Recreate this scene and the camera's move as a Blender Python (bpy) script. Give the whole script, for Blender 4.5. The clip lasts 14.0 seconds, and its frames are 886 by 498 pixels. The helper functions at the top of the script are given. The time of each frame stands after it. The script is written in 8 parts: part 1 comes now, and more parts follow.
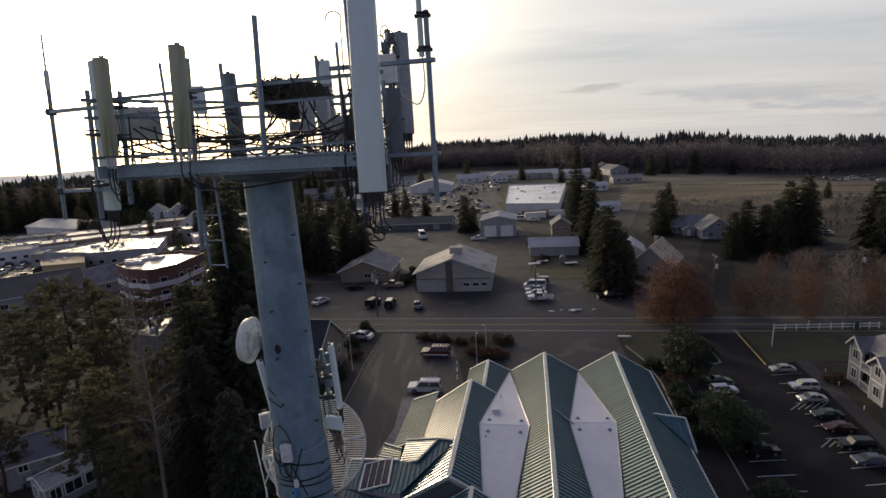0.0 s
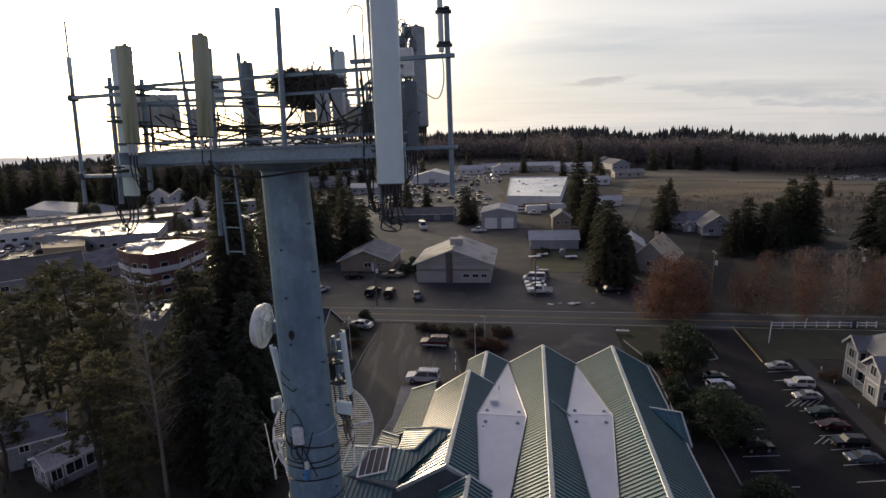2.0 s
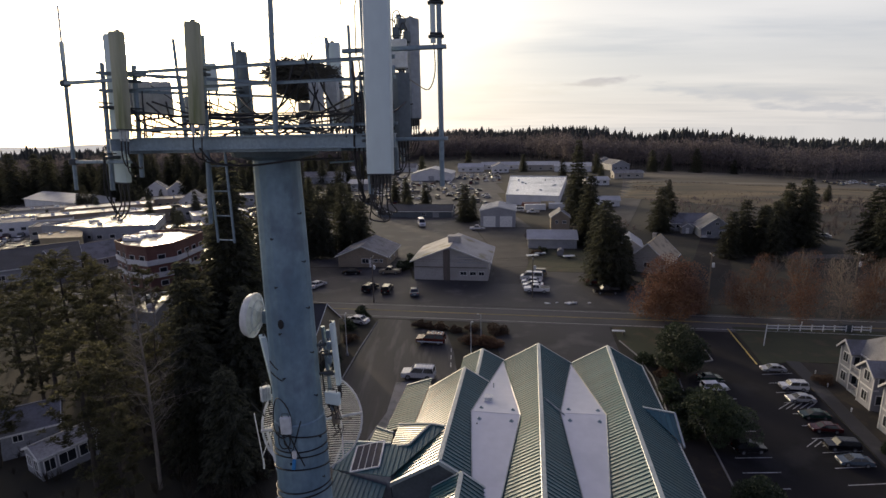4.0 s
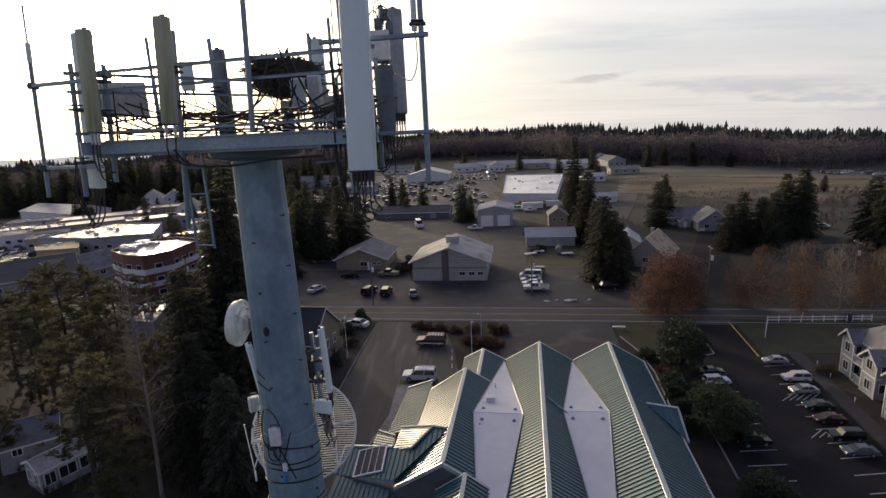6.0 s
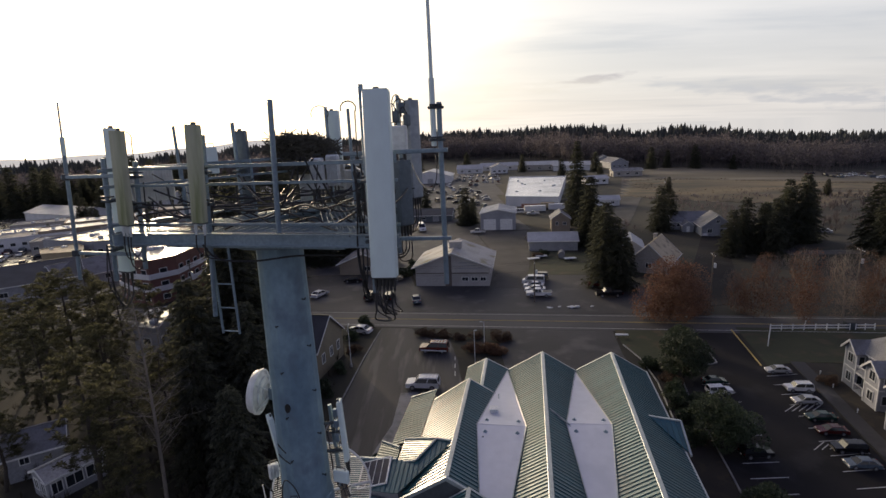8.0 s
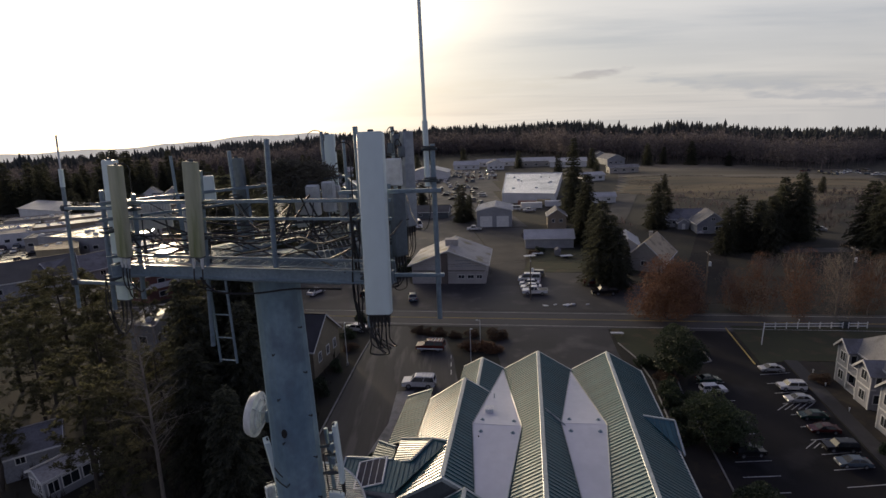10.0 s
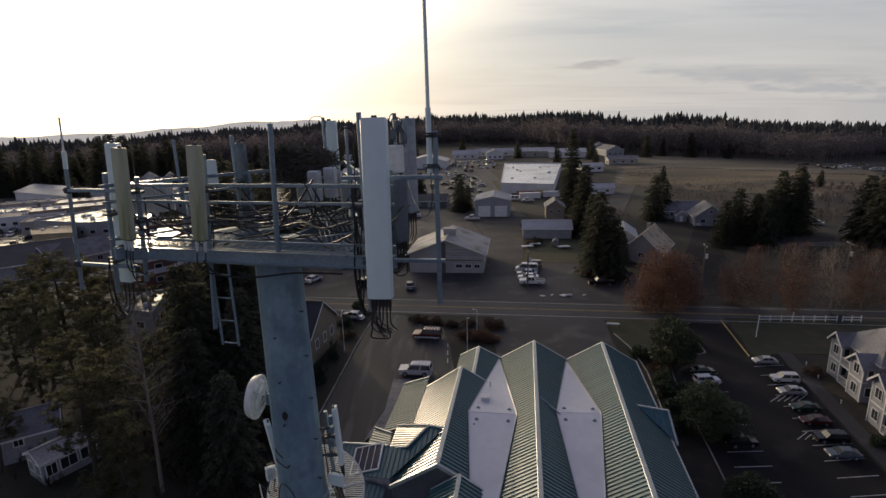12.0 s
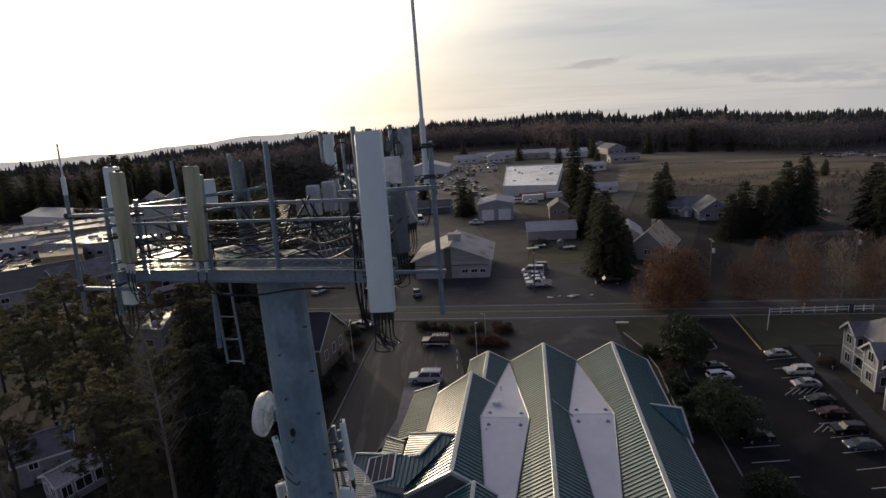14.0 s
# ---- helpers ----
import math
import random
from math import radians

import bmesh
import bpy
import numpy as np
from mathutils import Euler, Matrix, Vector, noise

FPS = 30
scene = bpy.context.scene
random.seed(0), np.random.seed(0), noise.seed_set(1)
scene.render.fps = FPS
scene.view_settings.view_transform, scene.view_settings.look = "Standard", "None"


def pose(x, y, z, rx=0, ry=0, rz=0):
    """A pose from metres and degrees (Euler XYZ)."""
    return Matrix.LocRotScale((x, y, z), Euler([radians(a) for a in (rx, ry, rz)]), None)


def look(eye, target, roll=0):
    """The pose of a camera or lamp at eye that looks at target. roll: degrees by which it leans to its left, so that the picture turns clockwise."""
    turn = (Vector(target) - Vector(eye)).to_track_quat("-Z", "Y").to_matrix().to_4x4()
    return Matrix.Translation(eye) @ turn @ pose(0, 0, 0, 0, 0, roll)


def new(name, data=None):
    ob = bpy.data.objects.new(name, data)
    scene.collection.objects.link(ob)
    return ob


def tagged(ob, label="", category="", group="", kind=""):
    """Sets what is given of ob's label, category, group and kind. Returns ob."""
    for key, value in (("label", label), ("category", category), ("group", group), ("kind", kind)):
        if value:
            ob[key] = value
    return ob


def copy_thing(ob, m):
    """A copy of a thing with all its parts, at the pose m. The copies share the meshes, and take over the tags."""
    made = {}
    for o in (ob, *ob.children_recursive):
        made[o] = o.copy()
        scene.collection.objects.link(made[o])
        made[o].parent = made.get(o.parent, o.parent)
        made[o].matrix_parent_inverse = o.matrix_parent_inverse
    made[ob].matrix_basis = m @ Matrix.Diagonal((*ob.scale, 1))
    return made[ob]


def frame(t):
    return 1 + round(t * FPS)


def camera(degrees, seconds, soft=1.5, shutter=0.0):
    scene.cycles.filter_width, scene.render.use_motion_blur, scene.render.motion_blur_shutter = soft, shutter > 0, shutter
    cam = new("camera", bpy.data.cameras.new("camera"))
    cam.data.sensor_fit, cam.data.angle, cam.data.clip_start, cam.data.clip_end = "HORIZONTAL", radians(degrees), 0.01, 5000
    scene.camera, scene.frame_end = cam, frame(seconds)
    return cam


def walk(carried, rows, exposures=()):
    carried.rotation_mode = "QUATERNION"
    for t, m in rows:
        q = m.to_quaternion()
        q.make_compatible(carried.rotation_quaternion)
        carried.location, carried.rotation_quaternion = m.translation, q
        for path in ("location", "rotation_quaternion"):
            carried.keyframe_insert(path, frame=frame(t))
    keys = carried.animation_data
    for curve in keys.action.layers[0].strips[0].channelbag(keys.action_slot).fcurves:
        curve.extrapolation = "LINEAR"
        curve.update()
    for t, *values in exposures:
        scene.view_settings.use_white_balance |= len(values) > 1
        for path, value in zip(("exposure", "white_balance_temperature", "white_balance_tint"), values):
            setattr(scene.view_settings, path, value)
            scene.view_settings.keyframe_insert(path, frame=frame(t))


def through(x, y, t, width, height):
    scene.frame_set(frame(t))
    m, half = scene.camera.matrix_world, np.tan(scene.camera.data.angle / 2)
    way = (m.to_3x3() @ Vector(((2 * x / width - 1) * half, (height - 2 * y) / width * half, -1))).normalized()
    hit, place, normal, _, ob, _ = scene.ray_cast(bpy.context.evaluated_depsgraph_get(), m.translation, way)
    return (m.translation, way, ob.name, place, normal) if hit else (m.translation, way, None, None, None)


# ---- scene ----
cam = camera(81.0, 14.0)
PATH = [
    (0.0, pose(0.059, -0.168, 33.762, 78.65, 3.36, 0.07)),
    (0.5, pose(-0.001, -0.183, 33.780, 79.19, 3.94, 0.32)),
    (1.0, pose(-0.066, -0.201, 33.796, 77.78, 2.46, -0.17)),
    (1.5, pose(-0.096, -0.319, 33.836, 77.95, 2.27, -0.11)),
    (2.0, pose(-0.122, -0.334, 33.812, 77.66, 2.19, 0.28)),
    (2.5, pose(-0.151, -0.351, 33.803, 76.61, 1.24, 0.10)),
    (3.0, pose(-0.112, -0.459, 33.794, 77.35, 0.69, 0.04)),
    (5.5, pose(0.106, -0.100, 33.640, 77.42, 2.47, 0.25)),
    (6.0, pose(0.115, -0.057, 33.636, 77.47, 2.69, -0.17)),
    (6.5, pose(0.096, -0.205, 33.727, 77.76, 2.70, 0.10)),
    (7.0, pose(0.039, 0.017, 33.981, 77.36, 2.21, 0.33)),
    (7.5, pose(0.000, 0.000, 34.400, 77.10, 2.40, 0.00)),
    (8.0, pose(-0.015, -0.094, 34.914, 77.50, 2.59, 0.10)),
    (10.5, pose(0.056, -0.138, 35.449, 76.65, 2.36, -0.35)),
    (11.0, pose(0.039, -0.213, 35.441, 76.38, 2.00, -0.09)),
    (11.5, pose(0.025, -0.251, 35.443, 76.45, 1.49, 0.19)),
    (12.0, pose(0.004, -0.206, 35.427, 75.80, 1.67, -0.34)),
    (12.5, pose(-0.023, -0.193, 35.435, 76.58, 2.31, -0.15)),
    (13.0, pose(0.029, -0.246, 35.452, 77.40, 3.54, 0.05)),
    (13.5, pose(0.055, -0.141, 35.442, 77.71, 4.28, 0.25)),
    (14.0, pose(0.074, -0.162, 35.472, 76.41, 4.19, -0.35)),
]
walk(cam, PATH, [(0.0, -0.1, 6450, 14), (1.2, -0.05, 6450, 14), (3.0, 0.05, 6450, 14), (5.5, 0.1, 6450, 14), (7.5, 0.15, 6450, 14), (8.2, 0.08, 6450, 14), (10.3, -0.25, 6450, 14), (14.0, -0.3, 6450, 14)])

# ---- sky and sun ----
SUN_AZ, SUN_EL = -30.0, 6.5
SUN = Vector((math.sin(radians(SUN_AZ)) * math.cos(radians(SUN_EL)), math.cos(radians(SUN_AZ)) * math.cos(radians(SUN_EL)), math.sin(radians(SUN_EL))))


def build_world():
    w = bpy.data.worlds.new("hazy_morning_sky")
    scene.world = w
    w.use_nodes = True
    nt = w.node_tree
    nt.nodes.clear()
    N, L = nt.nodes.new, nt.links.new

    def math_node(op, a, b=None, clamp=False):
        n = N("ShaderNodeMath")
        n.operation, n.use_clamp = op, clamp
        for i, v in enumerate((a, b)):
            if v is None:
                continue
            if isinstance(v, (int, float)):
                n.inputs[i].default_value = v
            else:
                L(v, n.inputs[i])
        return n.outputs[0]

    def mix(f, a, b, kind="MIX"):
        n = N("ShaderNodeMix")
        n.data_type, n.blend_type = "RGBA", kind
        for i, v in ((0, f), (6, a), (7, b)):
            if isinstance(v, (int, float)):
                n.inputs[i].default_value = v
            elif isinstance(v, tuple):
                n.inputs[i].default_value = (*v, 1)
            else:
                L(v, n.inputs[i])
        return n.outputs[2]

    tc = N("ShaderNodeTexCoord").outputs["Generated"]
    sky = N("ShaderNodeTexSky")
    sky.sky_type, sky.sun_disc = "NISHITA", False
    sky.sun_elevation, sky.sun_rotation = radians(SUN_EL), radians(SUN_AZ)
    sky.air_density, sky.dust_density = 1.0, 2.0
    clear = mix(1.0, sky.outputs[0], (0.10, 0.10, 0.10), "MULTIPLY")
    dot = N("ShaderNodeVectorMath")
    dot.operation = "DOT_PRODUCT"
    L(tc, dot.inputs[0])
    dot.inputs[1].default_value = SUN
    d = math_node("MAXIMUM", dot.outputs["Value"], 0.0)
    wide = math_node("POWER", d, 14.0)
    mid = math_node("POWER", d, 40.0)
    tight = math_node("POWER", d, 900.0)
    sep = N("ShaderNodeSeparateXYZ")
    L(tc, sep.inputs[0])
    zc = math_node("ADD", math_node("MAXIMUM", sep.outputs[2], 0.0), 0.07)
    flat = N("ShaderNodeCombineXYZ")
    L(math_node("DIVIDE", sep.outputs[0], zc), flat.inputs[0])
    L(math_node("DIVIDE", sep.outputs[1], zc), flat.inputs[1])
    mp = N("ShaderNodeMapping")
    mp.inputs["Rotation"].default_value = (0, 0, radians(-22))
    mp.inputs["Scale"].default_value = (0.22, 0.62, 1)
    mp.inputs["Location"].default_value = (3.1, 1.4, 0)
    L(flat.outputs[0], mp.inputs[0])

    def clouds(scale, detail, lo, hi):
        n = N("ShaderNodeTexNoise")
        n.inputs["Scale"].default_value, n.inputs["Detail"].default_value = scale, detail
        n.inputs["Roughness"].default_value = 0.55
        L(mp.outputs[0], n.inputs["Vector"])
        r = N("ShaderNodeMapRange")
        r.interpolation_type = "SMOOTHSTEP"
        r.inputs[1].default_value, r.inputs[2].default_value = lo, hi
        L(n.outputs[0], r.inputs[0])
        return r.outputs[0]

    veil = mix(math_node("MULTIPLY", clouds(0.55, 5, 0.40, 0.66), 0.75), (0.70, 0.72, 0.735), (0.96, 0.95, 0.92))
    streak = math_node("MULTIPLY", clouds(1.3, 8, 0.48, 0.72), math_node("SUBTRACT", 1.0, math_node("MULTIPLY", mid, 0.9)))
    veil = mix(math_node("MULTIPLY", streak, 0.62), veil, (0.46, 0.52, 0.60))
    # a small grey cloud and a long low bank, drawn out sideways
    ahead = math_node("MAXIMUM", sep.outputs[1], 0.05)
    su, sw = math_node("DIVIDE", sep.outputs[0], ahead), math_node("DIVIDE", sep.outputs[2], ahead)
    ragged = N("ShaderNodeTexNoise")
    ragged.inputs["Scale"].default_value, ragged.inputs["Detail"].default_value = 16.0, 7.0
    stretch = N("ShaderNodeCombineXYZ")
    L(su, stretch.inputs[0])
    L(math_node("MULTIPLY", sw, 5.0), stretch.inputs[1])
    L(stretch.outputs[0], ragged.inputs["Vector"])
    wob = math_node("MULTIPLY", math_node("SUBTRACT", ragged.outputs[0], 0.45), 4.2)

    def cloud_bank(u0, w0, tilt, ru, rw):
        a = math_node("SUBTRACT", su, u0)
        b = math_node("SUBTRACT", math_node("SUBTRACT", sw, w0), math_node("MULTIPLY", a, tilt))
        a2 = math_node("POWER", math_node("ABSOLUTE", math_node("DIVIDE", a, ru)), 2.0)
        b2 = math_node("POWER", math_node("ABSOLUTE", math_node("DIVIDE", b, rw)), 2.0)
        r = math_node("ADD", math_node("ADD", a2, b2), wob)
        return math_node("SUBTRACT", 1.0, r, True)

    veil = mix(math_node("MULTIPLY", cloud_bank(0.295, 0.088, 0.05, 0.085, 0.0095), 0.9), veil, (0.43, 0.44, 0.52))
    veil = mix(math_node("MULTIPLY", cloud_bank(0.70, 0.038, -0.11, 0.38, 0.021), 0.85), veil, (0.50, 0.56, 0.65))
    veil = mix(math_node("MULTIPLY", cloud_bank(0.10, 0.075, 0.02, 0.30, 0.016), 0.3), veil, (0.62, 0.62, 0.60))
    low = N("ShaderNodeMapRange")
    low.interpolation_type = "SMOOTHSTEP"
    for i, v in enumerate((-0.02, 0.16, 1.0, 0.0)):
        low.inputs[1 + i].default_value = v
    L(sep.outputs[2], low.inputs[0])
    veil = mix(math_node("MULTIPLY", low.outputs[0], 0.38), veil, (0.80, 0.765, 0.68))
    # the haze is brightest towards the sun and thins out overhead and behind
    up = N("ShaderNodeMapRange")
    up.interpolation_type = "SMOOTHSTEP"
    for i, v in enumerate((0.28, 0.74, 1.0, 0.19)):
        up.inputs[1 + i].default_value = v
    L(sep.outputs[2], up.inputs[0])
    rear = N("ShaderNodeMapRange")
    rear.interpolation_type = "SMOOTHSTEP"
    for i, v in enumerate((-0.6, 0.40, 0.52, 1.0)):
        rear.inputs[1 + i].default_value = v
    L(dot.outputs["Value"], rear.inputs[0])
    fade = N("ShaderNodeCombineColor")
    both = math_node("MULTIPLY", up.outputs[0], rear.outputs[0])
    for i, power in enumerate((1.0, 0.96, 0.56)):
        L(math_node("POWER", both, power), fade.inputs[i])
    veil = mix(1.0, veil, fade.outputs[0], "MULTIPLY")
    full = mix(0.80, clear, veil)
    # the haze low over the land dims the glow beside the sun
    lift = N("ShaderNodeMapRange")
    lift.interpolation_type = "SMOOTHSTEP"
    for i, v in enumerate((0.04, 0.26, 0.16, 1.0)):
        lift.inputs[1 + i].default_value = v
    L(sep.outputs[2], lift.inputs[0])
    full = mix(math_node("MULTIPLY", wide, lift.outputs[0]), full, (7.0, 5.9, 3.9), "ADD")
    full = mix(math_node("POWER", d, 4.0), full, (0.36, 0.32, 0.19), "ADD")
    full = mix(mid, full, (1.3, 1.05, 0.45), "ADD")
    full = mix(tight, full, (14.0, 11.5, 7.0), "ADD")
    bg, out = N("ShaderNodeBackground"), N("ShaderNodeOutputWorld")
    L(full, bg.inputs[0])
    bg.inputs[1].default_value = 1.0
    L(bg.outputs[0], out.inputs[0])


build_world()
sun_data = bpy.data.lights.new("sun", "SUN")
sun_data.energy, sun_data.angle, sun_data.color = 2.2, radians(2.0), (1.0, 0.80, 0.55)
sun = new("sun", sun_data)
sun.matrix_world = look((SUN * 200), (0, 0, 0))


# ---- materials ----


def surf(name, a, b, rough=0.7, metal=0.0, big=0.25, fine=6.0, bump=0.15, spots=None, spot_scale=1.2, vary=0.0, stretch=(1, 1, 1), coords="Object", contrast=1.0, ior=1.5, puddles=0.0):
    """A surface with two colours in large patches, fine grain, relief and, if asked, stains and standing water; vary: how much single pieces differ."""
    m = bpy.data.materials.new(name)
    m.use_nodes = True
    nt = m.node_tree
    N, L = nt.nodes.new, nt.links.new
    p = nt.nodes["Principled BSDF"]
    tc = N("ShaderNodeTexCoord")
    mp = N("ShaderNodeMapping")
    mp.inputs["Scale"].default_value = stretch
    L(tc.outputs[coords], mp.inputs[0])

    def noise_of(scale, detail):
        n = N("ShaderNodeTexNoise")
        n.inputs["Scale"].default_value, n.inputs["Detail"].default_value = scale, detail
        L(mp.outputs[0], n.inputs["Vector"])
        return n.outputs[0]

    def ranged(v, lo, hi, to_lo=0.0, to_hi=1.0):
        r = N("ShaderNodeMapRange")
        for i, x in enumerate((lo, hi, to_lo, to_hi)):
            r.inputs[1 + i].default_value = x
        L(v, r.inputs[0])
        return r.outputs[0]

    def mix(f, x, y, kind="MIX"):
        n = N("ShaderNodeMix")
        n.data_type, n.blend_type = "RGBA", kind
        for i, v in ((0, f), (6, x), (7, y)):
            if isinstance(v, (int, float)):
                n.inputs[i].default_value = v
            elif isinstance(v, tuple):
                n.inputs[i].default_value = (*v, 1)
            else:
                L(v, n.inputs[i])
        return n.outputs[2]

    large, grain = noise_of(big, 4), noise_of(fine, 3)
    col = mix(ranged(large, 0.35, 0.65), a, b)
    g = ranged(grain, 0.25, 0.75, 1 - 0.22 * contrast, 1 + 0.18 * contrast)
    comb = N("ShaderNodeCombineColor")
    for i in range(3):
        L(g, comb.inputs[i])
    col = mix(1.0, col, comb.outputs[0], "MULTIPLY")
    if spots:
        col = mix(ranged(noise_of(spot_scale, 6), 0.54, 0.66, 0.0, 0.85), col, spots)
    if vary:
        info = N("ShaderNodeObjectInfo")
        v = ranged(info.outputs["Random"], 0, 1, 1 - vary, 1 + vary)
        c2 = N("ShaderNodeCombineColor")
        for i in range(3):
            L(v, c2.inputs[i])
        col = mix(1.0, col, c2.outputs[0], "MULTIPLY")
    L(col, p.inputs["Base Color"])
    gloss = ranged(grain, 0.2, 0.8, max(0.03, rough - 0.08), min(1, rough + 0.08))
    if puddles:
        dry = N("ShaderNodeMath")
        dry.operation, dry.use_clamp = "MULTIPLY", True
        L(gloss, dry.inputs[0])
        L(ranged(noise_of(puddles, 5), 0.44, 0.56, 0.12, 1.0), dry.inputs[1])
        gloss = dry.outputs[0]
    L(gloss, p.inputs["Roughness"])
    p.inputs["Metallic"].default_value, p.inputs["IOR"].default_value = metal, ior
    if bump:
        bp = N("ShaderNodeBump")
        bp.inputs["Strength"].default_value, bp.inputs["Distance"].default_value = bump, 0.03
        L(grain, bp.inputs["Height"])
        L(bp.outputs[0], p.inputs["Normal"])
    return m


def leafy(name, a, b, rough=0.75, through=0.25):
    """Foliage: every clump takes its own tone, and a little light comes through."""
    m = bpy.data.materials.new(name)
    m.use_nodes = True
    nt = m.node_tree
    N, L = nt.nodes.new, nt.links.new
    p = nt.nodes["Principled BSDF"]
    geo, ramp = N("ShaderNodeNewGeometry"), N("ShaderNodeMix")
    ramp.data_type = "RGBA"
    ramp.inputs[6].default_value, ramp.inputs[7].default_value = (*a, 1), (*b, 1)
    L(geo.outputs["Random Per Island"], ramp.inputs[0])
    info, mul = N("ShaderNodeObjectInfo"), N("ShaderNodeMix")
    mul.data_type, mul.blend_type = "RGBA", "MULTIPLY"
    mul.inputs[0].default_value = 1.0
    r = N("ShaderNodeMapRange")
    r.inputs[3].default_value, r.inputs[4].default_value = 0.75, 1.25
    L(info.outputs["Random"], r.inputs[0])
    c = N("ShaderNodeCombineColor")
    for i in range(3):
        L(r.outputs[0], c.inputs[i])
    L(ramp.outputs[2], mul.inputs[6])
    L(c.outputs[0], mul.inputs[7])
    L(mul.outputs[2], p.inputs["Base Color"])
    p.inputs["Roughness"].default_value = rough
    tr, ad = N("ShaderNodeBsdfTranslucent"), N("ShaderNodeMixShader")
    L(mul.outputs[2], tr.inputs[0])
    ad.inputs[0].default_value = through
    L(p.outputs[0], ad.inputs[1])
    L(tr.outputs[0], ad.inputs[2])
    L(ad.outputs[0], nt.nodes["Material Output"].inputs[0])
    return m


GALV = surf("galvanised_steel", (0.25, 0.325, 0.38), (0.18, 0.25, 0.31), 0.4, 0.35, 1.3, 22, 0.06, (0.20, 0.26, 0.30), 2.2)
POLE_MAT = surf("weathered_pole_steel", (0.25, 0.365, 0.44), (0.165, 0.260, 0.335), 0.48, 0.15, 1.7, 12, 0.06, (0.15, 0.21, 0.27), 2.4, stretch=(1, 1, 0.75), contrast=0.7)
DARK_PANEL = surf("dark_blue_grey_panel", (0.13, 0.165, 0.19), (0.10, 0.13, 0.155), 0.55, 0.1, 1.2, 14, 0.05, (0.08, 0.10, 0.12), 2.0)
DARK_STEEL = surf("dark_steel", (0.10, 0.12, 0.13), (0.06, 0.07, 0.08), 0.55, 0.5, 2, 20, 0.08)
RADOME = surf("weathered_white_radome", (0.70, 0.815, 0.80), (0.66, 0.775, 0.765), 0.5, 0, 0.9, 9, 0.02, (0.60, 0.66, 0.66), 1.2, contrast=0.2, stretch=(1, 1, 0.4))
RADOME_OLD = surf("mossy_cream_radome", (0.48, 0.48, 0.36), (0.33, 0.35, 0.20), 0.6, 0, 1.8, 9, 0.05, (0.17, 0.20, 0.08), 3.0, contrast=0.6, stretch=(2.2, 2.2, 0.22))
WHITE_PAINT = surf("white_paint", (0.78, 0.78, 0.76), (0.68, 0.69, 0.68), 0.55, 0, 0.5, 8, 0.05)
GREY_BOX = surf("light_grey_enclosure", (0.70, 0.72, 0.72), (0.60, 0.64, 0.65), 0.5, 0.0, 1.5, 12, 0.04)
RADIO_GREY = surf("weathered_radio_grey", (0.36, 0.40, 0.43), (0.28, 0.32, 0.35), 0.5, 0.0, 1.5, 12, 0.05, (0.20, 0.23, 0.25), 2.5)
RUBBER = surf("black_rubber", (0.016, 0.017, 0.018), (0.03, 0.03, 0.032), 0.5, 0, 3, 25, 0.1)
BLUE_TAG = surf("blue_plastic", (0.03, 0.20, 0.50), (0.05, 0.26, 0.58), 0.4, 0, 4, 20, 0.03)
SLATE_WALL = surf("slate_grey_siding", (0.115, 0.135, 0.150), (0.090, 0.108, 0.122), 0.7, 0, 0.3, 5, 0.1)
TWIG = surf("dry_twig", (0.105, 0.098, 0.080), (0.062, 0.060, 0.046), 0.9, 0, 2, 20, 0.2, vary=0.3)
GRASS = surf("rough_winter_ground", (0.029, 0.028, 0.016), (0.014, 0.013, 0.010), 0.95, 0, 0.05, 1.3, 0.5, (0.045, 0.036, 0.021), 0.12)
MEADOW = surf("rough_brown_meadow", (0.175, 0.130, 0.066), (0.062, 0.052, 0.030), 0.95, 0, 0.035, 0.6, 0.6, (0.045, 0.044, 0.025), 0.09, stretch=(0.5, 1.4, 1))
LAWN = surf("winter_lawn", (0.044, 0.050, 0.022), (0.034, 0.038, 0.018), 0.95, 0, 0.15, 2.2, 0.5, (0.07, 0.055, 0.03), 0.35)
FIELD = surf("dry_grass_field", (0.195, 0.168, 0.122), (0.075, 0.064, 0.038), 0.95, 0, 0.020, 0.5, 0.5, (0.085, 0.078, 0.042), 0.05, stretch=(0.35, 1.6, 1))
ASPHALT = surf("worn_asphalt", (0.052, 0.049, 0.051), (0.026, 0.025, 0.027), 0.75, 0, 0.07, 2.6, 0.15, (0.090, 0.085, 0.082), 0.16, contrast=1.6)
DRIVE_MAT = surf("tyre_worn_driveway", (0.050, 0.047, 0.049), (0.022, 0.021, 0.023), 0.75, 0, 0.34, 4.0, 0.12, (0.100, 0.095, 0.092), 0.7, stretch=(1, 0.12, 1), contrast=1.4)
NEW_ASPHALT = surf("dark_sealed_asphalt", (0.021, 0.0195, 0.020), (0.013, 0.0125, 0.0135), 0.92, 0, 0.12, 5.0, 0.12, (0.030, 0.029, 0.030), 0.2, ior=1.3)
ROAD_MAT = surf("road_asphalt", (0.066, 0.063, 0.064), (0.050, 0.048, 0.050), 0.75, 0, 0.12, 5.0, 0.12, (0.042, 0.042, 0.044), 0.3, stretch=(0.3, 1, 1))
GRAVEL = surf("compacted_gravel", (0.070, 0.066, 0.062), (0.036, 0.034, 0.033), 0.9, 0, 0.12, 3.0, 0.4, (0.05, 0.048, 0.045), 0.25)
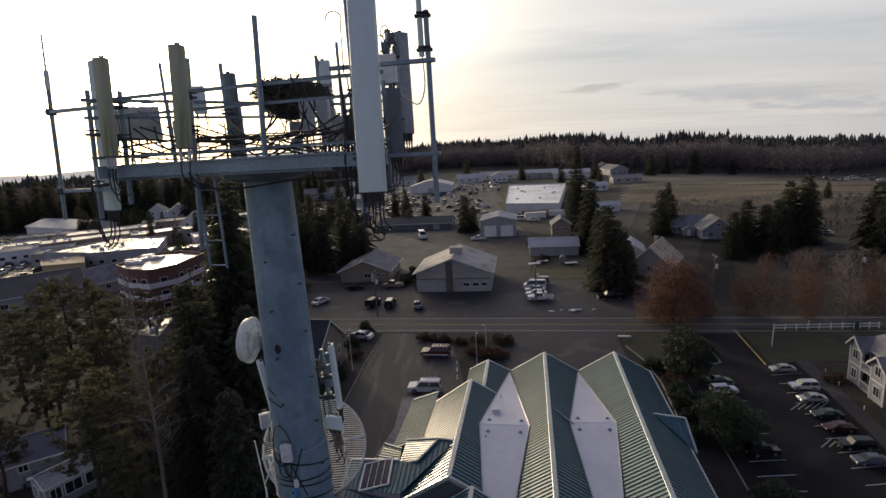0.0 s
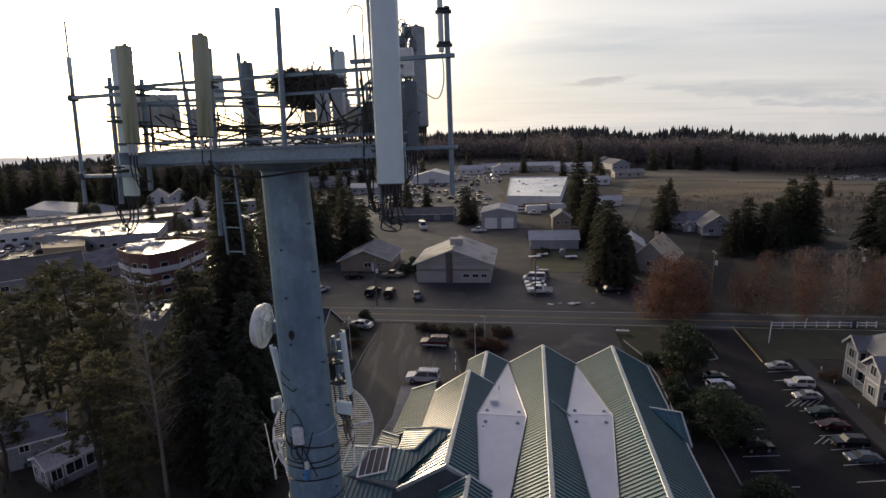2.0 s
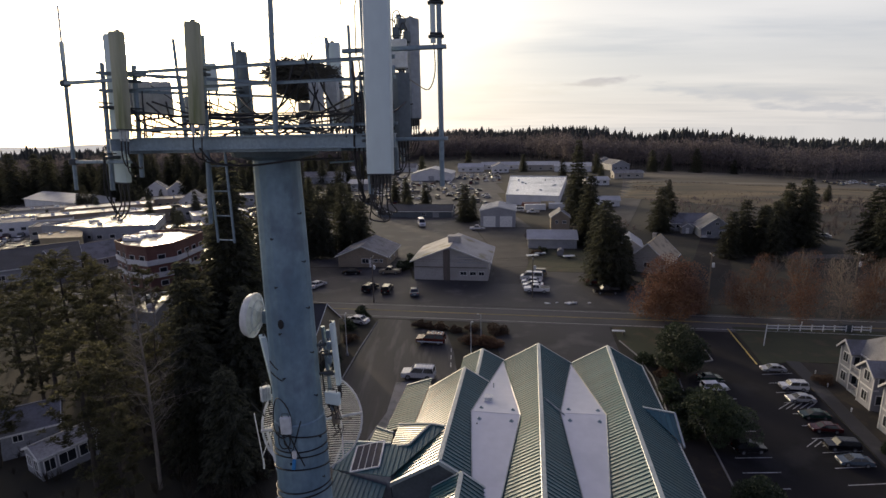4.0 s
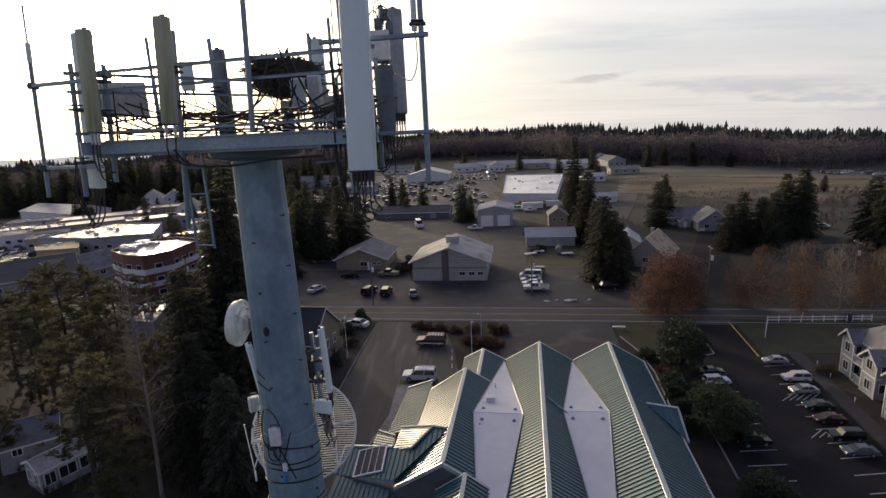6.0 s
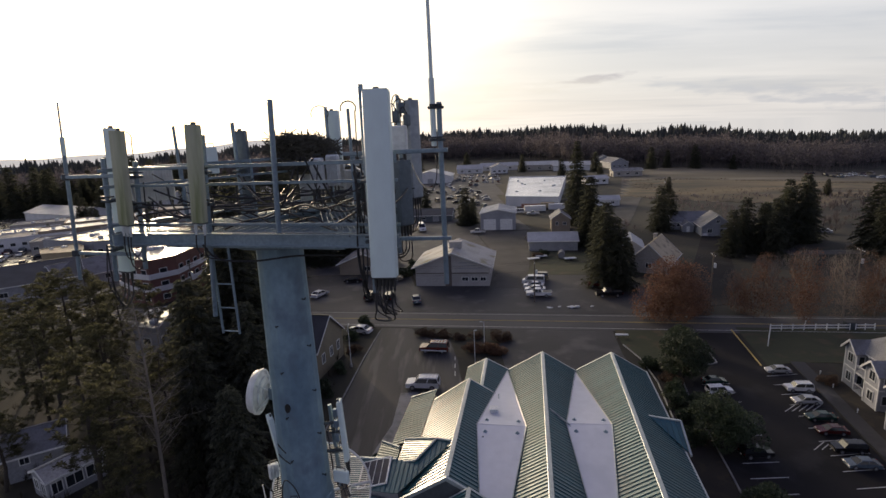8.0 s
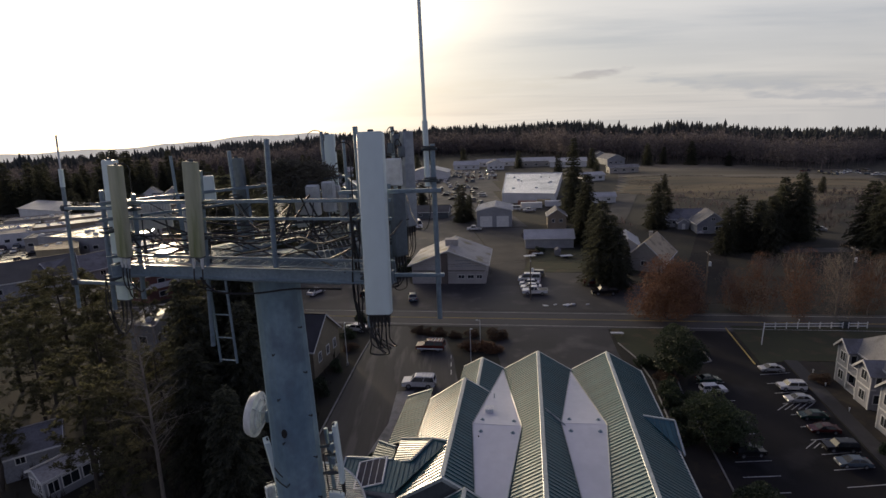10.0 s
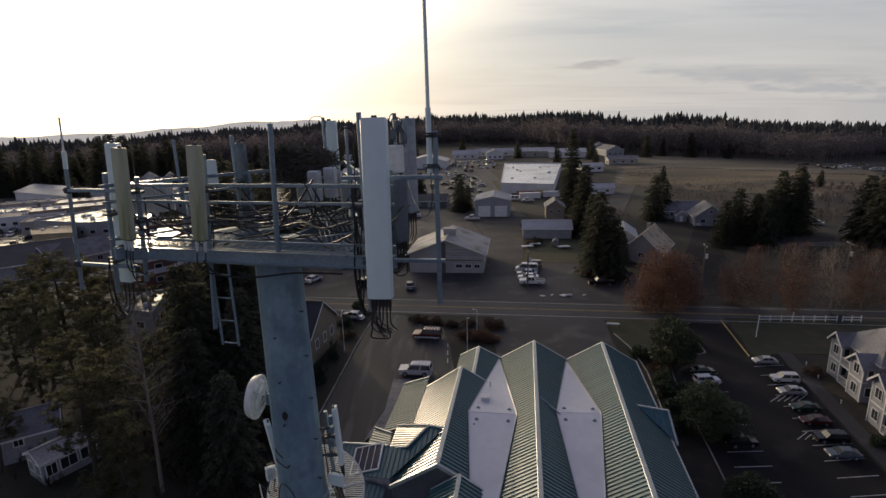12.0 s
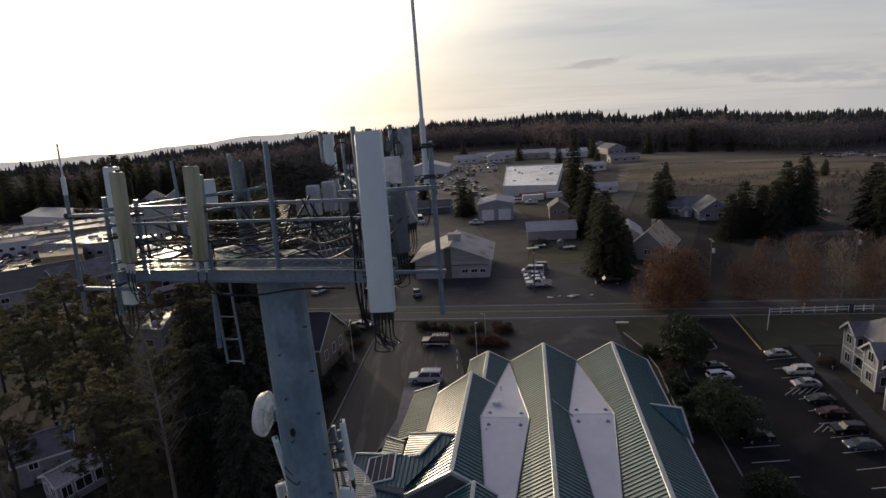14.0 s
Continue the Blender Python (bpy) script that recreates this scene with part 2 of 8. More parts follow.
WET_PAVING = surf("wet_town_paving", (0.060, 0.058, 0.056), (0.036, 0.035, 0.034), 0.8, 0, 0.12, 3.0, 0.2, (0.10, 0.095, 0.09), 0.25, puddles=0.22)
CONCRETE = surf("grey_concrete", (0.30, 0.295, 0.28), (0.22, 0.215, 0.205), 0.85, 0, 0.4, 6, 0.2, (0.16, 0.16, 0.15), 0.8)
LINE_PAINT = surf("worn_road_paint", (0.55, 0.55, 0.53), (0.40, 0.40, 0.39), 0.75, 0, 1.2, 9, 0.05, (0.20, 0.20, 0.20), 2.2)
YELLOW_PAINT = surf("yellow_kerb_paint", (0.52, 0.38, 0.10), (0.42, 0.32, 0.12), 0.7, 0, 0.9, 8, 0.05, (0.30, 0.27, 0.2), 1.8)
GREEN_METAL = surf("green_standing_seam_metal", (0.026, 0.108, 0.124), (0.022, 0.088, 0.104), 0.34, 0.0, 0.35, 3, 0.05, (0.040, 0.110, 0.115), 0.6, vary=0.12, contrast=0.6, ior=1.6)
TRIM_METAL = surf("pale_metal_trim", (0.44, 0.48, 0.47), (0.36, 0.40, 0.395), 0.4, 0.2, 0.8, 6, 0.04)
MEMBRANE = surf("white_roof_membrane", (0.69, 0.69, 0.73), (0.65, 0.655, 0.70), 0.45, 0, 0.25, 1.2, 0.02, (0.60, 0.61, 0.65), 0.35, contrast=0.25)
APT_WALL = surf("blue_grey_lap_siding", (0.215, 0.225, 0.260), (0.175, 0.185, 0.215), 0.75, 0, 0.3, 5, 0.08, contrast=0.5)
BEIGE_WALL = surf("beige_siding", (0.38, 0.36, 0.33), (0.31, 0.295, 0.27), 0.75, 0, 0.3, 5, 0.1)
CREAM_WALL = surf("cream_block_wall", (0.43, 0.415, 0.40), (0.36, 0.345, 0.335), 0.8, 0, 0.25, 4, 0.12, (0.33, 0.32, 0.30), 0.4)
APT_TRIM = surf("grey_white_trim_paint", (0.46, 0.47, 0.50), (0.40, 0.41, 0.44), 0.6, 0, 0.5, 8, 0.05)
PILASTER = surf("dark_brown_timber", (0.15, 0.125, 0.11), (0.115, 0.098, 0.088), 0.8, 0, 0.4, 5, 0.12, stretch=(1, 1, 0.3))
TAN_WALL = surf("tan_siding", (0.30, 0.25, 0.19), (0.25, 0.205, 0.155), 0.8, 0, 0.3, 4, 0.1)
GREY_WALL = surf("grey_siding", (0.33, 0.34, 0.36), (0.26, 0.27, 0.29), 0.75, 0, 0.3, 5, 0.1)
WHITE_WALL = surf("white_siding", (0.66, 0.66, 0.67), (0.56, 0.57, 0.58), 0.7, 0, 0.3, 5, 0.08)
YELLOW_WALL = surf("yellow_siding", (0.37, 0.31, 0.20), (0.31, 0.26, 0.16), 0.75, 0, 0.3, 5, 0.08)
OCHRE_WALL = surf("dull_ochre_siding", (0.23, 0.20, 0.14), (0.18, 0.155, 0.11), 0.75, 0, 0.3, 5, 0.08)
RED_WALL = surf("red_brown_siding", (0.16, 0.075, 0.060), (0.12, 0.058, 0.048), 0.75, 0, 0.3, 5, 0.1)
SHINGLE = surf("grey_shingle_roof", (0.22, 0.22, 0.23), (0.16, 0.16, 0.17), 0.85, 0, 0.3, 5, 0.3, (0.12, 0.12, 0.12), 0.6)
SHINGLE_DARK = surf("dark_shingle_roof", (0.075, 0.078, 0.085), (0.055, 0.057, 0.062), 0.75, 0, 0.3, 5, 0.3)
MOSS_ROOF = surf("mossy_pale_roof", (0.42, 0.41, 0.39), (0.31, 0.30, 0.28), 0.7, 0, 0.2, 4, 0.25, (0.17, 0.155, 0.06), 0.24, contrast=1.3)
TAN_ROOF = surf("tan_shingle_roof", (0.52, 0.43, 0.28), (0.44, 0.36, 0.23), 0.85, 0, 0.3, 4, 0.25, (0.20, 0.17, 0.12), 0.6)
PALE_METAL_ROOF = surf("pale_metal_roof", (0.44, 0.45, 0.47), (0.34, 0.35, 0.37), 0.50, 0.0, 0.12, 3, 0.04, (0.32, 0.33, 0.35), 0.25)
WET_ROOF = surf("wet_flat_roof", (0.26, 0.26, 0.27), (0.09, 0.09, 0.095), 0.65, 0, 0.14, 2, 0.10, (0.05, 0.05, 0.055), 0.28, ior=1.45, puddles=0.35)
WHITE_ROOF = surf("white_flat_roof", (0.80, 0.80, 0.81), (0.66, 0.67, 0.69), 0.25, 0, 0.06, 2, 0.05, (0.36, 0.37, 0.40), 0.10)
GLASS = surf("dark_window_glass", (0.02, 0.024, 0.03), (0.03, 0.035, 0.04), 0.08, 0, 1, 4, 0.0)
SOLAR = surf("solar_cells", (0.012, 0.014, 0.035), (0.02, 0.022, 0.05), 0.4, 0, 1, 4, 0.0, ior=1.3)
BARK = surf("dark_bark", (0.060, 0.050, 0.040), (0.040, 0.034, 0.028), 0.95, 0, 1.5, 9, 0.5, stretch=(1, 1, 0.3))
PALE_BARK = surf("pale_bark", (0.24, 0.21, 0.175), (0.15, 0.13, 0.11), 0.9, 0, 1.0, 8, 0.4, (0.10, 0.09, 0.08), 1.6, stretch=(1, 1, 0.4))
WOOD_POLE = surf("weathered_wood_pole", (0.15, 0.125, 0.10), (0.11, 0.095, 0.08), 0.9, 0, 1, 8, 0.3, stretch=(1, 1, 0.2))
FIR = leafy("fir_needles", (0.052, 0.058, 0.042), (0.112, 0.115, 0.076), 0.8, 0.6)
PINE = leafy("pine_needles", (0.066, 0.070, 0.040), (0.130, 0.126, 0.070), 0.75, 0.62)
LAUREL = leafy("evergreen_leaves", (0.016, 0.026, 0.012), (0.050, 0.072, 0.030), 0.7)
RUST_LEAF = leafy("rust_leaves", (0.105, 0.058, 0.038), (0.215, 0.108, 0.060))
SHRUB_LEAF = leafy("winter_shrub", (0.050, 0.034, 0.022), (0.125, 0.074, 0.040))
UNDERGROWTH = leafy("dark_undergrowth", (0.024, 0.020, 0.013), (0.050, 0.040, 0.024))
HEDGE_LEAF = leafy("rust_brown_hedge", (0.085, 0.048, 0.028), (0.185, 0.095, 0.048))
BRUSH = leafy("bare_brush", (0.17, 0.125, 0.095), (0.29, 0.21, 0.155))
# both greyed and lightened: distance haze is put into the foliage colour
HAZED_FIR = leafy("hazed_fir", (0.068, 0.076, 0.074), (0.115, 0.122, 0.115), 0.9, 0.3)
HAZED_BRUSH = leafy("far_bare_woods", (0.112, 0.098, 0.098), (0.180, 0.156, 0.154), 0.9, 0.35)
# backdrop ridge: bright haze is painted as pale colour plus a weak emission
HAZE_RIDGE = surf("glowing_haze_ridge", (0.66, 0.65, 0.60), (0.58, 0.58, 0.55), 0.95, 0, 0.004, 0.05, 0.1)
HAZE_RIDGE.node_tree.nodes["Principled BSDF"].inputs["Emission Color"].default_value = (0.80, 0.74, 0.60, 1)
HAZE_RIDGE.node_tree.nodes["Principled BSDF"].inputs["Emission Strength"].default_value = 0.45
SOIL = surf("dark_bed_soil", (0.030, 0.024, 0.018), (0.020, 0.017, 0.013), 0.95, 0, 0.4, 3.0, 0.5, (0.045, 0.034, 0.02), 0.7)


# ---- building blocks ----
class Shape:
    """Collects the faces of one mesh."""

    def __init__(self):
        self.v, self.f = [], []

    def add(self, verts, faces, m=None):
        k = len(self.v)
        self.v += [tuple(m @ Vector(p)) if m is not None else tuple(p) for p in verts]
        self.f += [tuple(i + k for i in q) for q in faces]
        return self

    def box(self, c, s, m=None, bevel=0.0):
        """A box with centre c and size s; bevel: chamfered edges."""
        hx, hy, hz = s[0] / 2, s[1] / 2, s[2] / 2
        if not bevel:
            v = [(c[0] + a * hx, c[1] + b * hy, c[2] + d * hz) for d in (-1, 1) for b in (-1, 1) for a in (-1, 1)]
            return self.add(v, [(0, 2, 3, 1), (4, 5, 7, 6), (0, 1, 5, 4), (2, 6, 7, 3), (0, 4, 6, 2), (1, 3, 7, 5)], m)
        e = min(bevel, hx * 0.9, hy * 0.9, hz * 0.9)
        v, idx = [], {}
        for a in (-1, 1):
            for b in (-1, 1):
                for d in (-1, 1):
                    for k in range(3):
                        o = [hx - e, hy - e, hz - e]
                        o[k] += e
                        idx[a, b, d, k] = len(v)
                        v.append((c[0] + a * o[0], c[1] + b * o[1], c[2] + d * o[2]))
        f = []
        sg = (-1, 1)
        for a in sg:
            f.append(tuple(idx[a, b, d, 0] for b, d in ((-1, -1), (1, -1), (1, 1), (-1, 1))))
            f.append(tuple(idx[b, a, d, 1] for b, d in ((-1, -1), (1, -1), (1, 1), (-1, 1))))
            f.append(tuple(idx[b, d, a, 2] for b, d in ((-1, -1), (1, -1), (1, 1), (-1, 1))))
            for b in sg:
                f.append((idx[a, b, -1, 0], idx[a, b, 1, 0], idx[a, b, 1, 1], idx[a, b, -1, 1]))
                f.append((idx[a, -1, b, 0], idx[a, 1, b, 0], idx[a, 1, b, 2], idx[a, -1, b, 2]))
                f.append((idx[-1, a, b, 1], idx[1, a, b, 1], idx[1, a, b, 2], idx[-1, a, b, 2]))
                for d in sg:
                    f.append((idx[a, b, d, 0], idx[a, b, d, 1], idx[a, b, d, 2]))
        return self.add(v, f, m)

    def rod(self, p, q, r0, r1=None, n=8, caps=True, m=None):
        p, q = Vector(p), Vector(q)
        r1 = r0 if r1 is None else r1
        d = (q - p).normalized()
        a = d.orthogonal().normalized()
        b = d.cross(a)
        v = []
        for c, r in ((p, r0), (q, r1)):
            v += [c + (a * math.cos(2 * math.pi * i / n) + b * math.sin(2 * math.pi * i / n)) * r for i in range(n)]
        f = [(i, (i + 1) % n, n + (i + 1) % n, n + i) for i in range(n)]
        if caps:
            f += [tuple(range(n))[::-1], tuple(range(n, 2 * n))]
        return self.add(v, f, m)

    def tube(self, pts, r, n=6, m=None):
        pts = [Vector(p) for p in pts]
        v, f = [], []
        a = None
        for i, p in enumerate(pts):
            d = (pts[min(i + 1, len(pts) - 1)] - pts[max(i - 1, 0)]).normalized()
            if a is None:
                a = d.orthogonal().normalized()
            a = (a - d * a.dot(d)).normalized()
            b = d.cross(a)
            rr = r[i] if isinstance(r, (list, tuple)) else r
            v += [p + (a * math.cos(2 * math.pi * k / n) + b * math.sin(2 * math.pi * k / n)) * rr for k in range(n)]
        for i in range(len(pts) - 1):
            f += [(i * n + k, i * n + (k + 1) % n, (i + 1) * n + (k + 1) % n, (i + 1) * n + k) for k in range(n)]
        f += [tuple(range(n))[::-1], tuple(range((len(pts) - 1) * n, len(pts) * n))]
        return self.add(v, f, m)

    def spin(self, prof, n=24, m=None):
        """A profile of (radius, height) turned about z."""
        v = [(r * math.cos(2 * math.pi * i / n), r * math.sin(2 * math.pi * i / n), z) for r, z in prof for i in range(n)]
        f = [(j * n + i, j * n + (i + 1) % n, (j + 1) * n + (i + 1) % n, (j + 1) * n + i) for j in range(len(prof) - 1) for i in range(n)]
        return self.add(v, f, m)

    def prism(self, poly, depth, m=None):
        """A flat polygon in x, z with a thickness along y, centred."""
        n = len(poly)
        v = [(x, -depth / 2, z) for x, z in poly] + [(x, depth / 2, z) for x, z in poly]
        f = [tuple(range(n)), tuple(range(n, 2 * n))[::-1]] + [(i, n + i, n + (i + 1) % n, (i + 1) % n) for i in range(n)]
        return self.add(v, f, m)

    def slab(self, pts, thick, m=None):
        """A flat polygon in space with a thickness downwards."""
        n = len(pts)
        v = [tuple(p) for p in pts] + [(p[0], p[1], p[2] - thick) for p in pts]
        f = [tuple(range(n)), tuple(range(n, 2 * n))[::-1]] + [(i, n + i, n + (i + 1) % n, (i + 1) % n) for i in range(n)]
        return self.add(v, f, m)

    def mesh(self, name, material, smooth=False):
        me = bpy.data.meshes.new(name)
        me.from_pydata(self.v, [], self.f)
        bm = bmesh.new()
        bm.from_mesh(me)
        bmesh.ops.recalc_face_normals(bm, faces=bm.faces)
        bm.to_mesh(me)
        bm.free()
        me.materials.append(material)
        if smooth:
            me.shade_smooth()
            me.set_sharp_from_angle(angle=radians(40))
        return me


def raw_mesh(name, verts, faces, material):
    me = bpy.data.meshes.new(name)
    me.from_pydata(verts, [], faces)
    me.materials.append(material)
    return me


def part(name, shape, material, parent, label="", smooth=False, m=None):
    me = shape.mesh(name, material, smooth) if isinstance(shape, Shape) else shape
    ob = new(name, me)
    ob.parent = parent
    if m is not None:
        ob.matrix_basis = m
    if label:
        tagged(ob, label)
    return ob


def thing(name, label, category, m=None, group="", kind=""):
    ob = new(name)
    ob.empty_display_size = 0.2
    if m is not None:
        ob.matrix_basis = m
    return tagged(ob, label, category, group, kind)


def solid(name, shape, material, label, category, m=None, group="", kind="", smooth=False):
    ob = new(name, shape.mesh(name, material, smooth) if isinstance(shape, Shape) else shape)
    if m is not None:
        ob.matrix_basis = m
    return tagged(ob, label, category, group, kind)


def ground_z(x, y):
    """The land is level under the town and falls away gently to both sides."""
    return -0.04 * max(0.0, abs(x) - 150.0)


# ---- ground, roads, lots ----
def sheet(name, pts, z, material, label, category, kind="structure"):
    """A thin paved or planted area that lies on the ground."""
    s = Shape()
    top = [(x, y, ground_z(x, y) + z) for x, y in pts]
    s.slab(top, 0.3)
    return solid(name, s, material, label, category, kind=kind)


def land_sheet(name, pts, z, material, label, category, cell=5.0):
    """A wide area draped over the land in cells; its rim is a little ragged."""
    xs, ys = [p[0] for p in pts], [p[1] for p in pts]

    def inside(x, y):
        c = False
        for (x0, y0), (x1, y1) in zip(pts, pts[1:] + pts[:1]):
            if (y0 > y) != (y1 > y) and x < (x1 - x0) * (y - y0) / (y1 - y0) + x0:
                c = not c
        return c

    s = Shape()
    y = min(ys)
    while y < max(ys):
        x = min(xs)
        while x < max(xs):
            if inside(x + cell / 2, y + cell / 2):
                s.slab([(a, b, ground_z(a, b) + z) for a, b in ((x, y), (x + cell, y), (x + cell, y + cell), (x, y + cell))], 0.1)
            x += cell
        y += cell
    return solid(name, s, material, label, category, kind="structure")


def build_ground():
    xs = [-4500, -2000, -900, -400, -150, 0, 150, 400, 900, 2000, 4500]
    ys = [-1500, -400, 0, 100, 250, 500, 1000, 2200, 4600]
    v = [(x, y, ground_z(x, y)) for y in ys for x in xs]
    n = len(xs)
    f = [(j * n + i, j * n + i + 1, (j + 1) * n + i + 1, (j + 1) * n + i) for j in range(len(ys) - 1) for i in range(n - 1)]
    solid("ground", raw_mesh("ground", v, f, GRASS), None, "dull winter grass and bare earth under the town", "ground", kind="structure")


build_ground()
RD = Vector((0.987, -0.158, 0)).normalized()
RN = Vector((0.158, 0.987, 0)).normalized()


def on_road(s, o, z=0.0):
    p = Vector((0, 94.2, 0)) + RD * s + RN * o
    return (p.x, p.y, ground_z(p.x, p.y) + z)


def road_strip(name, s0, s1, o0, o1, z, material, label, category):
    s = Shape()
    n = max(1, int(abs(s1 - s0) / 75))
    for i in range(n):
        a, b = s0 + (s1 - s0) * i / n, s0 + (s1 - s0) * (i + 1) / n
        s.slab([on_road(a, o0, z), on_road(b, o0, z), on_road(b, o1, z), on_road(a, o1, z)], 0.25 if z < 0.055 else 0.012)
    return solid(name, s, material, label, category, kind="structure")


road_strip("road", -300, 375, -4.4, 4.4, 0.05, ROAD_MAT, "grey asphalt two-lane road through the town", "road")
for o in (-3.3, 3.3):
    road_strip("road_marking", -140, 250, o - 0.07, o + 0.07, 0.066, LINE_PAINT, "worn white edge line painted on the road", "road marking")
for o in (-0.16, 0.10):
    road_strip("road_marking", -140, 250, o, o + 0.09, 0.066, YELLOW_PAINT, "faded double yellow centre line on the road", "road marking")

sheet("driveway", [(-13.2, 91.6), (-15.2, 66), (-18, 30), (-4, 30), (-5.5, 55), (-4.5, 62), (1, 68), (0.6, 76), (-0.5, 84), (-6, 86.5), (-7.5, 90.6)], 0.03, DRIVE_MAT, "worn dark asphalt driveway beside the green-roofed building", "driveway")
sheet("parking_lot", [(9.0, 88.8), (28.0, 85.8), (26.5, 76), (24.5, 55), (8, 57), (7.6, 80)], 0.03, ASPHALT, "dark asphalt parking area in front of the green-roofed building", "parking lot")
sheet("parking_lot", [(41.0, 86.2), (48.3, 84.6), (44.7, 69.4), (49.0, 70.2), (43.6, 46.5), (39, 22), (23, 22), (27, 43.5), (30.2, 60.6), (33, 66), (38.9, 71.3), (39.8, 77.2)], 0.03, NEW_ASPHALT, "dark asphalt parking lot with white bay lines", "parking lot")
sheet("parking_lot", [(-60, 108.3), (-60, 132), (-36, 131), (-10, 128), (-8.5, 118), (9.0, 115.6), (12, 128), (24, 124), (34, 121), (46, 104), (46, 91.6)], 0.02, ASPHALT, "dark worn asphalt apron beside the road", "parking lot")
sheet("gravel_drive", [(10.5, 114), (13, 150), (10, 184), (28, 182), (24, 150), (17.5, 113)], 0.035, GRAVEL, "pale compacted gravel drive beside the hall", "driveway")
sheet("lawn", [(28.4, 85.6), (40.6, 84), (39.4, 77.2), (35.4, 70.6), (28.6, 73.0), (27.7, 79.3)], 0.06, LAWN, "dull green lawn strip beside the parking lot", "lawn")
sheet("planting_bed", [(28.6, 73.0), (35.4, 70.6), (33, 66.5), (30, 61), (27.6, 47), (25, 35), (22.4, 36), (25, 52), (26.1, 56.1), (28.1, 66.2)], 0.06, SOIL, "dark soil bed full of shrubs beside the lot", "planting bed")
sheet("planting_bed", [(51.0, 70.2), (54, 69.6), (48, 45), (43, 22), (41, 22), (45.6, 46.2)], 0.10, SOIL, "dark planting bed before the apartment houses", "planting bed")
sheet("gravel_strip", [(-7.6, 66), (-5.2, 66), (-5.6, 55), (-8.0, 48), (-10.6, 48), (-9.4, 53), (-8.0, 58)], 0.05, CONCRETE, "pale gravel strip below the green eaves", "gravel strip")
sheet("lawn", [(48.8, 84.6), (90, 78.4), (82, 66), (50, 70.4), (45.4, 69.8)], 0.06, LAWN, "dull green lawn behind the white fence", "lawn")
sheet("yard_paving", [(-58, 134), (-64, 234), (26, 234), (30, 184), (9.6, 184), (12.6, 150), (12, 130), (9.5, 117), (-8, 119.5), (-9.5, 129)], 0.015, ASPHALT, "dark worn asphalt yard behind the hall", "yard")
sheet("lawn", [(19, 124), (46, 119), (52, 142), (26, 148)], 0.05, LAWN, "dull winter lawn beside the long shed", "lawn")
land_sheet("gravel_yard", [(-72, 236), (-60, 460), (44, 450), (26, 236)], 0.12, ASPHALT, "grey worn asphalt yard full of parked cars", "yard")
land_sheet("field", [(88, 262), (124, 352), (150, 420), (200, 449), (246, 428), (300, 372), (226, 258), (150, 205)], 0.12, FIELD, "dry tan grass field before bare woods", "field")
land_sheet("meadow", [(90, 262), (118, 325), (160, 325), (205, 312), (262, 315), (226, 258), (150, 205)], 0.2, MEADOW, "rough brown-olive meadow below the field", "meadow", 4.0)
sheet("side_road", [(44, 158), (62, 195), (88, 262), (128, 380), (139, 377), (97, 258), (69, 193), (50, 156)], 0.09, GRAVEL, "grey lane along the field", "road")
land_sheet("town_paving", [(-330, 140), (-330, 330), (-60, 330), (-52, 150), (-95, 112)], 0.12, WET_PAVING, "grey wet paving between the town's sheds", "paving")
sheet("parking_lot", [(88, 132), (124, 128), (160, 190), (104, 168)], 0.03, ASPHALT, "dark yard between tall firs", "parking lot")
sheet("side_road", [(49.5, 96.5), (56.5, 95.5), (68, 120), (80, 146), (88, 156), (80, 161), (62, 128)], 0.04, NEW_ASPHALT, "worn dark side street beside the rust-leaved tree", "road")
sheet("pavement", [(49.2, 70.6), (51.0, 70.2), (45.6, 46.2), (41, 22), (39.2, 22), (43.8, 46.5)], 0.14, ASPHALT, "grey paved path along the parking bays", "pavement")


def kerb(pts, material, label, w=0.18, h=0.16):
    s = Shape()
    for (x0, y0), (x1, y1) in zip(pts, pts[1:]):
        d = Vector((x1 - x0, y1 - y0, 0))
        m = Matrix.Translation(((x0 + x1) / 2, (y0 + y1) / 2, h / 2 - 0.03)) @ Matrix.Rotation(math.atan2(d.y, d.x), 4, "Z")
        s.box((0, 0, 0), (d.length, w, h + 0.06), m, 0.03)
    return solid("kerb", s, material, label, "kerb", kind="structure")


kerb([(-13.3, 90.2), (-14.6, 77.7), (-15.5, 65.6), (-17, 46)], CONCRETE, "pale concrete kerb along the driveway")
kerb([(47.6, 83.6), (44.5, 69.7)], YELLOW_PAINT, "yellow painted kerb at the parking lot's entrance")
kerb([(40.0, 77.4), (38.9, 71.3), (36.5, 70.6)], CONCRETE, "pale concrete kerb at the lot's entrance")
kerb([(31.5, 66.0), (30.1, 60.6), (27.8, 47.8), (25.5, 36)], CONCRETE, "grey concrete kerb below the hedge")
kerb([(27.7, 79.3), (28.5, 73.7), (28.1, 66.2), (26.1, 56.1), (25.0, 52.1)], CONCRETE, "pale narrow kerb beside the green-roofed building")
kerb([(-7.2, 56), (-10.5, 42), (-11.5, 32)], CONCRETE, "pale kerb of the bed below the eaves")


def bay_line(x0, y0, x1, y1, w=0.10):
    s = Shape()
    d = Vector((x1 - x0, y1 - y0, 0))
    m = Matrix.Translation(((x0 + x1) / 2, (y0 + y1) / 2, 0.038)) @ Matrix.Rotation(math.atan2(d.y, d.x), 4, "Z")
    s.box((0, 0, 0), (d.length, w, 0.012), m)
    solid("bay_line", s, LINE_PAINT, "worn white parking bay line on asphalt", "road marking", group="parking bay lines", kind="structure")


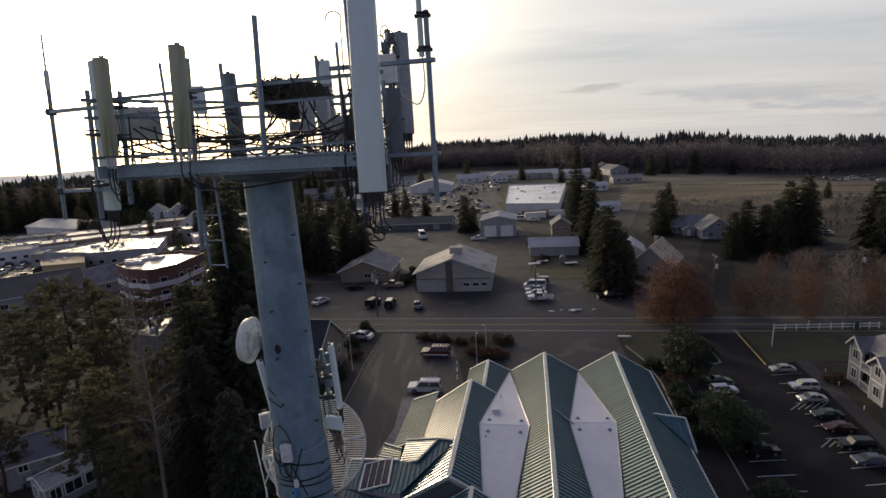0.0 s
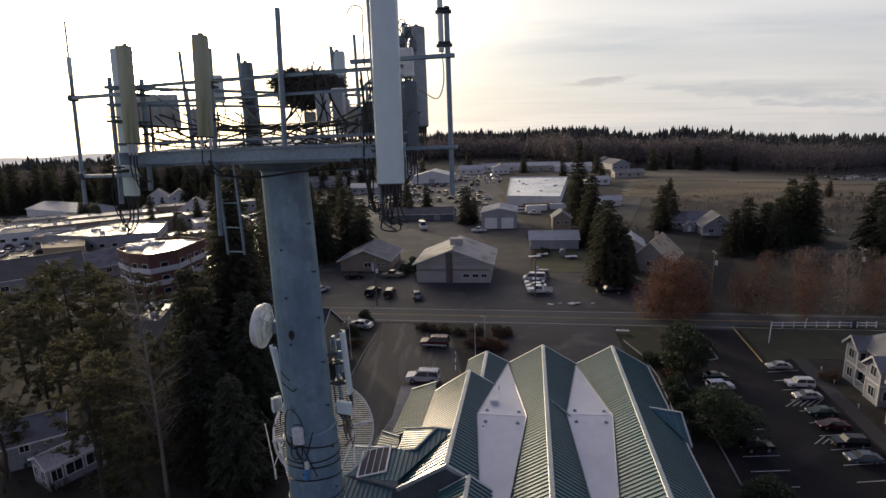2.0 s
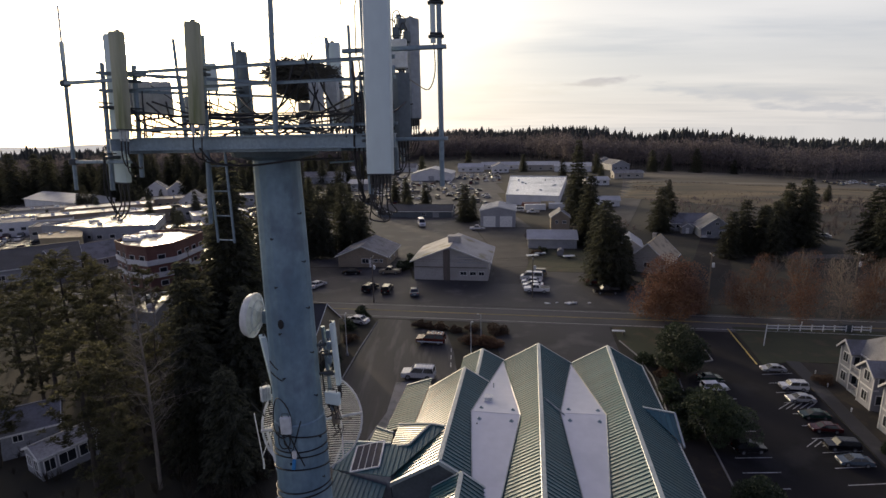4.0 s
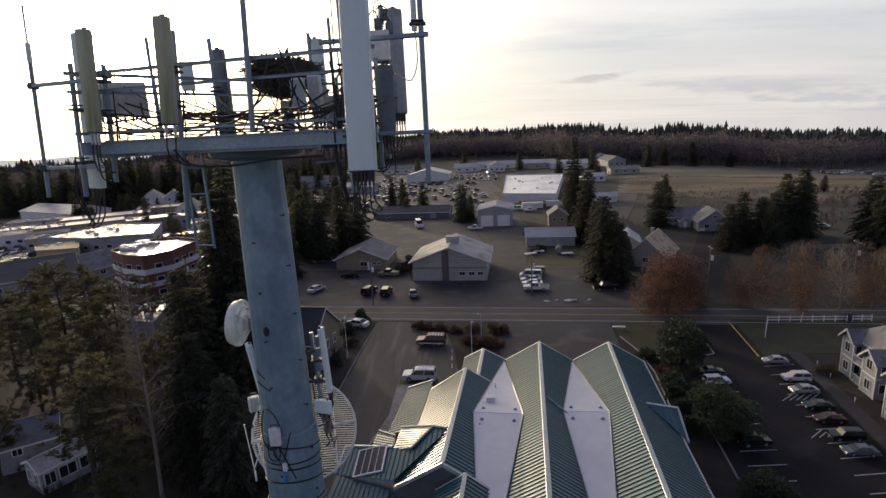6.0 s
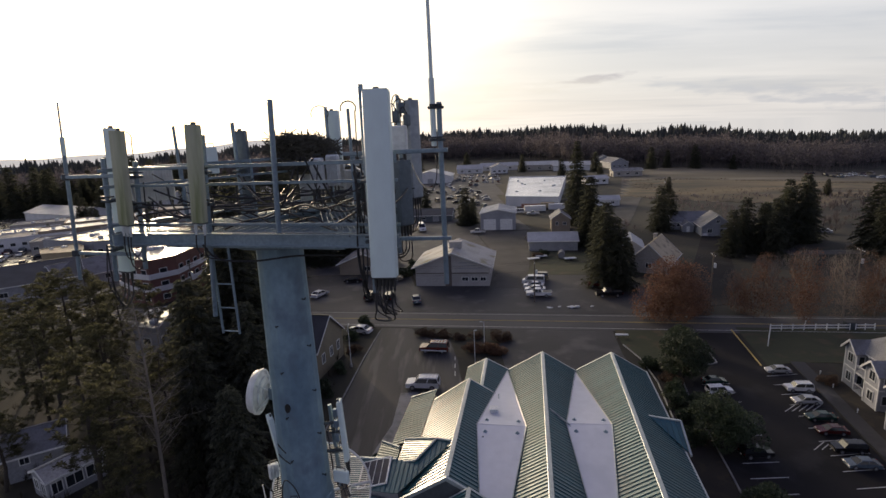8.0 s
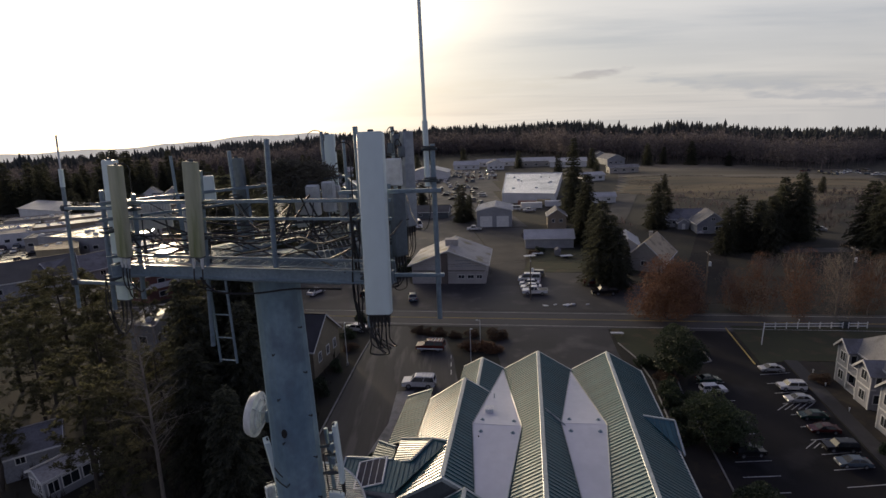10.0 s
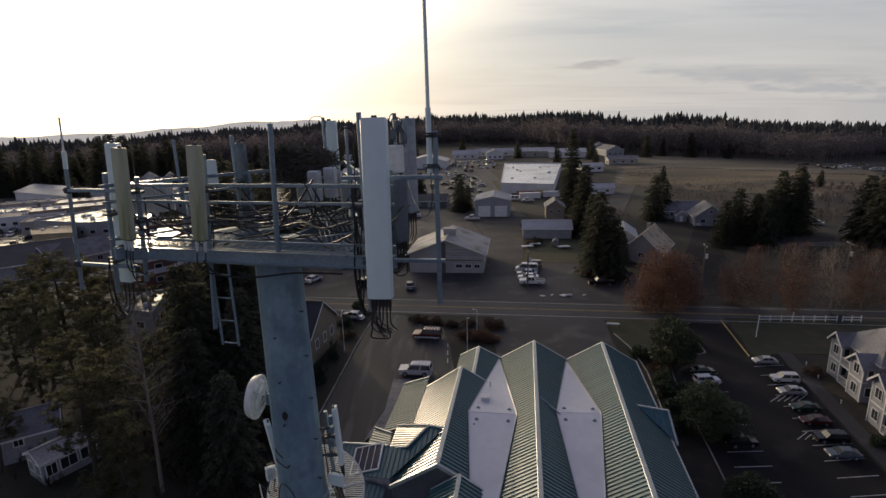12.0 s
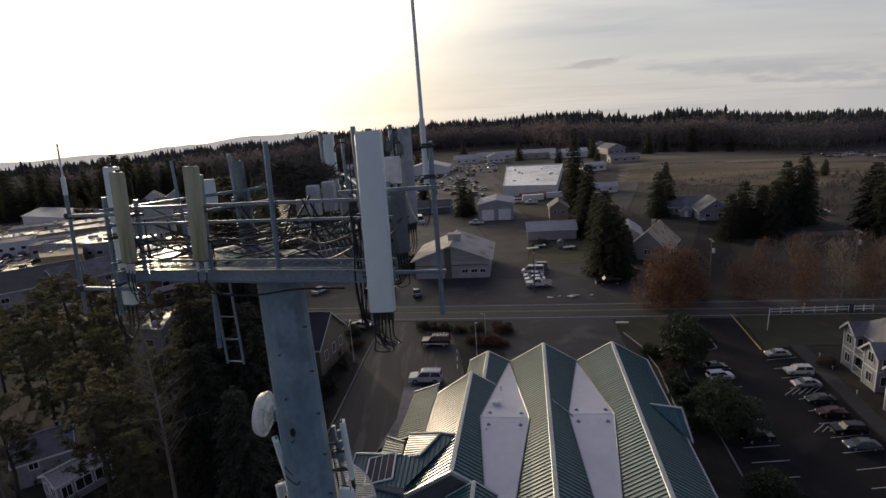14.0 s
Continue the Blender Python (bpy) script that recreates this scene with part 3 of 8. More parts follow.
BAY = Vector((-0.231, -0.973, 0))
for k in range(11):
    p = Vector((43.4, 66.6, 0)) + BAY * (2.65 * k)
    bay_line(p.x, p.y, p.x + 4.3, p.y + 0.2)
for k in (3, 6):
    for j in range(5):
        p = Vector((43.9 + 0.85 * j, 66.5, 0)) + BAY * (2.65 * k)
        q = p + BAY * 1.4 + Vector((-1.7, 0, 0))
        bay_line(p.x, p.y, q.x, q.y)
for k in range(10):
    p = Vector((37.2, 64.9, 0)) + BAY * (2.5 * k)
    bay_line(p.x - 3.6, p.y, p.x + 0.2, p.y)


for y0, y1 in ((70.5, 72.0), (73.2, 74.7), (76.0, 77.4)):
    bay_line(0.2 - 0.02 * (77 - y0), y0, 0.2 - 0.02 * (77 - y1), y1, 0.14)


# ---- houses ----
def window_part(parent, face, w, d, u, z, ww, wh, bars=1, frame_mat=None):
    """A framed window on one of the four walls of a w x d box: S, N, E or W."""
    turn = {"S": 0, "E": 90, "N": 180, "W": 270}[face]
    off = d / 2 if face in "SN" else w / 2
    m = Matrix.Rotation(radians(turn), 4, "Z") @ Matrix.Translation((u, -off, z))
    t = 0.09
    s = Shape()
    for dx in (-ww / 2, ww / 2):
        s.box((dx, -0.03, 0), (t, 0.10, wh + t))
    for dz in (-wh / 2, wh / 2):
        s.box((0, -0.03, dz), (ww - t, 0.10, t))
    for b in range(bars):
        s.box((-ww / 2 + ww * (b + 1) / (bars + 1), -0.03, 0), (0.05, 0.08, wh - t))
    fr = part("window_frame", s, frame_mat or WHITE_PAINT, parent, m=m)
    part("pane", Shape().box((0, -0.012, 0), (ww - t, 0.03, wh - t)), GLASS, fr, "dark reflecting glass")
    return fr


def door_part(parent, face, w, d, u, dw, dh, material, ribs=4, z0=0.0):
    turn = {"S": 0, "E": 90, "N": 180, "W": 270}[face]
    off = d / 2 if face in "SN" else w / 2
    m = Matrix.Rotation(radians(turn), 4, "Z") @ Matrix.Translation((u, -off, z0))
    s = Shape()
    for i in range(ribs):
        s.box((0, -0.03, dh * (i + 0.5) / ribs), (dw, 0.08, dh / ribs - 0.04), None, 0.015)
    return part("door", s, material, parent, m=m)


def house(label, x, y, rot, w, d, eave, ridge, wall, roof, axis="y", over=0.5, windows=(), doors=(), name="house", category="house", group="", seams=0.0, base=0.0, trim=None, chimney=None):
    """A house with solid walls, gables, a roof of two thick slopes with overhangs, fascias, framed windows and doors."""
    gz = ground_z(x, y) + base
    ob = thing(name, label, category, pose(x, y, gz, 0, 0, rot), group)
    s = Shape()
    if axis == "y":
        s.prism([(-w / 2, -0.3), (w / 2, -0.3), (w / 2, eave), (0, ridge), (-w / 2, eave)], d)
        half, run = w / 2, d
    else:
        s.prism([(-d / 2, -0.3), (d / 2, -0.3), (d / 2, eave), (0, ridge), (-d / 2, eave)], w, Matrix.Rotation(radians(90), 4, "Z"))
        half, run = d / 2, w
    part("wall", s, wall, ob)
    slope = (ridge - eave) / half
    turn = Matrix.Identity(4) if axis == "y" else Matrix.Rotation(radians(90), 4, "Z")
    for side in (-1, 1):
        r = Shape()
        a, b = run / 2 + over, half + over
        zr, ze = ridge + 0.16, ridge + 0.16 - slope * b
        r.slab([(0, -a, zr), (side * b, -a, ze), (side * b, a, ze), (0, a, zr)], 0.14, turn)
        part("roof", r, roof, ob)
        if seams:
            q = Shape()
            k = int(2 * a / seams)
            for i in range(k + 1):
                yy = -a + 2 * a * i / k
                q.slab([(0, yy - 0.03, zr + 0.05), (side * b, yy - 0.03, ze + 0.05), (side * b, yy + 0.03, ze + 0.05), (0, yy + 0.03, zr + 0.05)], 0.06, turn)
            part("roof_seam", q, roof, ob)
        e = Shape()
        e.box((side * (b + 0.03), 0, ze - 0.09), (0.06, 2 * a, 0.2), turn)
        part("fascia", e, trim or WHITE_PAINT, ob)
        for end in (-1, 1):
            g = Shape()
            g.slab([(0, end * a - 0.03, zr + 0.02), (side * b, end * a - 0.03, ze + 0.02), (side * b, end * a + 0.03, ze + 0.02), (0, end * a + 0.03, zr + 0.02)], 0.24, turn)
            part("barge_board", g, trim or WHITE_PAINT, ob)
    part("ridge_cap", Shape().box((0, 0, ridge + 0.18), (0.3, run + 2 * over, 0.07), turn), trim or roof, ob)
    for face, u, z, ww, wh in windows:
        window_part(ob, face, w, d, u, z, ww, wh)
    for face, u, dw, dh, mat in doors:
        door_part(ob, face, w, d, u, dw, dh, mat)
    if chimney:
        cx, cy, cw, ch = chimney
        part("chimney", Shape().box((cx, cy, ridge + ch / 2 - 0.5), (cw, cw * 0.8, ch + 1.0), None, 0.05).box((cx, cy, ridge + ch + 0.05), (cw + 0.2, cw * 0.8 + 0.2, 0.12)), wall, ob)
    return ob


def flat_block(label, pts, h, wall, roof, parapet=0.5, units=0, name="flat_roofed_building", windows=0, bands=(), seed=1):
    """A flat-roofed building on a footprint, with parapet, roof units and rows of windows."""
    rnd = random.Random(seed)
    cx, cy = sum(p[0] for p in pts) / len(pts), sum(p[1] for p in pts) / len(pts)
    ob = thing(name, label, "building", pose(cx, cy, ground_z(cx, cy)))
    loc = [(x - cx, y - cy) for x, y in pts]
    n = len(loc)
    part("wall", Shape().slab([(x, y, h) for x, y in loc], h + 0.3), wall, ob)
    part("roof", Shape().slab([(x * 0.985, y * 0.985, h + 0.06) for x, y in loc], 0.05), roof, ob)
    for (x0, y0), (x1, y1) in zip(loc, loc[1:] + loc[:1]):
        d = Vector((x1 - x0, y1 - y0, 0))
        m = Matrix.Translation(((x0 + x1) / 2, (y0 + y1) / 2, h + parapet / 2)) @ Matrix.Rotation(math.atan2(d.y, d.x), 4, "Z")
        part("parapet", Shape().box((0, 0, 0), (d.length, 0.3, parapet), m, 0.04), wall, ob)
        out = Vector((d.y, -d.x, 0)).normalized()
        mid = Vector(((x0 + x1) / 2, (y0 + y1) / 2, 0))
        if out.dot(mid) < 0:
            out = -out
        facing = out.dot(Vector((cx, cy, 0))) < 0
        if facing:
            for zb, hb, mat in bands:
                mb = Matrix.Translation(mid + out * 0.1 + Vector((0, 0, zb))) @ Matrix.Rotation(math.atan2(d.y, d.x), 4, "Z")
                part("facade_band", Shape().box((0, 0, 0), (d.length + 0.2, 0.25, hb), mb, 0.03), mat, ob)
            k = int(d.length / 3.2) if windows else 0
            for i in range(k):
                for zrow in ([h * 0.55] if windows == 1 else [1.6 + 3.0 * j for j in range(windows)]):
                    q = Vector((x0, y0, 0)) + d * ((i + 0.5) / k) + out * 0.02 + Vector((0, 0, zrow))
                    mw = Matrix.Translation(q) @ Matrix.Rotation(math.atan2(d.y, d.x), 4, "Z")
                    fr = part("window_frame", Shape().box((0, 0, 0), (1.7, 0.10, 1.3), mw), WHITE_PAINT, ob)
                    part("pane", Shape().box((0, 0, 0), (1.5, 0.14, 1.1), mw), GLASS, fr)
    for i in range(units):
        t, u = rnd.uniform(0.15, 0.85), rnd.uniform(0.2, 0.8)
        a = Vector((*loc[0], 0)).lerp(Vector((*loc[1], 0)), t)
        b = Vector((*loc[-1], 0)).lerp(Vector((*loc[2 if n == 3 else n - 2], 0)), t)
        q = a.lerp(b, u)
        sx, sy, sz = rnd.uniform(0.5, 1.9), rnd.uniform(0.4, 1.3), rnd.uniform(0.25, 0.9)
        part("roof_unit", Shape().box((q.x, q.y, h + 0.05 + sz / 2), (sx, sy, sz), None, 0.06).box((q.x, q.y, h + 0.08 + sz), (sx * 0.7, sy * 0.7, 0.14)), GREY_BOX, ob)
    return ob


# hall across the road
hall = house("pale community hall with a mossy grey gable roof", 1.6, 124.6, -8.2, 17.4, 15.5, 4.7, 8.0, CREAM_WALL, MOSS_ROOF, "y", 0.8,
             windows=[("S", 3.0, 1.7, 1.5, 0.9), ("S", 5.2, 1.7, 1.5, 0.9), ("S", 7.2, 1.7, 1.3, 0.9), ("E", -3, 2.2, 1.2, 1.0)],
             doors=[("S", -4.6, 5.6, 2.9, CREAM_WALL), ("W", 2, 1.0, 2.1, WHITE_PAINT)], name="community_hall", category="hall")
part("pilaster", Shape().box((-0.9, -7.85, 3.6), (1.5, 0.5, 7.3), None, 0.04), PILASTER, hall, "brown timber pilaster on the front")
part("ledge", Shape().box((0, -7.9, 3.15), (17.0, 0.16, 0.16)), PILASTER, hall)
part("chimney", Shape().box((0.2, -1.0, 8.5), (3.0, 2.2, 1.5), None, 0.06).box((0.2, -1.0, 9.3), (3.3, 2.5, 0.16)), CREAM_WALL, hall, "wide pale roof vent box")
for i, (wd, zz) in enumerate(((4.6, 5.6), (3.4, 4.9), (5.6, 4.3))):
    part("sign_bar", Shape().box((3.9 + 0.2 * i, -7.80, zz), (wd, 0.06, 0.26)), GREY_WALL, hall, "unreadable grey lettering bar on the gable")
house("tan bungalow with a pale grey hipped roof", -21.5, 137.5, -7, 13.0, 14.0, 3.0, 5.6, TAN_WALL, SHINGLE, "y", 0.7,
      windows=[("S", 0.8, 1.7, 1.9, 1.2), ("S", 3.6, 1.8, 1.0, 0.8), ("S", 5.0, 1.8, 0.8, 0.8), ("E", -3, 1.7, 1.3, 1.0), ("E", 2, 1.7, 1.3, 1.0)], doors=[("S", 2.3, 1.0, 2.1, WHITE_PAINT)])
house("pale metal garage with two white roller doors", 19.2, 193, -8, 12.7, 15, 6.0, 7.4, GREY_WALL, PALE_METAL_ROOF, "y", 0.3,
      doors=[("S", -3.0, 4.4, 4.0, WHITE_PAINT), ("S", 3.0, 4.4, 4.0, WHITE_PAINT)], name="garage", category="garage", seams=1.2)
house("long low shed with a pale metal roof", 31.2, 153.2, -8, 14.0, 9.0, 2.9, 4.6, GREY_WALL, PALE_METAL_ROOF, "x", 0.4, doors=[("S", -3, 3, 2.4, GREY_WALL)], name="shed", category="shed", seams=1.0)
house("small tan cottage with two dark windows", 39.6, 181, -8, 6.2, 8, 4.6, 6.8, TAN_WALL, SHINGLE, "y", 0.4, windows=[("S", -1.3, 2.9, 0.9, 1.2), ("S", 1.3, 2.9, 1.2, 1.0)])
flat_block("large white flat-roofed workshop with roof units", [(28, 246), (51, 236), (78, 340), (43, 353)], 4.2, WHITE_WALL, WHITE_ROOF, 0.6, 9, seed=3)
house("long low grey building with a dark shingle roof", -13.0, 216.5, -8, 31, 10.5, 2.6, 4.6, SLATE_WALL, SHINGLE_DARK, "x", 0.5, windows=[("S", -10, 1.4, 1.6, 1.0), ("S", 4, 1.4, 1.6, 1.0)], doors=[("S", 9, 2.6, 2.2, GREY_WALL)])
house("white gabled shed with a bright roof", -10, 392, -6, 30, 26, 5, 9, WHITE_WALL, PALE_METAL_ROOF, "y", 0.6, name="shed", category="shed", doors=[("S", 0, 4, 3.4, GREY_WALL)])
rnd = random.Random(7)
for i, (x, y, w, d, e, r, ax) in enumerate([(22, 466, 22, 14, 4, 7, "x"), (46, 452, 14, 16, 5, 8, "y"), (50, 488, 34, 12, 4, 6.5, "x"), (84, 466, 30, 16, 5, 7.5, "x"), (108, 450, 30, 20, 4.5, 7, "x"), (150, 500, 16, 34, 5, 9, "y"), (146, 455, 15, 26, 5, 8.5, "y"), (128, 372, 20, 10, 4, 5.5, "x"), (94, 330, 14, 10, 3.5, 5, "x"), (-40, 480, 26, 14, 4, 7, "x"), (-75, 450, 22, 14, 4, 7, "x"), (-52, 330, 18, 12, 4, 6, "x"), (-90, 380, 30, 16, 5, 8, "x")]):
    house("distant pale house with a grey roof among parked cars", x, y, rnd.uniform(-14, 4), w, d, e, r, rnd.choice([WHITE_WALL, BEIGE_WALL, GREY_WALL]), rnd.choice([SHINGLE, PALE_METAL_ROOF, SHINGLE_DARK, PALE_METAL_ROOF]), ax, 0.6, group="far houses",
          windows=[("S", -w * 0.3, 2.0, 2.0, 1.4), ("S", 0, 2.0, 2.0, 1.4), ("S", w * 0.3, 2.0, 2.0, 1.4)])
house("small white lane-side building with a bright metal roof", 72.5, 236, -10, 11, 7, 2.8, 4.2, WHITE_WALL, PALE_METAL_ROOF, "x", 0.4, windows=[("S", -2.5, 1.5, 1.4, 1.0), ("S", 2.5, 1.5, 1.4, 1.0)])
house("grey house with a pale blue-grey gable roof", 84.5, 163, -12, 9, 9, 3.2, 6.6, GREY_WALL, SHINGLE, "y", 0.5, windows=[("S", -2.2, 1.7, 1.4, 1.2), ("S", 1.6, 1.7, 1.8, 1.2), ("S", 0, 4.6, 1.0, 0.9)])
house("grey house wing with a pale roof", 82.0, 174, -12, 13, 7, 3.0, 5.6, GREY_WALL, SHINGLE, "x", 0.5, windows=[("S", -4, 1.7, 1.4, 1.1), ("W", 0, 1.7, 1.2, 1.1)])
house("grey garden shed beside the house", 78.8, 169, -12, 3.4, 4, 2.2, 3.4, GREY_WALL, SHINGLE, "y", 0.25, name="shed", category="shed", doors=[("S", 0, 1.0, 1.9, WHITE_PAINT)])
house("cottage with a steep tan shingle roof", 51.0, 125.5, 56, 12.5, 9.0, 3.0, 7.2, BEIGE_WALL, TAN_ROOF, "x", 0.6, windows=[("W", 0, 2, 1.4, 1.2)], chimney=(2.5, 0.6, 0.9, 0.9))
house("small cottage with a pale metal roof", 50.5, 141, 74, 12, 6, 2.8, 4.8, WHITE_WALL, PALE_METAL_ROOF, "x", 0.4, windows=[("W", 0, 1.8, 1.2, 1.0)])
house("yellow house with a tall gable and brown roof", -24.3, 76.6, -12, 10.5, 9.5, 4.6, 8.4, OCHRE_WALL, SHINGLE_DARK, "x", 0.4,
      windows=[("E", -2.6, 2.6, 1.0, 1.5), ("E", 0.2, 2.6, 1.0, 1.5), ("E", 2.8, 2.6, 1.0, 1.5), ("S", 0, 1.8, 1.4, 1.2)])
house("grey cottage among trees with a shingle roof", -47.8, 52.8, 32, 5.2, 5.4, 3.0, 4.6, GREY_WALL, SHINGLE, "x", 0.35, windows=[("S", -1.0, 2.3, 0.9, 0.9), ("E", -1.2, 2.2, 1.0, 1.0)])
house("glazed sun porch with a pale wet roof", -41.6, 48.9, 58, 5.4, 3.6, 2.5, 3.3, GREY_WALL, MOSS_ROOF, "x", 0.2, name="sun_porch", category="porch",
      windows=[("S", -1.9, 1.5, 1.0, 1.3), ("S", -0.3, 1.5, 1.6, 1.3), ("S", 1.6, 1.5, 1.6, 1.3), ("W", -0.8, 1.5, 1.0, 1.2), ("W", 0.8, 1.5, 1.0, 1.2)])

# apartments beside the parking lot
def apartment_house(x, y, yaw, label):
    """Two storeys under a hipped roof, with two gabled bays and stacked balconies on the side towards the lot."""
    w, d, e, r = 13.0, 8.4, 5.3, 8.6
    ob = thing("apartment_house", label, "apartment house", pose(x, y, 0, 0, 0, yaw) @ Matrix.Translation((w / 2, 0, 0)), "apartment houses")
    part("wall", Shape().box((0, 0, e / 2 - 0.15), (w, d, e + 0.3)), APT_WALL, ob)
    hx, hy, ze = w / 2 + 0.45, d / 2 + 0.45, e - 0.05
    A, B, C, D = (-hx, -hy, ze), (hx, -hy, ze), (hx, hy, ze), (-hx, hy, ze)
    P, Q = (-w / 2 + 3.0, 0, r), (w / 2 - 3.0, 0, r)
    for face in ([A, B, Q, P], [C, D, P, Q], [D, A, P], [B, C, Q]):
        part("roof", Shape().slab(face, 0.14), SHINGLE, ob)
    for p, q in ((A, B), (B, C), (C, D), (D, A)):
        m = Matrix.Translation((Vector(p) + Vector(q)) / 2 + Vector((0, 0, -0.1))) @ Matrix.Rotation(math.atan2(q[1] - p[1], q[0] - p[0]), 4, "Z")
        part("fascia", Shape().box((0, 0, 0), ((Vector(q) - Vector(p)).length + 0.06, 0.06, 0.22), m), APT_TRIM, ob)
    for z in (2.72, 0.25):
        part("trim_band", Shape().box((0, 0, z), (w + 0.06, d + 0.06, 0.14)), APT_TRIM, ob)
    for u in (-3.6, -0.6, 2.6, 5.0):
        for z in (1.5, 4.1):
            window_part(ob, "S", w, d, u, z, 1.2, 1.2, 1, APT_TRIM)
    for yc, half, out, top in ((2.75, 1.25, 1.2, 5.2), (-2.6, 1.35, 1.7, 4.7)):
        x0 = -w / 2 - out
        turn = Matrix.Translation((-w / 2 - out / 2 + 0.6, yc, 0)) @ Matrix.Rotation(radians(90), 4, "Z")
        bay = part("bay", Shape().prism([(-half, -0.3), (half, -0.3), (half, top), (0, top + 1.15), (-half, top)], out + 1.2, turn), APT_WALL, ob)
        for sd in (-1, 1):
            part("bay_roof", Shape().slab([(x0 - 0.4, yc, top + 1.35), (x0 - 0.4, yc + sd * (half + 0.35), top - 0.12), (x0 + out + 2.2, yc + sd * (half + 0.35), top - 0.12), (x0 + out + 2.2, yc, top + 1.35)], 0.13), SHINGLE, bay)
            part("barge_board", Shape().slab([(x0 - 0.46, yc, top + 1.42), (x0 - 0.46, yc + sd * (half + 0.40), top - 0.08), (x0 - 0.38, yc + sd * (half + 0.40), top - 0.08), (x0 - 0.38, yc, top + 1.42)], 0.30), APT_TRIM, bay)
            part("corner_board", Shape().box((x0 - 0.01, yc + sd * (half - 0.06), top / 2), (0.09, 0.16, top)), APT_TRIM, bay)
        for z in (1.5, 4.1):
            window_part(ob, "W", w + 2 * out, d, -yc, z, 1.1, 1.25, 1, APT_TRIM)
            window_part(ob, "S", w, 2 * (half - yc), -w / 2 - out * 0.55, z, 0.7, 1.2, 0, APT_TRIM)
        part("trim_band", Shape().box((x0 + 0.3, yc, 2.72), (0.66, 2 * half + 0.06, 0.18)), APT_TRIM, bay)
    # balconies between the bays
    bx, y0, y1 = -w / 2 - 1.25, -1.2, 1.45
    for k, z in enumerate((0.12, 2.62)):
        bal = part("balcony", Shape().box((-w / 2 - 0.65, (y0 + y1) / 2, z), (1.3, y1 - y0, 0.18)), APT_TRIM, ob)
        part("top_rail", Shape().box((bx, (y0 + y1) / 2, z + 1.05), (0.09, y1 - y0, 0.09)), APT_TRIM, bal)
        for i in range(12):
            part("baluster", Shape().box((bx, y0 + 0.12 + (y1 - y0 - 0.24) * i / 11, z + 0.55), (0.045, 0.05, 0.92)), APT_TRIM, bal)
        part("door", Shape().box((-w / 2 - 0.04, (y0 + y1) / 2, z + 1.14), (0.08, 1.5, 2.0)), GLASS, bal, "dark glass balcony doors")
    for yy in (y0 + 0.05, y1 - 0.05):
        part("column", Shape().box((bx, yy, e / 2), (0.14, 0.14, e)), APT_TRIM, ob)
    return ob


apartment_house(52.6, 60.2, -9, "pale grey two-storey apartment house with hipped roof and gabled bays")
apartment_house(48.9, 48.8, -9, "pale grey apartment house with stacked balconies beside the path")

# town to the side of the sun
flat_block("curved three-storey building with a wet flat roof and white bands", [(-79, 119.5), (-73, 114), (-67, 111.4), (-63, 116), (-62.5, 129), (-71, 134), (-79, 131.5)], 10.0, RED_WALL, WET_ROOF, 0.5, 34, bands=((3.6, 1.2, WHITE_WALL), (6.6, 1.2, WHITE_WALL)), windows=3, seed=11)
flat_block("long grey warehouse with a bright wet flat roof", [(-136, 170), (-114, 162.5), (-96, 167), (-105, 190), (-126, 196)], 6.0, GREY_WALL, WET_ROOF, 0.5, 6, windows=1, seed=12)
flat_block("yellow-tan warehouse with a flat roof", [(-127, 157), (-121, 149.5), (-109.5, 151), (-115.5, 160), (-121, 165)], 5.4, YELLOW_WALL, TAN_ROOF, 0.3, 2, seed=13)
house("grey house with a long grey gable roof", -98, 134.5, 58, 16, 11, 3.4, 6.6, GREY_WALL, SHINGLE, "x", 0.6, windows=[("W", 0, 2, 1.6, 1.2), ("S", -3, 2, 1.4, 1.2), ("S", 3, 2, 1.4, 1.2)])
house("large grey barn with a broad shingle roof", -108, 128, 38, 22, 17, 4.0, 7.4, GREY_WALL, SHINGLE_DARK, "x", 0.6, windows=[("S", -5, 2, 1.6, 1.2), ("S", 4, 2, 1.6, 1.2)], name="barn", category="barn")
house("long white warehouse with a bright metal roof", -209, 284, 62, 20, 52, 5.0, 8.0, WHITE_WALL, PALE_METAL_ROOF, "y", 0.5, name="warehouse", category="warehouse")
for i, (x, y, w, d, h) in enumerate([(-158, 196, 24, 16, 5), (-146, 206, 30, 14, 5.5), (-152, 232, 34, 16, 5), (-175, 212, 20, 18, 4.5), (-140, 184, 16, 12, 4.5), (-128, 214, 30, 14, 5), (-108, 226, 24, 14, 5), (-92, 206, 20, 14, 4.5), (-136, 258, 30, 16, 5), (-112, 262, 26, 14, 5), (-188, 238, 22, 14, 5), (-92, 178, 12, 10, 4)]):
    a = radians(rnd.uniform(22, 40))
    u, v = Vector((math.cos(a), math.sin(a))), Vector((-math.sin(a), math.cos(a)))
    c = Vector((x, y))
    flat_block("low grey commercial building with a wet bright flat roof", [tuple(c + u * (sx * w / 2) + v * (sy * d / 2)) for sx, sy in ((-1, -1), (1, -1), (1, 1), (-1, 1))], h, rnd.choice([GREY_WALL, WHITE_WALL, BEIGE_WALL, TAN_WALL]), rnd.choice([WET_ROOF, WET_ROOF, PALE_METAL_ROOF, SHINGLE]), 0.4, 4, windows=1, seed=20 + i)
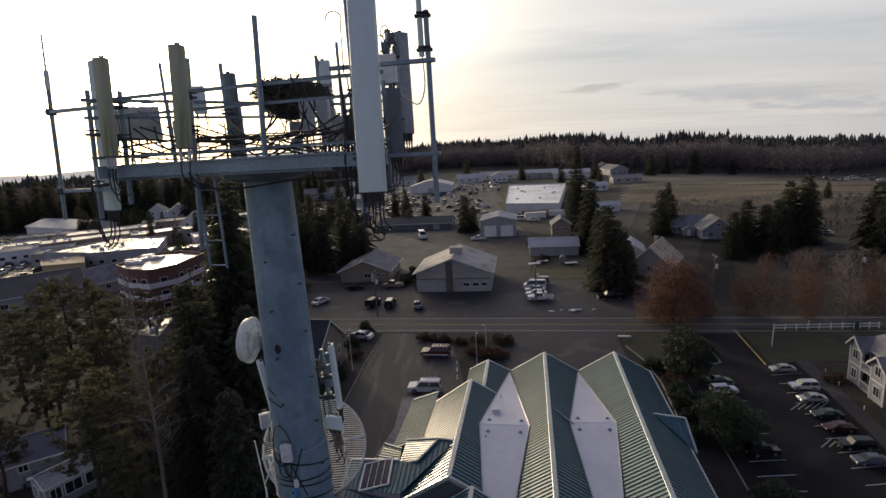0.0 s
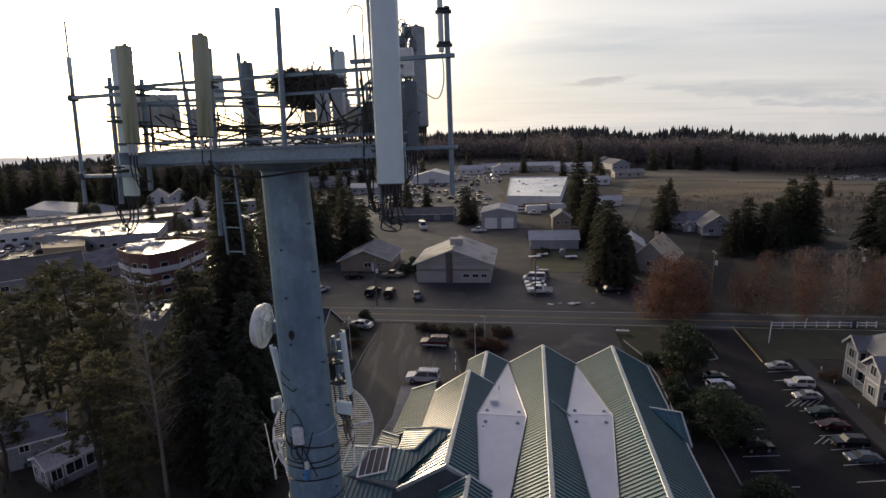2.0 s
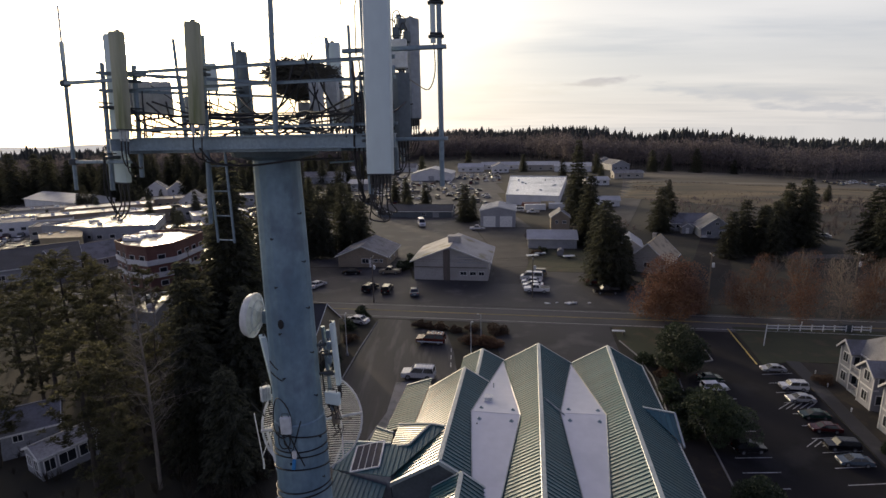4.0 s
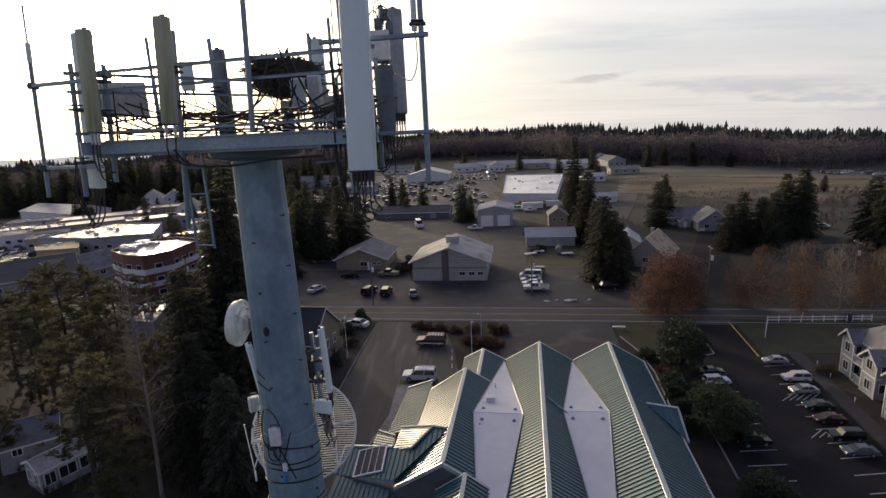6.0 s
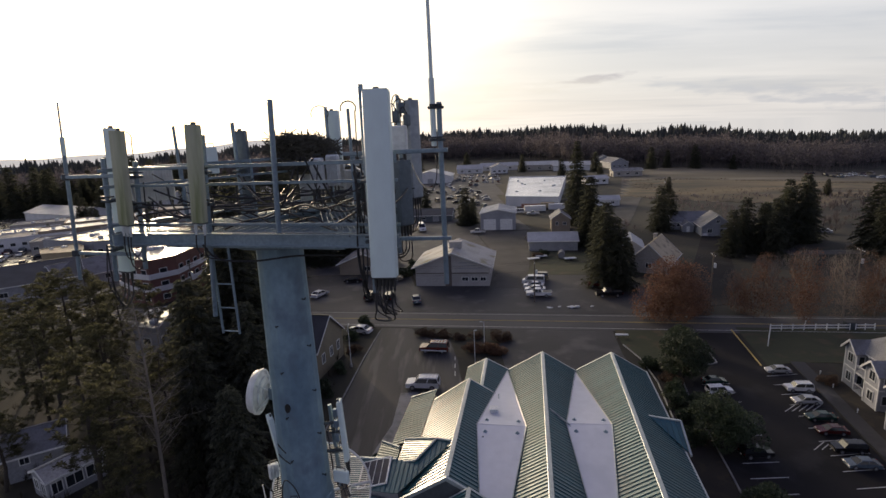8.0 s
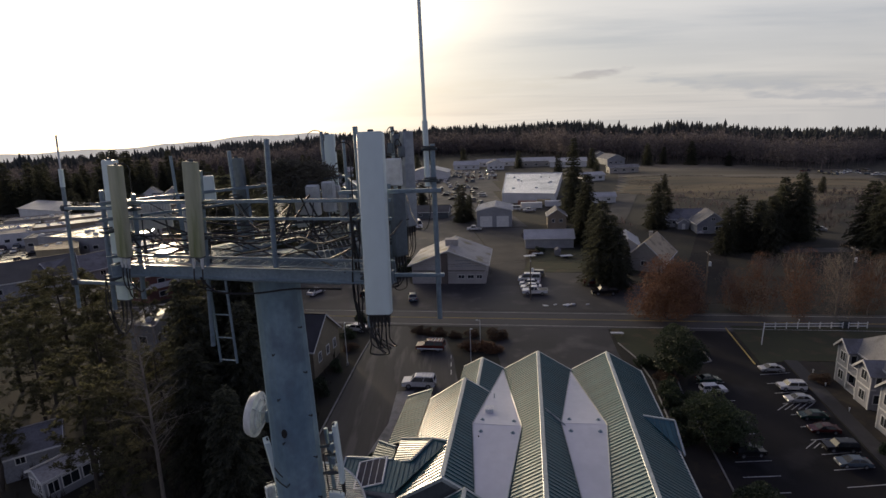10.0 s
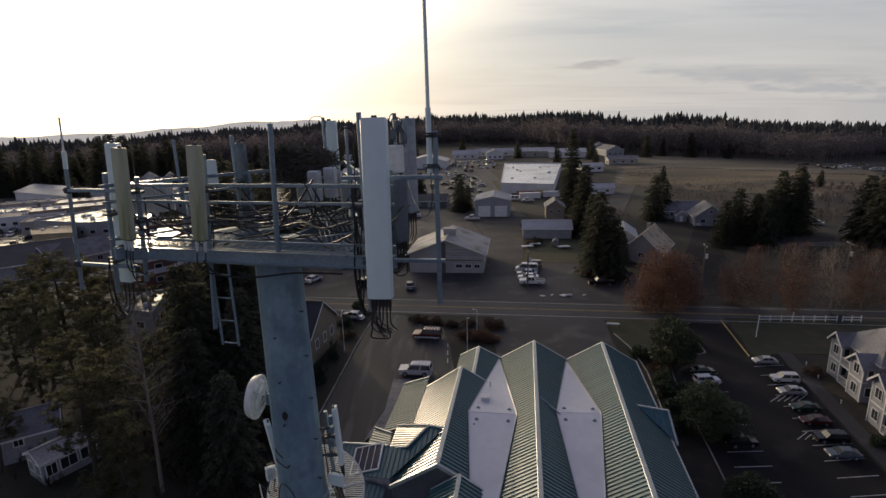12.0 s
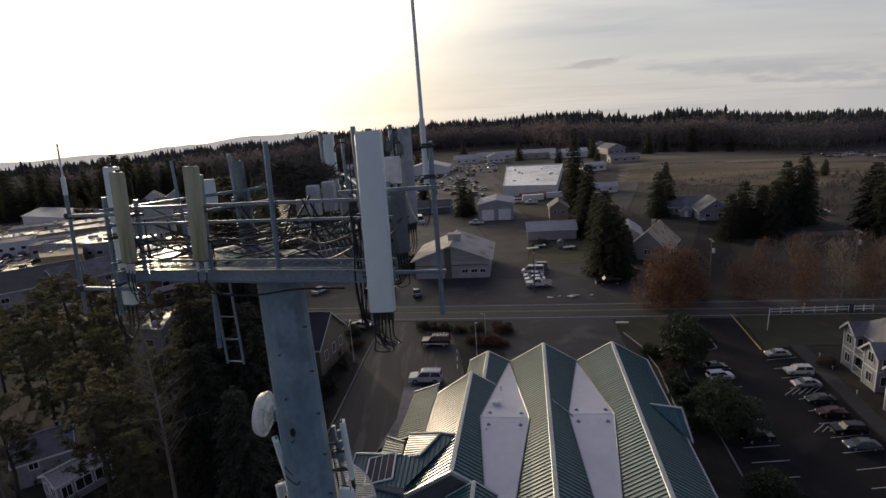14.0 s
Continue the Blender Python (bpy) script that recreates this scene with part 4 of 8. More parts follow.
for x, y, rot in ((-178, 318, 20), (-158, 304, 24), (-120, 244, 15), (-104, 300, 10)):
    house("white two-storey house with a steep grey roof", x, y, rot, 11, 10, 5.5, 9.5, WHITE_WALL, SHINGLE, "y", 0.5, windows=[("S", -2.5, 1.8, 1.2, 1.4), ("S", 2.5, 1.8, 1.2, 1.4), ("S", -2.5, 4.4, 1.2, 1.4), ("S", 2.5, 4.4, 1.2, 1.4)], group="far houses")
flat_block("small flat-roofed annex with a wet bright roof", [(-54.6, 83.4), (-49.3, 81.8), (-52.6, 94.4), (-56.8, 92.8)], 5.0, GREY_WALL, WET_ROOF, 0.35, 3, windows=1, seed=40)


# ---- the building with the green metal roofs ----
GB = Matrix.Translation((11.0, 60.0, 0)) @ Matrix.Rotation(radians(-9.0), 4, "Z")
RZ, VZ, VN = 8.2, 5.75, -37.0
green = thing("green_roofed_building", "long building with three green standing-seam metal gables", "building", GB)


def roof_slope(parent, u0, z0, u1, z1, v0, v1, width=0.45, over=0.0):
    """One slope of standing-seam panels from a ridge (u0, z0) to an eave (u1, z1), laid side by side along v."""
    n = max(1, round(abs(v1 - v0) / width))
    wd = abs(v1 - v0) / n
    run = Vector((u1 - u0, 0, z1 - z0))
    length = run.length
    ang = math.atan2(z1 - z0, abs(u1 - u0))
    sd = 1 if u1 > u0 else -1
    s = Shape()
    s.box((sd * length / 2, 0, -0.02), (length, wd - 0.004, 0.04))
    s.box((sd * length / 2, wd / 2 - 0.03, 0.035), (length, 0.05, 0.07))
    me = s.mesh("roof_panel", GREEN_METAL)
    v = min(v0, v1)
    for i in range(n):
        part("roof_panel", me, None, parent, m=Matrix.Translation((u0, v + wd * (i + 0.5), z0)) @ Matrix.Rotation(-sd * ang, 4, "Y"))
    return n


def gable_roof(uc, zc, ul, zl, ur, zr, v0, v1, front=True):
    roof = part("roof", Shape().box((uc, (v0 + v1) / 2, zc - 0.25), (0.3, abs(v1 - v0) - 0.1, 0.3)), TRIM_METAL, green)
    for ue, ze in ((ul, zl), (ur, zr)):
        roof_slope(roof, uc, zc, ue, ze, v0, v1)
    part("ridge_cap", Shape().box((uc, (v0 + v1) / 2, zc + 0.05), (0.42, abs(v1 - v0), 0.10), None, 0.04), TRIM_METAL, roof, "pale metal ridge cap")
    far = max(v0, v1)
    if front:
        for ue, ze in ((ul, zl), (ur, zr)):
            part("verge_trim", Shape().slab([(uc, far - 0.02, zc + 0.12), (ue, far - 0.02, ze + 0.12), (ue, far + 0.22, ze + 0.12), (uc, far + 0.22, zc + 0.12)], 0.34), TRIM_METAL, roof, "pale metal verge trim")
    return roof


US = 8.2
gable_roof(0, RZ, -US / 2, VZ, US / 2, VZ, -0.75, VN)
gable_roof(US, RZ, US / 2, VZ, US * 1.5, VZ, -0.45, VN)
gable_roof(-US, RZ, -US * 1.5, 5.42, -US / 2, VZ, -8.4, -25.2)
gable_roof(-6.9, 7.15, -9.3, 5.85, -US / 2, 5.7, -0.75, -9.5)
# walls
wall = Shape()
for uc, v0, v1 in ((0, -1.05, VN + 0.3), (US, -1.05, VN + 0.3), (-US, -8.8, -24.9)):
    low_eave = VZ - (0.50 if uc < 0 else 0.12)
    wall.prism([(uc - US / 2 + 0.02, -0.3), (uc + US / 2 - 0.02, -0.3), (uc + US / 2 - 0.02, VZ - 0.12), (uc, RZ - 0.15), (uc - US / 2 + 0.02, low_eave)], abs(v1 - v0), Matrix.Translation((0, (v0 + v1) / 2, 0)))
wall.prism([(-9.2, -0.3), (-4.1, -0.3), (-4.1, 5.5), (-6.9, 6.95), (-9.2, 5.7)], 8.0, Matrix.Translation((0, -5.05, 0)))
part("wall", wall, SLATE_WALL, green)
part("gutter", Shape().box((US * 1.5 + 0.06, VN / 2, VZ - 0.02), (0.16, -VN, 0.14)), TRIM_METAL, green)


def membrane(valley, v_far, v_mid, v_near, left, right):
    """The white saddle that fills a valley: it lies on both slopes at a cross crease and falls to both ends."""
    k = (RZ - VZ) / (US / 2)
    L, R = Vector((valley - left, v_mid, VZ + left * k + 0.09)), Vector((valley + right, v_mid + 0.3, VZ + right * k + 0.09))
    z0 = VZ + 0.12
    far, near = Vector((valley - 0.2, v_far, z0)), Vector((valley - 0.15, v_near, z0))
    s = Shape().slab([far, L, R], 0.05).slab([near, R, L], 0.05)
    ob = part("roof_membrane", s, MEMBRANE, green, "smooth white roof membrane in the valley")
    part("crease", Shape().rod(L.lerp(R, 0.01), L.lerp(R, 0.99), 0.03, n=6), MEMBRANE, ob)
    for e in (L, R):
        for q in (far, near):
            part("flashing", Shape().rod(q.lerp(e, 0.02) + Vector((0, 0, 0.03)), e + Vector((0, 0, 0.03)), 0.05, n=6), TRIM_METAL, ob)
    for t, q, f in ((0.17, far, 0.06), (0.86, far, 0.06), (0.17, near, 0.055), (0.84, near, 0.055)):
        m = Matrix.Translation(L.lerp(R, t).lerp(q, f))
        part("roof_drain", Shape().spin([(0.001, 0.18), (0.10, 0.16), (0.12, 0.02), (0.22, 0.015), (0.22, -0.03)], 14, m), GALV, ob, "grey domed roof drain")
    return ob


mem_a = membrane(-US / 2, -1.0, -15.9, -36.5, 2.55, 2.2)
mem_b = membrane(US / 2, -0.8, -14.8, -36.0, 2.2, 2.1)
part("roof_hatch", Shape().box((-5.2, -12.9, 7.0), (0.75, 0.75, 0.75), None, 0.04).box((-5.2, -12.9, 7.42), (0.9, 0.9, 0.10), None, 0.03), WHITE_PAINT, mem_a, "white square roof ventilator")
part("vent_pipe", Shape().rod((-4.9, -9.6, 6.3), (-4.9, -9.6, 7.2), 0.07).rod((-4.9, -9.6, 7.2), (-4.9, -9.6, 7.26), 0.11), GREY_BOX, mem_a)
part("vent_pipe", Shape().rod((-5.9, -17.8, 6.6), (-5.9, -17.8, 7.3), 0.06), DARK_STEEL, mem_a)
# snow bar beside the middle ridge
part("snow_bar", Shape().rod((0.35, -13.6, 8.0), (2.2, -15.0, 7.15), 0.08, n=6).rod((2.2, -15.0, 7.15), (2.35, -15.6, 6.95), 0.06, n=6), TRIM_METAL, green, "pale metal diverter bar on the slope")
# dormer on the far side slope
dr = part("dormer", Shape().slab([(10.6, -13.1, 6.74), (12.6, -13.1, 6.70), (12.6, -16.5, 5.62), (11.4, -16.5, 5.62)], 3.4), BEIGE_WALL, green)
for i in range(6):
    u0, u1 = 9.9 + 0.47 * i, 9.9 + 0.47 * (i + 1)
    va = -13.0 - 3.6 * (i + 0.9) / 6
    za, zb = 7.25 - 0.067 * i, 7.25 - 0.067 * (i + 1)
    zc = lambda z, v: z + 0.305 * (v + 13.0)
    part("roof_panel", Shape().slab([(u0, -13.0, za), (u1 - 0.03, -13.0, zb), (u1 - 0.03, va, zc(zb, va)), (u0, va + 0.5, zc(za, va + 0.5))], 0.05), GREEN_METAL, dr)
part("dormer_trim", Shape().slab([(9.85, -13.05, 7.34), (12.8, -13.05, 6.94), (12.8, -12.83, 6.94), (9.85, -12.83, 7.34)], 0.2).slab([(12.68, -13.0, 6.95), (12.86, -13.0, 6.95), (12.8, -16.8, 5.80), (12.62, -16.8, 5.80)], 0.2), TRIM_METAL, dr, "pale metal trim round the dormer")
# lower lean-to roofs and the cross wing on the driveway side
lean = part("lean_to", Shape().slab([(-15.2, -5.9, 3.8), (-12.5, -5.9, 4.8), (-12.5, -15.5, 4.8), (-15.2, -15.5, 3.8)], 4.1), BEIGE_WALL, green)
roof_slope(lean, -12.5, 5.2, -15.6, 4.1, -5.6, -15.4)
part("verge_trim", Shape().slab([(-12.5, -5.6, 5.32), (-15.65, -5.6, 4.22), (-15.65, -5.36, 4.22), (-12.5, -5.36, 5.32)], 0.25), TRIM_METAL, lean)
for side in (-1, 1):
    part("verge_trim", Shape().slab([(-US, -25.42, RZ + 0.12), (-US + side * US / 2, -25.42, VZ + 0.12), (-US + side * US / 2, -25.18, VZ + 0.12), (-US, -25.18, RZ + 0.12)], 0.34), TRIM_METAL, green)
# a raised bay and a cross wing whose slope faces the near side
def ribbed_patch(parent, far0, far1, near0, near1, n):
    """Panels side by side from the edge far0-far1 to the edge near0-near1, each with a raised rib."""
    f0, f1, n0, n1 = Vector(far0), Vector(far1), Vector(near0), Vector(near1)
    for k in range(n):
        s0, s1 = k / n, (k + 1) / n
        a, b, c, d = f0.lerp(n0, s0), f1.lerp(n1, s0), f1.lerp(n1, s1), f0.lerp(n0, s1)
        up = Vector((0, 0, 0.07))
        s = Shape().slab([a, b, c, d], 0.05)
        s.slab([d.lerp(a, 0.12) + up, c.lerp(b, 0.12) + up, c + up, d + up], 0.08)
        part("roof_panel", s, GREEN_METAL, parent)


def bar(parent, p, q, w=0.2, name="verge_trim"):
    p, q = Vector(p), Vector(q)
    m = Matrix.Translation((p + q) / 2 + Vector((0, 0, 0.08))) @ (q - p).to_track_quat("X", "Z").to_matrix().to_4x4()
    part(name, Shape().box((0, 0, 0), ((q - p).length, w, 0.16), m, 0.02), TRIM_METAL, parent)


def wing_z(u, v):
    return 16.395 + 0.303 * u + 0.28 * v


TL, TR, HP, BL = (-13.62, -16.95, 5.95), (-9.87, -19.66, 7.95), (-11.49, -21.66, 6.98), (-13.44, -20.94, 6.12)
step = part("raised_bay", Shape().slab([(-13.5, -17.1, 5.75), (-10.3, -19.5, 7.3), (-11.6, -21.4, 6.5), (-13.3, -20.8, 5.9)], 5.8), BEIGE_WALL, green)
ribbed_patch(step, TL, TR, BL, HP, 10)
bar(step, TL, TR)
bar(step, TR, (-8.5, -20.25, 8.18))
bar(step, TR, HP, 0.16, "hip_trim")
bar(step, HP, BL, 0.16, "ridge_trim")
low_roof = part("lower_roof", Shape().slab([(-16.3, -15.4, 3.9), (-14.5, -17.1, 4.6), (-14.2, -18.8, 4.6), (-16.3, -17.6, 3.9)], 4.0), BEIGE_WALL, green)
ribbed_patch(low_roof, (-16.55, -15.1, 4.3), (-14.25, -16.95, 5.0), (-16.5, -17.7, 4.3), (-14.0, -18.9, 5.0), 6)
bar(low_roof, (-16.55, -15.1, 4.3), (-14.25, -16.95, 5.0))
wing = part("wing", Shape().slab([(u, v, wing_z(u, v) - 0.2) for u, v in ((-18.2, -19.8), (-13.4, -21.1), (-11.6, -21.9), (-12.6, -24.1), (-17.9, -22.4))], 5.9), GREY_WALL, green)
for i in range(22):
    u0, u1 = -18.3 + 0.444 * i, -18.3 + 0.444 * (i + 1)
    top = [float(np.interp(u, [-18.4, -13.44, -11.49, -9.87, -8.48], [-19.5, -20.94, -21.66, -19.66, -20.25])) for u in (u0, u1)]
    low = [float(np.interp(u, [-18.4, -13.03, -12.51, -8.48], [-22.5, -24.28, -24.39, -20.35])) for u in (u0, u1)]
    s = Shape().slab([(u0, top[0], wing_z(u0, top[0])), (u1 - 0.004, top[1], wing_z(u1, top[1])), (u1 - 0.004, low[1], wing_z(u1, low[1])), (u0, low[0], wing_z(u0, low[0]))], 0.05)
    s.slab([(u0, top[0], wing_z(u0, top[0]) + 0.06), (u0 + 0.05, top[0], wing_z(u0, top[0]) + 0.06), (u0 + 0.05, low[0], wing_z(u0, low[0]) + 0.06), (u0, low[0], wing_z(u0, low[0]) + 0.06)], 0.07)
    part("roof_panel", s, GREEN_METAL, wing)
low_wing = part("low_wing", Shape().slab([(-17.8, -22.9, 4.2), (-13.1, -24.6, 4.4), (-13.1, -28.6, 3.6), (-17.8, -28.6, 3.4)], 3.7), GREY_WALL, green)
ribbed_patch(low_wing, (-18.2, -22.7, 4.6), (-18.2, -29.0, 3.6), (-12.9, -24.5, 4.9), (-12.9, -29.0, 3.9), 12)
bar(wing, (-18.4, -19.5, wing_z(-18.4, -19.5)), (-13.44, -20.94, wing_z(-13.44, -20.94)), 0.2, "ridge_cap")
bar(wing, (-18.4, -19.5, wing_z(-18.4, -19.5)), (-18.4, -22.5, wing_z(-18.4, -22.5)))
# small gable near the camera
g2 = part("porch_gable", Shape().prism([(-2.2, 2.0), (2.2, 2.0), (2.2, 6.0), (0, 7.5), (-2.2, 6.0)], 5, Matrix.Translation((-6.3, -29.0, 0))), SLATE_WALL, green)
roof_slope(g2, -6.3, 7.75, -8.7, 6.15, -25.9, -33.0)
roof_slope(g2, -6.3, 7.75, -3.9, 6.15, -25.9, -33.0)
part("ridge_cap", Shape().box((-6.3, -29.45, 7.8), (0.36, 7.1, 0.09), None, 0.03), TRIM_METAL, g2)
part("verge_trim", Shape().slab([(-6.3, -25.92, 7.85), (-8.75, -25.92, 6.2), (-8.75, -25.7, 6.2), (-6.3, -25.7, 7.85)], 0.28).slab([(-6.3, -25.92, 7.85), (-3.85, -25.92, 6.2), (-3.85, -25.7, 6.2), (-6.3, -25.7, 7.85)], 0.28), TRIM_METAL, g2)
# solar panel on the wing
slope_x = Vector((1, 0.0, 0.303)).normalized()
slope_n = Vector((-0.303, -0.28, 1)).normalized()
slope_y = slope_n.cross(slope_x)
lie = Matrix((slope_x, slope_y, slope_n)).transposed().to_4x4()
sol = thing("solar_panel", "dark four-column solar panel in a white frame", "solar panel", GB @ Matrix.Translation((-15.25, -21.95, wing_z(-15.25, -21.95) + 0.13)) @ lie @ Matrix.Diagonal((1.10, 0.74, 1, 1)))
part("frame", Shape().box((-1.25, 0, 0), (0.14, 3.9, 0.12)).box((1.25, 0, 0), (0.14, 3.9, 0.12)).box((0, -1.9, 0), (2.5, 0.14, 0.12)).box((0, 1.9, 0), (2.5, 0.14, 0.12)), WHITE_PAINT, sol, "white aluminium frame")
for i in range(4):
    part("cell_panel", Shape().box((-0.9 + 0.6 * i, 0, 0), (0.56, 3.7, 0.06), None, 0.01), SOLAR, sol, "dark blue solar cells")
for i in range(3):
    part("divider", Shape().box((-0.6 + 0.6 * i, 0, 0.02), (0.05, 3.7, 0.07)), WHITE_PAINT, sol)


# ---- the antenna tower ----
CX, CY = -2.55, 7.5
FU = Vector((-0.967, 0.2545, 0)).normalized()
FB = Vector((0.2545, 0.967, 0)).normalized()
V0, V1, V2 = Vector((-0.8, 6.2, 0)), Vector((-4.62, 7.2, 0)), Vector((-1.85, 10.0, 0))
FACE_YAW = math.degrees(math.atan2(FU.y, FU.x)) - 180.0


def face_at(s, o, z):
    """A point on the front face: s metres from its corner, o metres behind the rails."""
    p = V0 + FU * s + FB * o
    return Vector((p.x, p.y, z))


def pole_radius(z):
    return 0.34 + (33.45 - z) * 0.0135


tower = thing("monopole_tower", "tall blue-grey galvanised steel monopole with step bolts", "antenna tower", pose(CX, CY, 0))
s = Shape()
prof = []
for z in (-0.2, 8.0, 8.0, 17.0, 17.0, 29.05, 29.05, 33.45):
    prof.append((pole_radius(z) + (0.03 if len(prof) in (1, 3, 5) else 0.0), z))
s.spin(prof, 18)
part("pole", s, POLE_MAT, tower)
part("cap_plate", Shape().spin([(0.001, 33.50), (0.44, 33.50), (0.44, 33.42), (0.30, 33.42)], 24), GALV, tower)
part("joint_collar", Shape().spin([(pole_radius(29.2) + 0.01, 29.22), (pole_radius(29.2) + 0.025, 29.2), (pole_radius(29) + 0.025, 29.02), (pole_radius(29) + 0.01, 29.0)], 24), POLE_MAT, tower, "weathered steel collar at the slip joint")
hole_dir = radians(-96)
r = pole_radius(30.92)
part("port_cover", Shape().spin([(0.001, 0.012), (0.078, 0.010), (0.078, -0.03)], 18, Matrix.Translation((math.cos(hole_dir) * r, math.sin(hole_dir) * r, 30.92)) @ Matrix.Rotation(hole_dir, 4, "Z") @ Matrix.Rotation(radians(90), 4, "Y") @ Matrix.Diagonal((0.95, 0.55, 1, 1))), RUBBER, tower, "black oval cable port")
for ang in (-97, -30, 60, 150):
    for i in range(30):
        z = 32.6 - 0.74 * i - (0.35 if ang in (-97, 60) else 0.0)
        a = radians(ang)
        d = Vector((math.cos(a), math.sin(a), 0))
        p = d * (pole_radius(z) - 0.02) + Vector((0, 0, z))
        q = p + d * 0.085
        part("step_bolt", Shape().rod(p, q, 0.010, n=6).rod(q, q + Vector((0, 0, 0.03)), 0.012, n=6), DARK_STEEL, tower)

platform = thing("antenna_platform", "triangular galvanised steel antenna platform with rails and posts", "platform")
tri = [V0, V1, V2]


def beam(p, q, w, h, material=GALV, name="beam", parent=None, lip=0.0):
    d = q - p
    m = Matrix.Translation((p + q) / 2) @ d.to_track_quat("X", "Z").to_matrix().to_4x4()
    sh = Shape().box((0, 0, 0), (d.length, w, h), m, 0.006)
    if lip:
        sh.box((0, 0, h / 2 - 0.006), (d.length, w + lip, 0.012), m).box((0, 0, -h / 2 + 0.006), (d.length, w + lip, 0.012), m)
    return part(name, sh, material, parent or platform)


for i in range(3):
    a, b = tri[i], tri[(i + 1) % 3]
    z = Vector((0, 0, 33.66))
    e = (b - a).normalized() * 0.18
    beam(a - e + z, b + e + z, 0.06, 0.17, lip=0.08)
    for zr, hh in ((34.63, 0.042), (34.40, 0.034), (33.86, 0.032)):
        off = Vector((0, 0, zr))
        beam(a - e * 1.2 + off, b + e * 1.2 + off, 0.012, hh, name="rail")
        beam(a - e * 1.2 + off + Vector((0, 0, hh / 2)), b + e * 1.2 + off + Vector((0, 0, hh / 2)), 0.036, 0.010, name="rail_flange")
    for k in (() if i == 0 else (0.22, 0.5, 0.80)):
        p = a.lerp(b, k)
        part("post", Shape().rod(p + Vector((0, 0, 33.55)), p + Vector((0, 0, 34.66)), 0.024, n=8), GALV, platform)
    mid = a.lerp(b, 0.5)
    c = Vector((CX, CY, 0))
    for q, zz in ((a, 33.60), (mid, 33.60)):
        beam(c + (q - c).normalized() * 0.2 + Vector((0, 0, zz)), q + Vector((0, 0, zz)), 0.10, 0.14)
    # walkway grating inside each edge
    inw = (c - mid).normalized()
    g = Shape()
    for k in range(9):
        o = inw * (0.09 + 0.075 * k)
        t = 0.03 + 0.025 * k
        pa, pb = a.lerp(b, t) + o, a.lerp(b, 1 - t) + o
        dd = pb - pa
        m = Matrix.Translation((pa + pb) / 2 + Vector((0, 0, 33.74))) @ dd.to_track_quat("X", "Z").to_matrix().to_4x4()
        g.box((0, 0, 0), (dd.length, 0.006, 0.03), m)
    for k in range(26):
        pa = a.lerp(b, 0.06 + 0.88 * k / 25) + inw * 0.08
        g.rod(pa + Vector((0, 0, 33.75)), pa + inw * 0.62 + Vector((0, 0, 33.75)), 0.004, n=4)
    part("grating", g, GALV, platform, "open steel bar grating")
part("ring_mount", Shape().spin([(0.34, 33.40), (0.62, 33.46), (0.66, 33.58), (0.62, 33.66), (0.34, 33.66)], 24, Matrix.Translation((CX, CY, 0))), GALV, platform, "steel ring mount round the pole")
beam(face_at(0.55, 0.14, 33.57), face_at(3.3, 0.14, 33.57), 0.30, 0.07, name="tie_plate")
beam(face_at(0.2, 0.02, 34.63), face_at(3.95, 0.02, 34.63), 0.03, 0.03, name="angle_rail")
# outrigger arms that carry the whip masts
for z, h in ((34.73, 0.05), (33.67, 0.045)):
    beam(Vector((-1.25, 6.32, z)), Vector((0.02, 6.13, z)), 0.055, h, name="outrigger")
for z in (34.55, 33.42):
    beam(Vector((-4.55, 7.2, z)), Vector((-5.6, 7.5, z)), 0.05, 0.05, name="outrigger")


def whip(x, y, z0, zm, z1, z2, label, dx=-0.075):
    """A mast on clamps with a fibreglass whip beside it."""
    ob = thing("whip_antenna", label, "antenna", pose(x, y, 0))
    part("mast", Shape().rod((0, 0, z0), (0, 0, zm), 0.032, n=12), GALV, ob)
    part("base_sleeve", Shape().rod((dx, 0, z1 - 0.02), (dx, 0, z1 + 0.75), 0.034, n=12), RADOME, ob, "thick pale base sleeve")
    part("rod", Shape().rod((dx, 0, z1 + 0.75), (dx, 0, z2), 0.024, 0.016, n=10), RADOME, ob, "slender pale fibreglass rod")
    for z in (z1 + 0.05, zm - 0.06):
        part("clamp", Shape().box((dx / 2, 0, z), (0.19, 0.10, 0.03), None, 0.008).box((dx / 2, 0.0, z + 0.03), (0.15, 0.12, 0.02), None, 0.006), DARK_STEEL, ob)
    return ob


whip(-0.06, 6.17, 33.08, 35.28, 34.80, 38.9, "tall pale fibreglass whip antenna clamped to a steel mast")
w2 = thing("whip_antenna", "slim whip antenna on a long steel mast", "antenna", pose(-5.58, 7.5, 33.8) @ Matrix.Rotation(radians(4.0), 4, "Y") @ pose(0, 0, -33.8))
part("mast", Shape().rod((0, 0, 33.0), (0, 0, 34.86), 0.027, n=10), GALV, w2)
part("base_sleeve", Shape().rod((0, 0, 34.86), (0, 0, 35.12), 0.032, n=10), RADOME, w2, "pale base sleeve")
part("rod", Shape().rod((0, 0, 35.12), (0, 0, 35.60), 0.013, n=8), GREY_BOX, w2)
for z in (34.55, 33.42):
    part("clamp", Shape().box((0, 0, z), (0.10, 0.10, 0.09), None, 0.01), DARK_STEEL, w2)
pp = face_at(1.42, -0.06, 0)
solid("mast_pipe", Shape().rod((0, 0, 33.76), (0, 0, 35.42), 0.034, n=12).spin([(0.034, 35.42), (0.001, 35.43)], 12), GALV, "bare upright steel mounting pipe on the front rails", "pipe", pose(pp.x - 0.02, pp.y, 33.7) @ Matrix.Rotation(radians(2.6), 4, "Y") @ pose(0, 0, -33.7))
